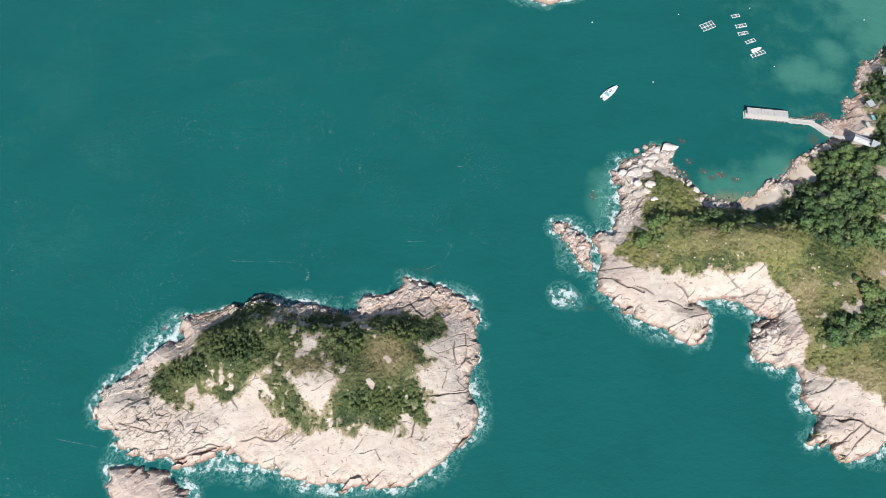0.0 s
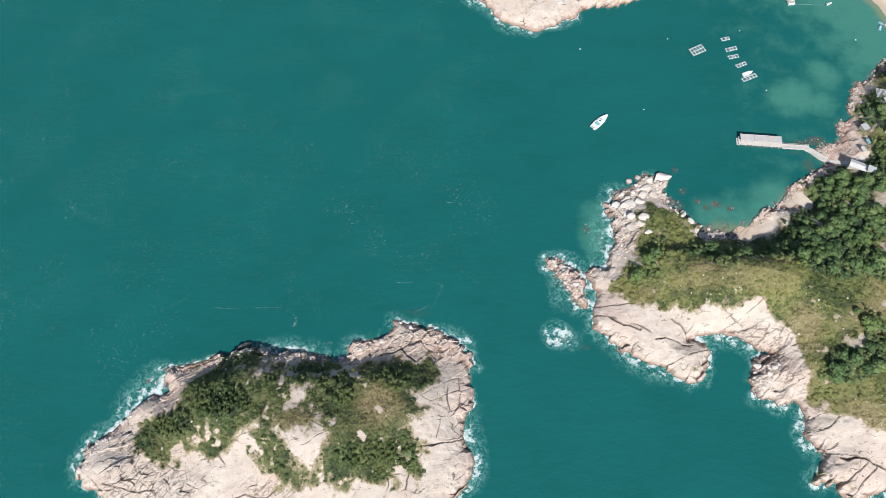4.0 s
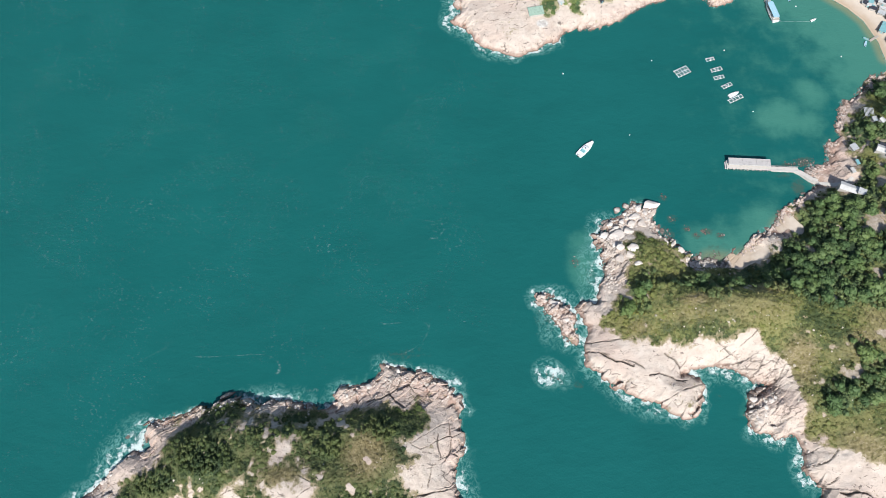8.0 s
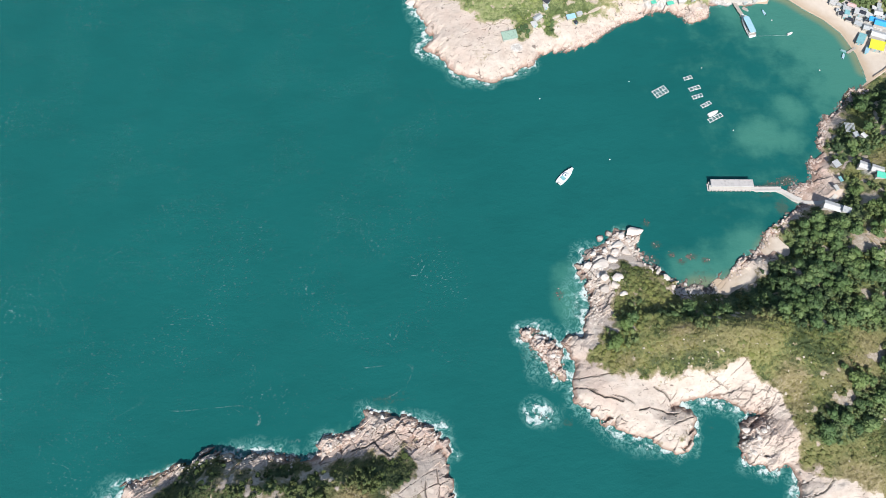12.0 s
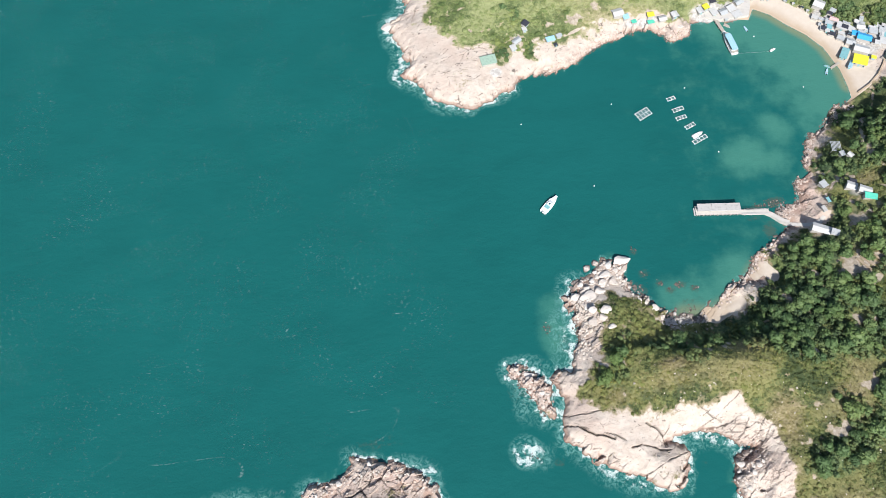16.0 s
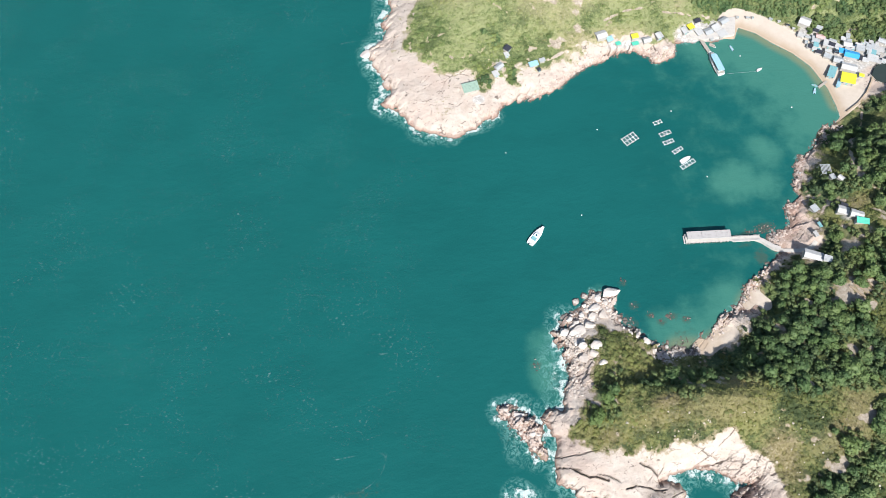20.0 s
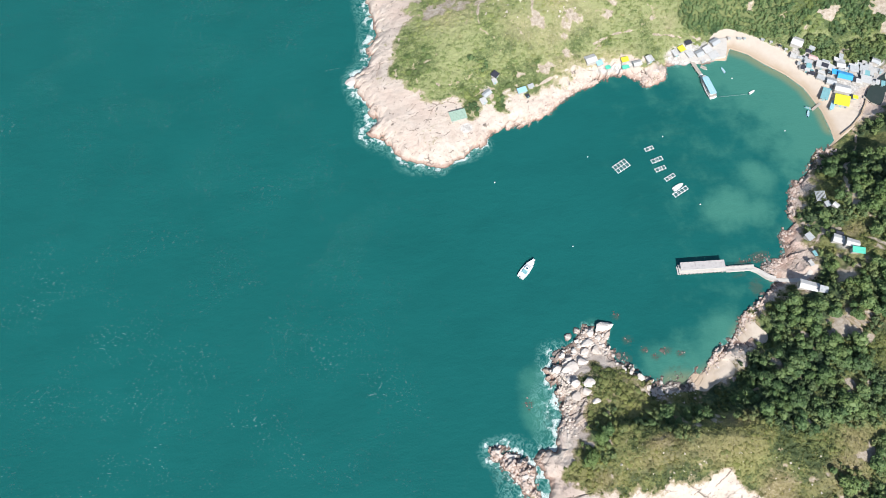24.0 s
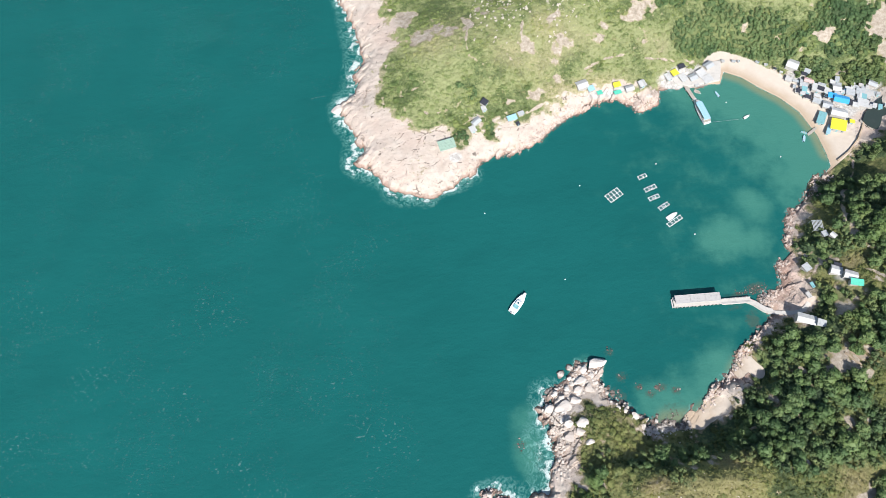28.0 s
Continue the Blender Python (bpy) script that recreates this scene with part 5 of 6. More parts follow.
STONE, WET_STONE = stone_paint("pale_granite_boulder", 0.0, False, (0.52, 0.46, 0.41), (0.67, 0.62, 0.57)), stone_paint("brown_tidal_rock", 1.6)
EARTH_STONE = plain_paint("weathered_grey_stone", (0.53, 0.48, 0.41), 0.9, 0, 0.5, 0.7)
RUBBLE, WET_RUBBLE = stone_paint("pale_broken_granite", 0.3, True, (0.54, 0.46, 0.40), (0.68, 0.62, 0.56)), stone_paint("brown_broken_rock", -0.4, True, (0.45, 0.345, 0.29), (0.62, 0.53, 0.47))
REEF_RUBBLE = stone_paint("dark_wet_reef_stone", -0.9, True, (0.12, 0.105, 0.095), (0.44, 0.39, 0.36))
KINDS = [stone_kind(k, 0.62 + 0.05 * (k % 4)) for k in range(9)]
for k in KINDS:
    k.materials.append(STONE)
WET_KINDS = [stone_kind(20 + k, 0.5) for k in range(5)]
for k in WET_KINDS:
    k.materials.append(WET_STONE)


def boulder(x, y, size, long=1.0, turn=0.0, z=None, wet=False, label="", group="boulders along the shore"):
    """One boulder bedded in the ground; size is its half width in metres."""
    kinds = WET_KINDS if wet else KINDS
    data = kinds[int(abs(x * 7.3 + y * 3.1)) % len(kinds)]
    if z is None:
        z = max(at_height(x, y), -0.3)
    ob = new("boulder", data)
    ob.matrix_basis = pose(x, y, z + 0.22 * size, 0, 0, turn) @ Matrix.Diagonal((size * long, size, size * 0.68, 1))
    kind = "brown wet tidal boulder in shallow water" if wet else "large pale granite boulder on the shore" if size > 2.2 else "pale granite boulder on the rocky shore"
    return tagged(ob, label or kind, "rock", group)


# ---- boulders of the cape's tip, the spit and the cove ----
for row in ((116.3, 197.6, 2.3, 1.2, 10), (121.5, 199.8, 2.4, 1.0, 70), (134.5, 198.6, 3.0, 2.0, 8), (127.5, 197.2, 2.0, 1.3, 30), (124.5, 192.6, 2.6, 1.5, 25), (121.8, 188.2, 2.4, 1.4, 0), (127.2, 188.0, 2.4, 1.1, 0), (117, 190, 1.6, 1.2, 40), (119.5, 194.4, 1.5, 1.2, 20), (113, 186.2, 1.6, 1.3, 10), (130.5, 193.8, 1.6, 1.2, 60), (112.5, 182, 2.8, 2.2, 6), (105.8, 182.4, 2.4, 1.5, 0), (118.8, 183.4, 2.2, 1.6, 0)):
    boulder(*row)
for row in ((144.5, 170.4, 2.2, 1.3, 30), (148.4, 169.0, 2.0, 1.1, 0), (112.0, 173.6, 2.4, 1.3, -20), (118.6, 172.8, 2.7, 1.3, 20), (111.2, 167.8, 2.6, 1.2, -15), (116.4, 168.6, 2.4, 1.3, 0), (119.5, 163.5, 1.9, 1.3, 30), (138, 182.6, 1.4, 1.3, 0), (141, 178.2, 1.6, 1.3, 40), (74, 147.5, 2.0, 1.8, -10), (68.5, 149.4, 1.6, 1.5, 0), (77.5, 146.8, 1.5, 1.2, 0), (33.5, 371.5, 3.0, 2.2, 35)):
    boulder(*row)
for row in ((152, 183.5, 1.5, 1.2, 0), (160.5, 181.4, 1.7, 1.4, 0), (163, 180.4, 1.3, 1.3, 40), (168.7, 178, 1.2, 1.2, 0), (156, 179.3, 1.0, 1.1, 60), (146, 189.9, 1.0, 1.2, 0), (143.2, 204.1, 1.1, 1.4, 0), (88.4, 168.4, 1.2, 1.3, 0), (80, 104.8, 1.0, 1.3, 0), (146, 91.5, 1.1, 1.2, 0), (163.8, 65.2, 1.3, 1.2, 0), (-138.5, 97.9, 1.7, 1.3, 0)):
    boulder(*row, z=-0.6, wet=True, group="tidal rocks in the shallows")
stone_rng = random.Random(31)


def strew(line, count, width, small, large, wet=False):
    """Boulders at random along a line of the plan."""
    steps = [(Vector(a), Vector(b)) for a, b in zip(line, line[1:])]
    total = sum((b - a).length for a, b in steps)
    for _ in range(count):
        far = stone_rng.uniform(0, total)
        for a, b in steps:
            if far <= (b - a).length:
                break
            far -= (b - a).length
        way = (b - a).normalized()
        p = a + way * far + Vector((-way.y, way.x)) * stone_rng.gauss(0, width)
        z = at_height(p.x, p.y)
        if z > -0.9:
            size = small + (large - small) * stone_rng.random() ** 2.2
            boulder(p.x, p.y, size, stone_rng.uniform(1.0, 1.5), stone_rng.uniform(0, 180), max(z, -0.25), wet)


strew([(104, 184), (114, 190), (122, 196), (134, 196)], 34, 3.0, 0.6, 1.9)
strew([(108, 166), (110, 176), (118, 184), (128, 190)], 18, 4.0, 0.5, 1.6)
strew([(128, 192), (137, 184), (143, 176), (149, 168)], 28, 2.0, 0.5, 1.5)
strew([(150, 166), (158, 163), (166, 162)], 22, 2.0, 0.5, 1.3)
strew([(66, 150), (74, 148), (78, 138), (82, 130)], 14, 2.4, 0.6, 1.6)
strew([(182, 170), (196, 178), (204, 186), (214, 194), (226, 202)], 26, 2.2, 0.5, 1.5)
strew([(224, 214), (236, 215), (241, 222), (244, 231), (252, 240), (257, 250)], 26, 2.4, 0.35, 1.1)
strew([(160, 80), (166, 90), (170, 98)], 18, 3.5, 0.6, 1.7)
strew([(-165, 58), (-150, 76), (-136, 90)], 12, 2.0, 0.6, 1.6)
strew([(-60, 108), (-35, 108), (-10, 118), (14, 112)], 16, 3.0, 0.6, 1.8)
strew([(130, 324), (146, 332), (166, 341), (190, 343), (218, 342)], 24, 1.6, 0.4, 1.3)


def rubble(name, label, line, count, width, small, large, material, seed, level=None):
    """Broken stones too many to count, strewn along a shore."""
    r = np.random.RandomState(seed)
    ends = np.array(line, float)
    length = np.hypot(*np.diff(ends, axis=0).T)
    far = r.uniform(0, length.sum(), count)
    base = np.r_[0, np.cumsum(length)]
    k = np.clip(np.searchsorted(base, far) - 1, 0, len(length) - 1)
    f = ((far - base[k]) / length[k])[:, None]
    way = (ends[k + 1] - ends[k]) / length[k][:, None]
    xy = ends[k] * (1 - f) + ends[k + 1] * f + np.stack([-way[:, 1], way[:, 0]], -1) * r.normal(0, width, (count, 1))
    x, y = xy.T
    z = relief(x, y, D_MAIN if x.mean() > 30 else D_ISLAND)[0]
    z = z if level is None else np.full(count, level)
    ok = z > -0.8
    x, y, z, n = x[ok], y[ok], np.maximum(z[ok], -0.15), int(ok.sum())
    size = small + (large - small) * r.uniform(0, 1, n) ** 2.5
    corner = np.array([[a, b, c] for c in (-1, 1) for b in (-1, 1) for a in (-1, 1)], float)
    corner[4:, :2] *= 0.72
    body = corner[None] * size[:, None, None] * r.uniform(0.6, 1.25, (n, 8, 3)) * (1, 1, 0.7)
    a = r.uniform(0, 6.28, n)[:, None]
    turned = np.stack([body[..., 0] * np.cos(a) - body[..., 1] * np.sin(a), body[..., 0] * np.sin(a) + body[..., 1] * np.cos(a), body[..., 2]], -1)
    verts = (turned + np.stack([x, y, z - 0.1 * size], -1)[:, None]).reshape(-1, 3)
    q = np.array([[0, 2, 3, 1], [4, 5, 7, 6], [0, 1, 5, 4], [2, 6, 7, 3], [0, 4, 6, 2], [1, 3, 7, 5]])
    ob = sheet(name, verts, (np.arange(n)[:, None, None] * 8 + q[None]).reshape(-1, 4), material, None, False)
    tagged(ob, label, "stones", kind="stuff")


for k, (x, y, n, spread) in enumerate(((152, 183.5, 16, 1.1), (161.5, 181, 34, 1.7), (169.5, 178.2, 26, 1.4), (156, 179.3, 20, 1.2), (145, 189.9, 16, 1.6), (143.2, 203.8, 16, 1.4), (88.6, 169, 18, 1.8), (164, 168, 30, 2.0), (140, 182, 40, 2.2))):
    rubble("reef_stones", "brown wet stones of a reef awash in the shallows", [(x - spread, y), (x + spread, y + 0.3)], n, spread * 0.7, 0.15, 0.55, REEF_RUBBLE, 80 + k, -0.08)
rubble("stones_on_headland", "pale boulders scattered over the headland scrub", [(120, 412), (150, 400), (178, 402), (200, 420)], 420, 10.0, 0.2, 0.95, EARTH_STONE, 68)
rubble("stones_on_cape", "pale stones scattered over the cape's scrub", [(120, 130), (150, 124), (185, 110), (205, 95), (212, 70)], 130, 11.0, 0.15, 0.7, EARTH_STONE, 69)
rubble("stones_on_island", "pale stones scattered over the island's top", [(-125, 62), (-100, 62), (-75, 60), (-55, 75), (-15, 70), (5, 85)], 70, 6.0, 0.15, 0.6, EARTH_STONE, 70)
rubble("reef_stones", "brown wet stones of a reef awash off the cape", [(65, 111), (72, 108.5)], 14, 1.0, 0.2, 0.6, REEF_RUBBLE, 92, -0.25)
rubble("rubble_at_cove_beach", "pale pink broken stones beside the cove's sand", [(146, 164), (152, 163), (160, 162.5), (170, 161.5)], 420, 1.7, 0.25, 0.95, RUBBLE, 93)
rubble("rubble_on_cape", "pale broken granite stones on the cape's shore", [(102, 150), (104, 166), (108, 178), (114, 188), (124, 196), (136, 190), (144, 176), (152, 166), (164, 163)], 700, 2.6, 0.2, 0.8, RUBBLE, 61)
rubble("rubble_in_cove", "brown broken stones round the cove and pier", [(176, 169), (192, 176), (203, 186), (214, 195), (226, 202), (226, 212), (236, 215), (242, 228), (252, 241), (258, 252), (268, 260), (292, 275)], 1900, 1.9, 0.22, 0.85, WET_RUBBLE, 62)
rubble("rubble_beside_walkway", "dark and pale stones awash beside the pier walkway", [(216, 217.8), (222, 217.8), (228, 218.8), (234, 219)], 260, 1.3, 0.12, 0.5, REEF_RUBBLE, 94, -0.12)
rubble("rubble_at_pier", "dark wet stones in the shallows beside the pier", [(216, 206), (222, 203), (229, 207), (222, 215), (230, 219)], 700, 2.6, 0.2, 0.7, REEF_RUBBLE, 63)
rubble("rubble_on_spit", "brown broken stones on the low spit", [(64, 151), (74, 149), (78, 138), (81, 128)], 500, 3.2, 0.25, 0.95, WET_RUBBLE, 64)
rubble("rubble_on_south_shore", "pale broken stones on the south shore of the cape", [(150, 106), (160, 102), (172, 96), (162, 86), (164, 76), (178, 70), (180, 56)], 380, 2.6, 0.2, 0.7, RUBBLE, 65)
rubble("rubble_on_headland", "pink broken stones along the headland shore", [(104, 318), (130, 324), (146, 332), (166, 341), (190, 344), (203, 335), (218, 342)], 1100, 1.4, 0.2, 0.75, WET_RUBBLE, 66)
rubble("rubble_on_island", "broken stones along the north shore of the island", [(-164, 60), (-150, 77), (-134, 98), (-110, 108), (-78, 111), (-50, 105), (-20, 114), (10, 113), (20, 100)], 900, 2.2, 0.2, 0.65, RUBBLE, 67)


# ---- the ferry pier ----
def pier():
    """A concrete deck on piles with a long grey roof on posts, a railing, steps and fenders."""
    frame_m = pose(182.7, 219.0, -0.85, 0, 0, math.degrees(math.atan2(-3.0, 22.7)))
    t = thing("ferry_pier", "white concrete ferry pier with a long grey flat roof", "pier", frame_m)
    part("deck", box(-0.6, 24.0, -1.3, 4.0, 1.75, 2.35, 0.06), CONCRETE, t)
    part("walkway", box(24.0, 39.2, -1.9, 1.1, 1.75, 2.33, 0.05), CONCRETE, t, "pale concrete walkway to the shore")
    part("landing", box(-1.3, -0.6, -1.2, 3.4, 0.9, 1.5, 0.08), WHITE, t, "white landing step at the pier head")
    for k in range(3):
        panel = part("roof_panel", box(0.05 + k * 7.65, 7.6 + k * 7.65, 0.1, 4.1, 4.35, 4.55, 0.04), ROOF_GREY, t)
        for j in range(9):
            part("roof_rib", box(0.25 + k * 7.65 + j * 0.83, 0.33 + k * 7.65 + j * 0.83, 0.15, 4.05, 4.55, 4.60), ROOF_GREY, panel)
    part("fascia", box(0.0, 22.95, -0.08, 0.1, 4.26, 4.62, 0.02), WHITE, t), part("fascia", box(0.0, 22.95, 4.1, 4.28, 4.26, 4.62, 0.02), WHITE, t)
    part("fascia", box(-0.14, 0.04, -0.08, 4.28, 4.26, 4.62, 0.02), WHITE, t), part("fascia", box(22.96, 23.14, -0.08, 4.28, 4.26, 4.62, 0.02), WHITE, t)
    for k in range(7):
        for y in (0.6, 3.5):
            part("post", box(0.5 + k * 3.6, 0.75 + k * 3.6, y, y + 0.25, 2.35, 4.35, 0.02), WHITE, t)
    for k in range(11):
        for y in (-1.1, 3.5) if k < 7 else (-1.5, 0.6):
            part("pile", rod((0.2 + k * 3.7, y, -6), (0.2 + k * 3.7, y, 1.76), 0.32, 10), CONCRETE, t, "stained concrete pile")
    for k in range(22):
        part("fender", box(0.2 + k * 1.05, 0.42 + k * 1.05, -1.48, -1.3, 0.3, 2.45, 0.03), WHITE if k % 2 else RUBBER, t)
    for y, x0, x1 in ((3.9, 0.0, 23.9), (1.0, 24.2, 39.0), (-1.8, 24.2, 39.0)):
        rail = part("railing", box(x0, x1, y - 0.04, y + 0.04, 3.32, 3.40, 0.01), WHITE, t)
        part("lower_rail", box(x0, x1, y - 0.025, y + 0.025, 2.85, 2.90), WHITE, rail)
        for i in range(int((x1 - x0) / 1.8) + 1):
            part("stanchion", box(x0 + i * 1.8, x0 + i * 1.8 + 0.06, y - 0.03, y + 0.03, 2.33, 3.32), WHITE, rail)
    for k in range(3):
        bench = part("bench", box(2.5 + 7 * k, 5.5 + 7 * k, 2.2, 2.7, 2.72, 2.80, 0.02), DECK_WOOD, t)
        part("bench_leg", box(2.8 + 7 * k, 2.9 + 7 * k, 2.25, 2.65, 2.35, 2.72), CONCRETE, bench), part("bench_leg", box(5.1 + 7 * k, 5.2 + 7 * k, 2.25, 2.65, 2.35, 2.72), CONCRETE, bench)


pier()


def strip(name, label, line, width, material, lift=0.12, thick=0.5, level=None):
    """A paved way along a line of the plan, laid a little over the ground."""
    pts = []
    for (ax, ay), (bx, by) in zip(line, line[1:]):
        n = max(1, int(math.hypot(bx - ax, by - ay) / 1.2))
        pts += [(ax + (bx - ax) * i / n, ay + (by - ay) * i / n) for i in range(n)]
    pts.append(line[-1])
    rings = []
    for i, (x, y) in enumerate(pts):
        (ax, ay), (bx, by) = pts[max(0, i - 1)], pts[min(len(pts) - 1, i + 1)]
        far = math.hypot(bx - ax, by - ay)
        nx, ny = -(by - ay) / far * width / 2, (bx - ax) / far * width / 2
        z = level[0] + (level[1] - level[0]) * i / (len(pts) - 1) if level else max(at_height(x, y), at_height(x + nx, y + ny), at_height(x - nx, y - ny)) + lift
        rings.append([(x + nx, y + ny, z), (x - nx, y - ny, z), (x - nx, y - ny, z - thick), (x + nx, y + ny, z - thick)])
    data = bpy.data.meshes.new(name)
    bm = loft(rings)
    bm.to_mesh(data), bm.free()
    data.materials.append(material)
    return tagged(new(name, data), label, "path", kind="structure")


strip("pavement_pier_ramp", "pale concrete ramp from the pier to the shore", [(219.6, 213.6), (222.5, 211.6), (226.6, 207.0), (229.5, 205.2)], 2.3, CONCRETE, thick=2.6, level=(1.47, 2.6))
strip("pavement_shore_path", "pale concrete path from the ramp to the houses", [(229.0, 205.4), (233.3, 203.9), (238, 202.4), (242.5, 201.6)], 2.0, CONCRETE, 0.25, 2.4)
strip("pavement_pier_stair", "pale concrete path climbing to the houses", [(242.0, 201.6), (245.6, 203.0), (248.5, 205.2)], 2.2, CONCRETE, thick=2.0)


# ---- boats, rafts and buoys ----
def hull_rings(length, beam, freeboard, draft, blunt=0.0):
    rings = []
    for i in range(13):
        s = i / 12
        w = beam / 2 * (0.86 + 0.14 * math.sin(math.pi * min(1, s * 1.6))) * (1 if s < 0.55 else max(blunt, 1 - ((s - 0.55) / 0.45) ** 2.1) * 1.0 + 0.015)
        top = freeboard * (1 + 0.35 * s * s)
        x = length * (s - 0.5)
        rings.append([(x, w, top), (x, w * 0.97, top * 0.5), (x, w * 0.72, -draft * 0.5), (x, 0, -draft * (1 - 0.5 * s)), (x, -w * 0.72, -draft * 0.5), (x, -w * 0.97, top * 0.5), (x, -w, top)])
    return rings


def deck_plate(length, beam, z, inset, s0, s1, thick=0.06, blunt=0.0):
    """A deck that follows the hull's plan between two stations."""
    rings = []
    for i in range(9):
        s = s0 + (s1 - s0) * i / 8
        w = max(0.03, beam / 2 * (0.86 + 0.14 * math.sin(math.pi * min(1, s * 1.6))) * (1 if s < 0.55 else max(blunt, 1 - ((s - 0.55) / 0.45) ** 2.1)) - inset)
        zz = z * (1 + 0.35 * s * s)
        x = length * (s - 0.5)
        rings.append([(x, w, zz), (x, -w, zz), (x, -w, zz - thick), (x, w, zz - thick)])
    return loft(rings)


def motor_boat(x, y, turn):
    """A white cabin cruiser with a forward deck, a windscreen, a low cabin and an open cockpit aft."""
    t = thing("motor_boat", "white motor boat with grey-blue cockpit anchored in the bay", "boat", pose(x, y, 0, 0, 0, turn))
    length, beam = 12.6, 4.5
    part("hull", loft(hull_rings(length, beam, 1.2, 0.7, 0.3)), GELCOAT, t)
    part("foredeck", deck_plate(length, beam, 1.24, 0.12, 0.50, 0.985, 0.06, 0.3), GELCOAT, t)
    part("side_deck", box(-6.0, 0.3, 1.45, 1.95, 1.18, 1.27, 0.02), GELCOAT, t), part("side_deck", box(-6.0, 0.3, -1.95, -1.45, 1.18, 1.27, 0.02), GELCOAT, t)
    part("cockpit_floor", box(-6.0, -1.2, -1.45, 1.45, 0.75, 0.82), DECK_WOOD, t)
    cabin = part("cabin", loft([[(-1.4, -1.4, 1.22), (-1.4, 1.4, 1.22), (-1.4, 1.25, 2.25), (-1.4, -1.25, 2.25)], [(1.2, -1.35, 1.22), (1.2, 1.35, 1.22), (0.6, 1.1, 2.2), (0.6, -1.1, 2.2)], [(2.6, -1.0, 1.28), (2.6, 1.0, 1.28), (2.0, 0.8, 1.5), (2.0, -0.8, 1.5)]]), GELCOAT, t)
    part("windscreen", loft([[(1.28, -1.2, 1.36), (1.28, 1.2, 1.36), (0.72, 1.02, 2.17), (0.72, -1.02, 2.17)], [(1.36, -1.2, 1.36), (1.36, 1.2, 1.36), (0.80, 1.02, 2.17), (0.80, -1.02, 2.17)]]), GLASS, cabin)
    part("roof_hatch", box(-0.9, 0.0, -0.5, 0.5, 2.25, 2.30, 0.02), GLASS, cabin)
    part("cockpit_cover", box(-3.6, -1.45, -1.35, 1.35, 1.6, 1.68, 0.03), TEAL, t, "grey-blue cockpit cover")
    for s in (-1, 1):
        part("cover_post", rod((-3.5, s * 1.25, 0.8), (-3.5, s * 1.25, 1.6), 0.04), TIN, t)
        part("bow_rail", rod((1.0, s * 1.75, 1.95), (6.0, s * 0.45, 2.3), 0.035), TIN, t)
        for k in range(4):
            f = k / 3
            part("rail_post", rod((1.0 + 5 * f, s * (1.75 - 1.3 * f), 1.3), (1.0 + 5 * f, s * (1.75 - 1.3 * f), 1.95 + 0.35 * f), 0.03), TIN, t)
    part("transom_seat", box(-6.2, -5.5, -1.4, 1.4, 0.82, 1.25, 0.06), WHITE, t)
    engine = part("outboard_engine", box(-6.95, -6.2, -0.35, 0.35, 0.4, 1.5, 0.1), RUBBER, t)
    part("cowl", box(-7.0, -6.35, -0.38, 0.38, 1.5, 1.75, 0.08), WHITE, engine)
    return t


def ferry():
    """A small wooden ferry with a long pale blue roof over open sides."""
    ax, ay, bx, by = 236.9, 334.6, 238.2, 318.4
    t = thing("ferry", "white ferry boat with a long pale blue roof beside the jetty", "boat", pose((ax + bx) / 2, (ay + by) / 2, 0, 0, 0, math.degrees(math.atan2(ay - by, ax - bx))))
    length, beam = 17.0, 5.0
    part("hull", loft(hull_rings(length, beam, 1.3, 0.8, 0.3)), GELCOAT, t)
    part("deck", deck_plate(length, beam, 1.3, 0.15, 0.02, 0.97), DECK_WOOD, t)
    roof = part("roof", loft([[(x, -w, 3.5), (x, -w * 0.5, 3.75), (x, w * 0.5, 3.75), (x, w, 3.5), (x, w, 3.38), (x, -w, 3.38)] for x, w in ((-7.3, 1.7), (-7.0, 1.95), (4.2, 1.95), (5.0, 1.6))]), PALE_BLUE, t, "pale blue painted roof")
    for k in range(8):
        part("roof_seam", box(-6.8 + k * 1.45, -6.74 + k * 1.45, -0.95, 0.95, 3.75, 3.79), WHITE, roof)
    for k in range(8):
        for s in (-1, 1):
            part("roof_post", box(-6.7 + k * 1.5, -6.58 + k * 1.5, s * 1.75 - 0.06, s * 1.75 + 0.06, 1.4, 3.4), WHITE, t)
    for s in (-1, 1):
        part("side_band", box(-7.6, 4.0, s * 2.12 - 0.05, s * 2.12 + 0.05, 1.35, 2.1, 0.02), WHITE, t)
        for k in range(5):
            tyre = bmesh.new()
            bmesh.ops.create_cone(tyre, cap_ends=True, segments=12, radius1=0.4, radius2=0.4, depth=0.22, matrix=Matrix.Translation((-6 + k * 2.4, s * 2.5, 0.75)) @ Matrix.Rotation(radians(90), 4, "X"))
            part("tyre_fender", tyre, RUBBER, t)
    part("wheelhouse", box(5.0, 6.4, -1.0, 1.0, 1.6, 3.2, 0.08), WHITE, t), part("wheelhouse_window", box(6.4, 6.44, -0.8, 0.8, 2.2, 2.9), GLASS, t)
    part("bow_bollard", rod((7.3, 0, 1.6), (7.3, 0, 2.2), 0.12), RUBBER, t)


motor_boat(105.3, 237.1, math.degrees(math.atan2(8.2, 9.6)))
ferry()


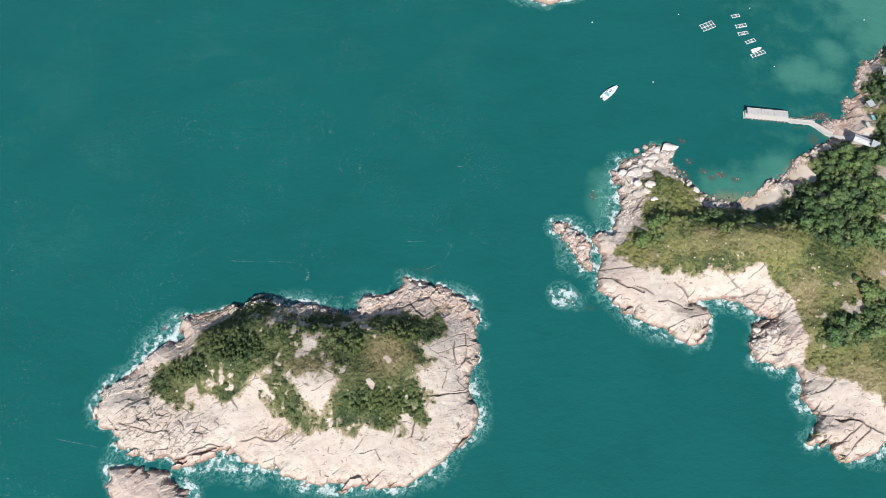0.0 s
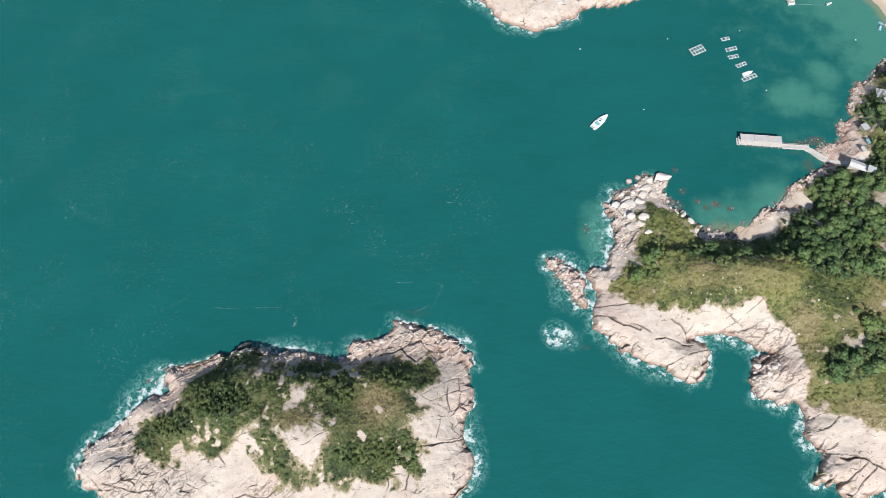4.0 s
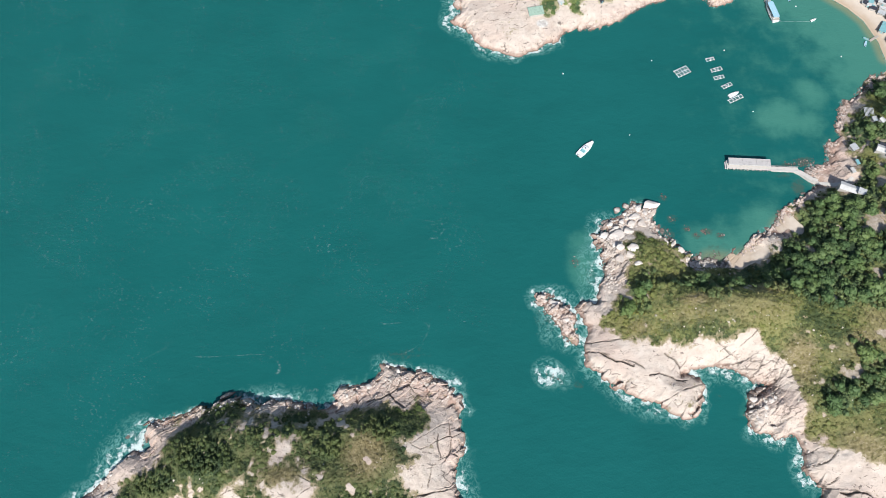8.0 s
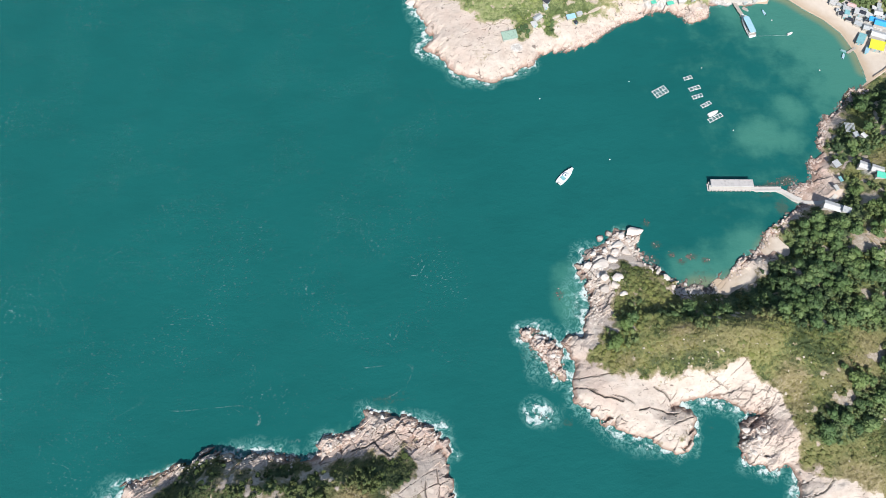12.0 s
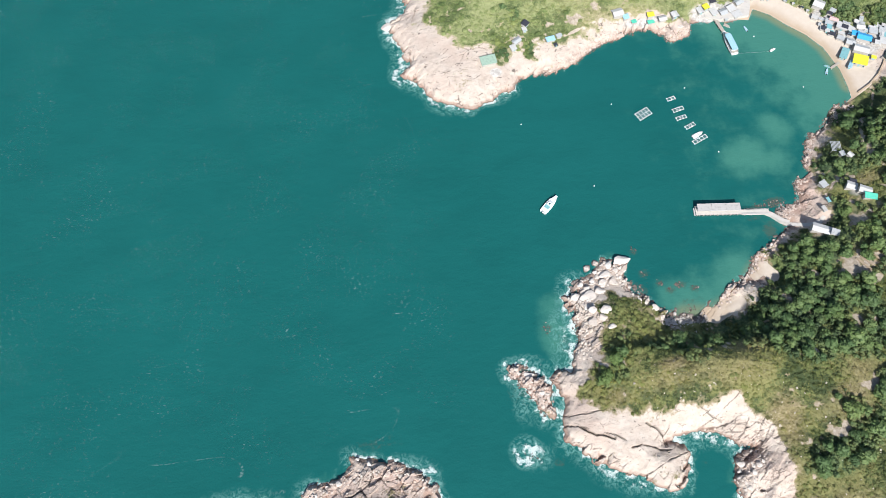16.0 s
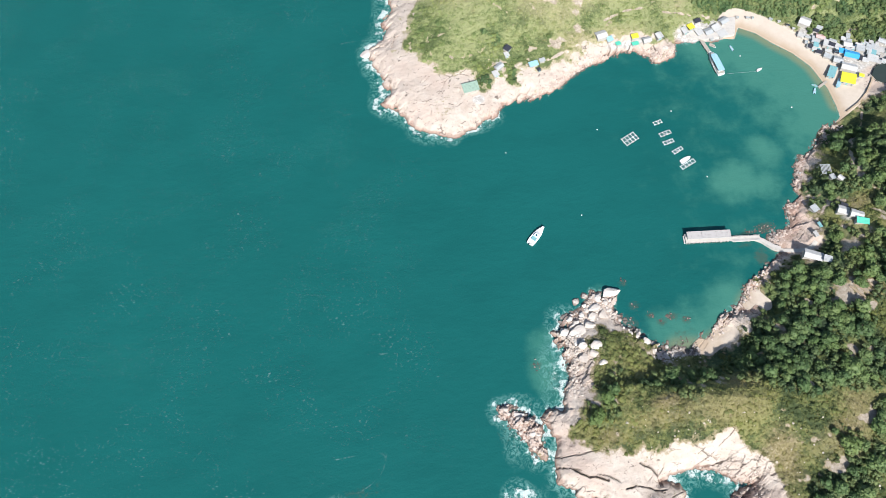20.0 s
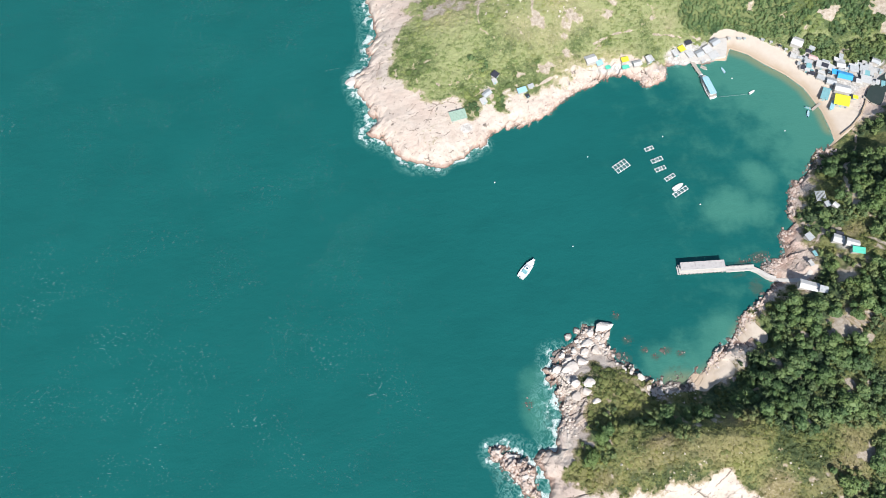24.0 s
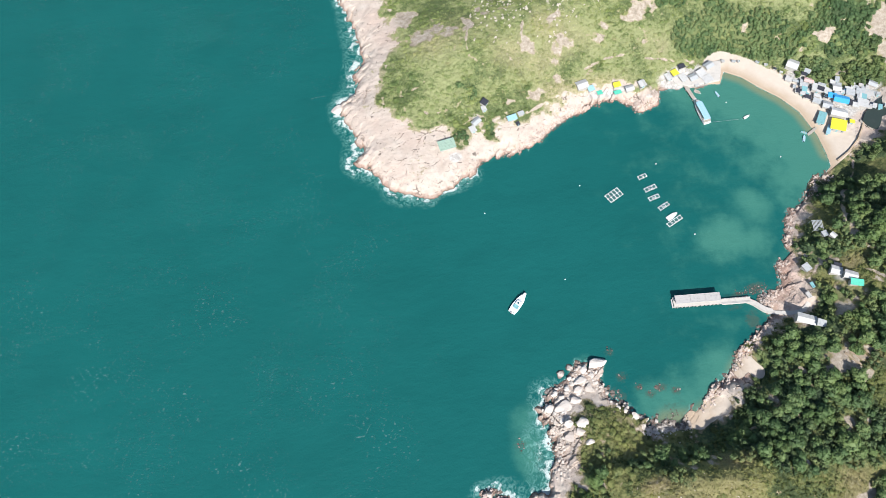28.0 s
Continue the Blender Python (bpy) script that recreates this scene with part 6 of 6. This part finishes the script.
def small_boat(x, y, turn, length, beam, colour, label, group="small open boats"):
    """An open boat with a floor, thwarts, a gunwale strip and an outboard."""
    t = thing("rowing_boat", label, "boat", pose(x, y, 0, 0, 0, turn), group)
    part("hull", loft(hull_rings(length, beam, 0.55, 0.25, 0.1)), colour, t)
    part("floor", deck_plate(length, beam, 0.40, 0.22, 0.06, 0.9), WHITE, t)
    for k in (-0.25, 0.05, 0.3):
        part("thwart", box(length * k - 0.14, length * k + 0.14, -beam * 0.42, beam * 0.42, 0.58, 0.64), DECK_WOOD, t)
    part("outboard", box(-length / 2 - 0.4, -length / 2 + 0.05, -0.16, 0.16, 0.1, 0.9, 0.04), RUBBER, t)
    return t


small_boat(262.2, 317.6, 20, 4.0, 1.5, GELCOAT, "white open boat moored by a line near the beach")
small_boat(251.3, 335.8, 103, 4.0, 1.4, PALE_BLUE, "pale green-blue open boat moored off the beach")
small_boat(288.6, 297.2, 62, 4.2, 1.5, PALE_BLUE, "pale blue open boat at the beach float")
small_boat(290.0, 300.8, 150, 3.6, 1.4, TEAL, "grey-green open boat tied to the beach float")
small_boat(198.8, 267.0, 22.5, 7.0, 2.7, GELCOAT, "white work boat lying against a fish raft")


def raft(x, y, turn, cols, rows, cell_x, cell_y, label):
    """A fish raft: float-borne planks round square net cells, with a small hut or boxes on some."""
    t = thing("fish_raft", label, "raft", pose(x, y, 0, 0, 0, turn), "fish rafts in the bay")
    w, l = cols * cell_x, rows * cell_y
    for i in range(cols + 1):
        px = -w / 2 + i * cell_x
        part("plank", box(px - 0.15, px + 0.15, -l / 2 - 0.2, l / 2 + 0.2, 0.32, 0.44, 0.02), FLOAT, t)
    for j in range(rows + 1):
        py = -l / 2 + j * cell_y
        part("cross_plank", box(-w / 2 - 0.2, w / 2 + 0.2, py - 0.14, py + 0.14, 0.27, 0.38, 0.02), FLOAT, t)
    for i in range(cols + 1):
        for j in range(rows + 1):
            bm = rod((-w / 2 + i * cell_x - 0.3, -l / 2 + j * cell_y, 0.05), (-w / 2 + i * cell_x + 0.3, -l / 2 + j * cell_y, 0.05), 0.22, 9)
            part("float", bm, FLOAT if (i + j) % 3 else PALE_BLUE, t)
    for i in range(cols):
        for j in range(rows):
            px, py = -w / 2 + (i + 0.5) * cell_x, -l / 2 + (j + 0.5) * cell_y
            part("net", box(px - cell_x * 0.42, px + cell_x * 0.42, py - cell_y * 0.42, py + cell_y * 0.42, 0.10, 0.13), NET, t)
    part("box", box(-w / 2 + cell_x * 0.9, -w / 2 + cell_x * 0.9 + 0.9, -0.3, 0.3, 0.44, 0.85, 0.04), TIN, t)
    part("tarpaulin", box(-0.2, 0.6, -l / 2 + 0.2, -l / 2 + 0.7, 0.44, 0.60, 0.05), WHITE, t)
    return t


raft(172.1, 285.8, 23.5, 4, 2, 2.15, 2.5, "white fish raft of eight net cells")
raft(190.9, 293.4, 12.0, 2, 1, 2.4, 1.9, "small white fish raft with two net cells")
raft(192.9, 285.6, 12.0, 3, 1, 2.2, 2.2, "white fish raft with three net cells in a row")
raft(193.0, 279.8, 11.0, 3, 1, 2.0, 2.0, "white fish raft with three narrow net cells")
raft(196.4, 273.6, 21.0, 3, 1, 2.05, 2.0, "white fish raft with three net cells and boxes")
raft(199.2, 264.0, 21.5, 4, 1, 2.3, 2.2, "white fish raft of four net cells beside a boat")


def buoy(x, y):
    bm = bmesh.new()
    bmesh.ops.create_uvsphere(bm, u_segments=12, v_segments=8, radius=0.4)
    for v in bm.verts:
        v.co.z = max(v.co.z, -0.35) * 0.9
    t = thing("buoy", "round white mooring buoy floating on the bay", "buoy", pose(x, y, 0.1), "white mooring buoys")
    part("ball", bm, FLOAT, t), part("ring", rod((0, 0, 0.3), (0, 0, 0.6), 0.07), TIN, t)


for x, y in ((201.1, 299.5), (207.2, 254.5), (132.3, 244.6), (155.5, 295.4), (100.6, 290.2), (254.6, 329.5), (271.0, 289.0), (242.0, 338.5)):
    buoy(x, y)


def rope(ax, ay, bx, by, z):
    bm = rod((ax, ay, z), (bx, by, 0.12), 0.05, 6)
    data = bpy.data.meshes.new("mooring_rope")
    bm.to_mesh(data), bm.free()
    data.materials.append(ROPE)
    tagged(new("mooring_rope", data), "pale mooring line from the ferry to an open boat", "rope")


rope(238.4, 318.6, 260.0, 316.9, 0.4)


def jetty(ax, ay, bx, by, width, z, label):
    t = thing("jetty", label, "jetty", pose(ax, ay, 0, 0, 0, math.degrees(math.atan2(by - ay, bx - ax))))
    length = math.hypot(bx - ax, by - ay)
    n = int(length / 0.6)
    for k in range(n):
        part("plank", box(k * length / n + 0.02, (k + 1) * length / n - 0.02, -width / 2, width / 2, z - 0.1, z), DECK_WOOD, t)
    for s in (-1, 1):
        part("beam", box(0, length, s * width * 0.42 - 0.08, s * width * 0.42 + 0.08, z - 0.32, z - 0.1), CONCRETE, t)
        for k in range(4):
            x = 0.3 + k * (length - 0.6) / 3
            part("pile", rod((x, s * width * 0.42, -4), (x, s * width * 0.42, z - 0.1), 0.16), CONCRETE, t)


jetty(234.2, 346.6, 236.6, 334.6, 2.2, 1.5, "narrow pale concrete jetty where the ferry ties up")
jetty(298.4, 302.2, 291.6, 298.9, 1.5, 0.6, "pale green floating jetty on the beach")
jetty(239.2, 341.2, 241.8, 339.0, 2.0, 0.45, "small grey floating landing beside the jetty")

# ---- the village on the beach ----
VILLAGE = "village houses along the beach"
shack(308.6, 299.6, 8.2, 7.6, -32, 3.6, "slope", YELLOW, "open stall with a bright yellow tarpaulin roof", None, VILLAGE)
shack(316.4, 299.6, 3.0, 2.4, -25, 3.2, "flat", YELLOW, "small awning of yellow tarpaulin beside the stall", None, VILLAGE)
shack(302.2, 306.6, 4.2, 8.6, -38, 3.0, "slope", TEAL, "beach restaurant with a grey-teal sheet roof", None, VILLAGE)
shack(303.2, 298.6, 2.2, 6.6, -38, 2.8, "slope", PALE_BLUE, "narrow shelter with a pale blue sheet roof", None, VILLAGE)
shack(316.6, 314.6, 5.2, 8.6, 62, 3.4, "gable", BLUE, "house with a bright blue sheet roof", None, VILLAGE)
shack(312.8, 318.2, 3.4, 4.6, 62, 3.2, "slope", BLUE, "lean-to with a bright blue sheet roof", None, VILLAGE)
shack(321.8, 310.6, 3.8, 4.6, 66, 3.2, "flat", DARK, "hut with a dark purple-grey roof", None, VILLAGE)
shack(311.8, 306.8, 5.2, 9.0, 62, 3.8, "gable", WHITE, "white house with a pale sheet roof", None, VILLAGE)
shack(297.6, 325.8, 2.9, 4.6, 58, 3.0, "slope", DARK, "hut with a dark panel roof", None, VILLAGE)
shack(300.0, 321.6, 2.6, 4.2, 58, 3.0, "slope", DARK, "hut with a dark grey panel roof", None, VILLAGE)
shack(299.2, 343.4, 6.4, 6.8, 52, 4.0, "gable", WHITE, "white house at the edge of the wood", None, VILLAGE)
for x, y, w, l, turn, tall, kind, roof, label in (
    (304.4, 331.2, 3.2, 5.4, 60, 3.2, "gable", PINK, "house with a faded pink sheet roof"),
    (307.2, 325.4, 5.4, 6.2, 58, 3.6, "flat", WHITE, "white flat-roofed house behind the sand"),
    (300.8, 329.2, 3.4, 4.4, 55, 3.0, "slope", TIN, "hut with a weathered tin roof"),
    (304.0, 317.6, 3.2, 4.6, 50, 2.8, "slope", TIN, "shelter with a tin roof near the sand"),
    (308.4, 313.4, 4.6, 5.6, 60, 3.2, "gable", TIN, "house with a weathered tin roof"),
    (311.4, 322.2, 4.4, 5.0, 40, 3.2, "flat", WHITE, "white house behind the beach"),
    (317.4, 322.4, 4.4, 5.2, 70, 3.4, "gable", WHITE, "small white house with a low gable"),
    (323.4, 317.6, 4.0, 5.2, 64, 3.2, "slope", TIN, "shed with a pale tin roof"),
    (327.4, 309.4, 5.6, 6.4, 62, 3.6, "flat", WHITE, "white flat-roofed house beside the stream"),
    (329.4, 317.0, 4.2, 5.0, 62, 3.2, "slope", TIN, "tin-roofed shed under the trees"),
    (334.2, 314.6, 3.6, 5.6, 60, 3.0, "flat", PLASTER, "pale yard shed by the stream"),
    (338.6, 320.4, 3.8, 5.0, 50, 3.0, "gable", TIN, "tin-roofed house at the end of the village"),
    (294.2, 335.2, 3.2, 4.0, 50, 2.8, "slope", PLASTER, "small pale hut on the sand"),
    (306.0, 337.2, 2.8, 3.6, 50, 2.8, "slope", TIN, "tin hut at the foot of the wood"),
):
    shack(x, y, w, l, turn, tall, kind, roof, label, None, VILLAGE)
clutter = random.Random(77)
for k in range(62):
    f = clutter.random()
    x, y = 295 + 42 * f + clutter.uniform(-4, 4), 335 - 22 * f + clutter.uniform(-10, 5)
    roof = clutter.choice((WHITE, TIN, TIN, PLASTER, WHITE, PLASTER, TIN, PALE_BLUE, TEAL, PLASTER, WHITE, DARK))
    words = {WHITE: "white", TIN: "tin", PLASTER: "pale", PALE_BLUE: "pale blue", TEAL: "teal", DARK: "black"}[roof]
    shack(x, y, clutter.uniform(1.3, 3.2), clutter.uniform(1.6, 4.4), clutter.choice((58, 62, -30, 52)), clutter.uniform(2.2, 3.6), clutter.choice(("slope", "flat")), roof, "small shelter with a %s roof in the village" % words, None, "small shelters in the village", "shelter")
for x, y, roof, words in ((262, 356, PLASTER, "pale"), (268, 354.5, TIN, "tin"), (271, 353.8, WHITE, "white"), (281, 350.5, TIN, "tin"), (285, 347.5, PLASTER, "pale"), (289, 343.5, DARK, "black"), (291.5, 340.5, WHITE, "white")):
    shack(x, y, clutter.uniform(1.2, 2.0), clutter.uniform(1.4, 2.6), clutter.uniform(40, 80), clutter.uniform(2.2, 3.0), "flat", roof, "small shelter with a %s roof at the top of the beach" % words, None, "small shelters on the beach", "shelter")


def quay():
    """The concrete apron under the houses by the jetty, with a wall down into the water."""
    ring = [(227, 353.5), (229, 347.5), (235.5, 344.2), (255.8, 344.2), (258.6, 350.5), (261.0, 357.0), (250, 357.5), (238, 357.2)]
    bm = loft([[(x, y, z) for x, y in ring] for z in (-2.5, 1.9, 2.05)])
    data = bpy.data.meshes.new("pavement_quay")
    bm.to_mesh(data), bm.free()
    data.materials.append(CONCRETE)
    tagged(new("pavement_quay", data), "pale concrete quay apron under the houses by the jetty", "quay", kind="structure")


quay()
QUAY = "houses on the stone quay"
for x, y, w, l, turn, tall, kind, roof, label in (
    (229.4, 352.4, 3.8, 4.0, 15, 3.2, "slope", YELLOW, "hut with a yellow tarpaulin roof"),
    (234.2, 355.0, 2.8, 4.2, 100, 3.4, "slope", DARK, "hut with a black sheet roof"),
    (225.6, 351.0, 3.8, 4.8, 12, 3.2, "gable", WHITE, "white house on the quay"),
    (234.4, 349.6, 4.4, 5.4, 15, 3.2, "flat", WHITE, "white flat-roofed house over the water"),
    (240.2, 348.6, 4.6, 5.2, 105, 3.4, "gable", TIN, "house with a pale tin roof"),
    (245.8, 350.4, 4.6, 5.4, 110, 3.4, "slope", WHITE, "white house with a sloping sheet roof"),
    (251.8, 354.2, 4.2, 5.8, 112, 3.6, "gable", TIN, "long tin-roofed house by the beach"),
    (248.6, 346.2, 5.0, 6.2, 106, 3.2, "flat", WHITE, "white terrace house at the quay corner"),
    (241.0, 344.8, 3.0, 4.0, 15, 2.8, "flat", PLASTER, "low pale store on the quay edge"),
):
    shack(x, y, w, l, turn, tall, kind, roof, label, None, QUAY)
ROW = "huts along the headland shore"
for x, y, w, l, turn, tall, kind, roof, label in (
    (172.4, 353.0, 5.4, 6.8, 100, 3.4, "gable", WHITE, "white house on the shore path"),
    (177.6, 350.8, 3.4, 4.0, 100, 3.0, "slope", PALE_BLUE, "small hut with a pale blue roof"),
    (182.6, 348.4, 2.6, 3.2, 96, 2.8, "flat", GREEN, "small hut with a mint green roof"),
    (193.0, 350.2, 3.2, 4.4, 94, 3.2, "slope", YELLOW, "stall with a yellow-green tarpaulin roof"),
    (193.0, 346.8, 2.6, 4.4, 94, 2.8, "flat", GREEN, "lean-to with a mint green roof"),
    (199.6, 346.6, 3.6, 5.2, 96, 3.0, "gable", WHITE, "white hut above the rocks"),
    (207.2, 347.4, 4.2, 4.4, 10, 3.6, "gable", WHITE, "white house above the small point"),
):
    shack(x, y, w, l, turn, tall, kind, roof, label, None, ROW)
shack(88.6, 331.0, 6.0, 9.4, 96, 2.8, "slope", plain_paint("faded_green_sheet", (0.30, 0.42, 0.34), 0.7, 0, 0.5, 0.9), "hut with a faded green corrugated roof on the bare rock")
shack(114.4, 351.0, 3.8, 4.0, 40, 3.0, "slope", DARK, "small hut with a black roof on the headland")
shack(113.4, 347.8, 2.8, 3.6, 10, 2.6, "flat", WHITE, "small white store beside the black-roofed hut")
shack(107.6, 341.4, 3.4, 5.6, 120, 3.0, "gable", TIN, "tin-roofed hut on the headland slope")
shack(104.8, 337.6, 3.6, 4.2, 15, 2.8, "flat", WHITE, "white store with a flat roof on the slope")
shack(127.8, 339.8, 3.4, 5.6, 98, 2.8, "slope", PALE_BLUE, "hut with a pale blue sheet roof above the shore")
shack(130.4, 336.4, 2.4, 2.6, 15, 2.4, "flat", DARK, "small dark-roofed store above the shore")
shack(133.4, 341.6, 2.6, 3.6, 100, 2.6, "slope", TIN, "small tin-roofed hut above the shore")
shack(240.6, 196.6, 5.0, 9.6, 62, 4.0, "gable", WHITE, "large white house with a white roof at the pier")
shack(245.6, 192.8, 3.6, 4.2, 60, 3.0, "slope", TIN, "grey tin annex behind the white house")
shack(253.4, 222.6, 3.6, 4.2, 20, 3.0, "slope", TIN, "tin-roofed shack among the trees above the rocks")
shack(248.6, 208.6, 2.2, 3.4, 15, 2.8, "flat", PLASTER, "pale flat-roofed store above the rocks")
shack(252.2, 213.0, 1.8, 3.2, 10, 2.6, "flat", TEAL, "small teal-roofed store above the rocks")
shack(262.6, 216.2, 4.6, 5.6, 60, 3.4, "gable", WHITE, "white house in a clearing of the wood")
shack(266.8, 211.8, 4.4, 6.6, 60, 3.4, "gable", WHITE, "white house with a pale roof in the clearing")
shack(267.4, 207.4, 3.4, 6.4, 68, 3.0, "slope", GREEN, "lean-to with a mint green sheet roof")
shack(264.4, 218.8, 2.4, 3.8, 60, 3.2, "flat", DARK, "dark-roofed store beside the white house")
shack(266.8, 236.6, 3.0, 3.2, 10, 2.8, "flat", TIN, "tin store below the glasshouse")
shack(269.4, 234.4, 2.8, 3.2, 30, 2.8, "gable", WHITE, "small white hut among the trees")
shack(293.6, 222.4, 3.4, 6.0, 30, 3.0, "gable", plain_paint("buff_roof_sheet", (0.50, 0.42, 0.30), 0.8, 0, 0.3), "buff-roofed hut in the wood")


def glasshouse(x, y):
    t = thing("greenhouse", "grey slatted greenhouse frame among the trees", "greenhouse", pose(x, y, at_height(x, y), 0, 0, -10))
    for k in range(8):
        part("roof_slat", box(-2.6 + k * 0.7, -2.2 + k * 0.7, -3.0, 3.0, 2.9, 3.0), TIN, t)
    for s in (-1, 1):
        part("beam", box(-2.7, 2.9, s * 2.8 - 0.08, s * 2.8 + 0.08, 2.74, 2.9), TIN, t)
        for k in (-2.6, 0.1, 2.7):
            part("post", box(k - 0.06, k + 0.06, s * 2.8 - 0.06, s * 2.8 + 0.06, -0.8, 2.74), TIN, t)


glasshouse(266.2, 242.2)

# ---- terraced plot, stream and walls ----
for k in range(4):
    u = k * 2.1
    strip("path_terrace_%d" % (k + 1), "bare earth terrace strip on the cleared plot", [(248.6 + u, 176.6 + 0.5 * u), (252.6 + u * 0.95, 169.2 + 0.55 * u)], 0.75, EARTH, 0.45, 0.9)


def stream():
    bm = bmesh.new()
    ring = [(322.5, 299.0), (326.0, 303.2), (331.5, 306.8), (340, 311.5), (352, 318), (356, 306), (346, 296), (336, 291.5), (327.5, 292.0), (323.8, 295.0)]
    top = [bm.verts.new((x, y, 0.0)) for x, y in ring]
    bm.faces.new(top)
    made = bmesh.ops.extrude_face_region(bm, geom=list(bm.faces))
    for v in made["geom"]:
        if isinstance(v, bmesh.types.BMVert):
            v.co.z -= 1.5
    bmesh.ops.recalc_face_normals(bm, faces=bm.faces)
    data = bpy.data.meshes.new("water_stream")
    bm.to_mesh(data), bm.free()
    data.materials.append(POND)
    ob = new("water_stream", data)
    level = sum(at_height(x, y) for x, y in ring[:3] + ring[7:]) / 6 + 0.25
    ob.location = (0, 0, level)
    tagged(ob, "dark still stream behind the beach", "water", kind="structure")


stream()
strip("pavement_seawall", "dark stone wall between beach and stream", [(300.5, 279.5), (308, 283), (315, 288.2), (320.5, 294.5), (323, 298)], 0.8, EARTH, 0.9, 2.0)
jetty(321.6, 299.4, 326.4, 292.6, 1.4, at_height(322, 299) + 0.8, "narrow footbridge over the stream behind the beach")


# ---- the plants, set round the houses and stones ----
standing = plant_trees(285)
scrub("scrub_on_island", "dense green and brown scrub on the island", (-150, 20, 35, 110), D_ISLAND, 1.35, 21, ISLAND_SCRUB)
scrub("scrub_on_cape", "olive and straw-coloured scrub on the cape", (92, 300, 25, 262), D_MAIN, 1.5, 22)
scrub("scrub_on_headland", "yellow-green low scrub on the headland", (52, 400, 322, 472), D_MAIN, 1.7, 23, GRASSY)
tufts("tussocks_on_island", "brown and green tussocks between the island's bushes", (-150, 20, 35, 110), D_ISLAND, 0.75, 31, ISLAND_SCRUB)
tufts("tussocks_on_cape", "olive and straw tussocks over the cape", (92, 300, 25, 262), D_MAIN, 0.8, 32)
tufts("tussocks_on_headland", "yellow-green tussocks over the headland", (52, 400, 322, 472), D_MAIN, 0.85, 33, PALE_TUSSOCK)
woods("thicket_on_island", "dark green thicket on the island ridge", (-150, 20, 35, 110), D_ISLAND, 1.55, 24, [], DARK_LEAF, 0.9, 0.72)
woods("woodland_on_cape", "dense dark green woodland on the slopes", (100, 345, 60, 295), D_MAIN, 2.1, 25, standing, WOOD_LEAF, 0.85, 0.82)
woods("woodland_on_headland", "dense green woodland behind the beach", (70, 420, 322, 472), D_MAIN, 1.7, 26, [], LIGHT_WOOD, 0.42, 0.9)
woods("grove_behind_village", "dark green grove behind the village", (294, 352, 318, 346), D_MAIN, 2.4, 27)
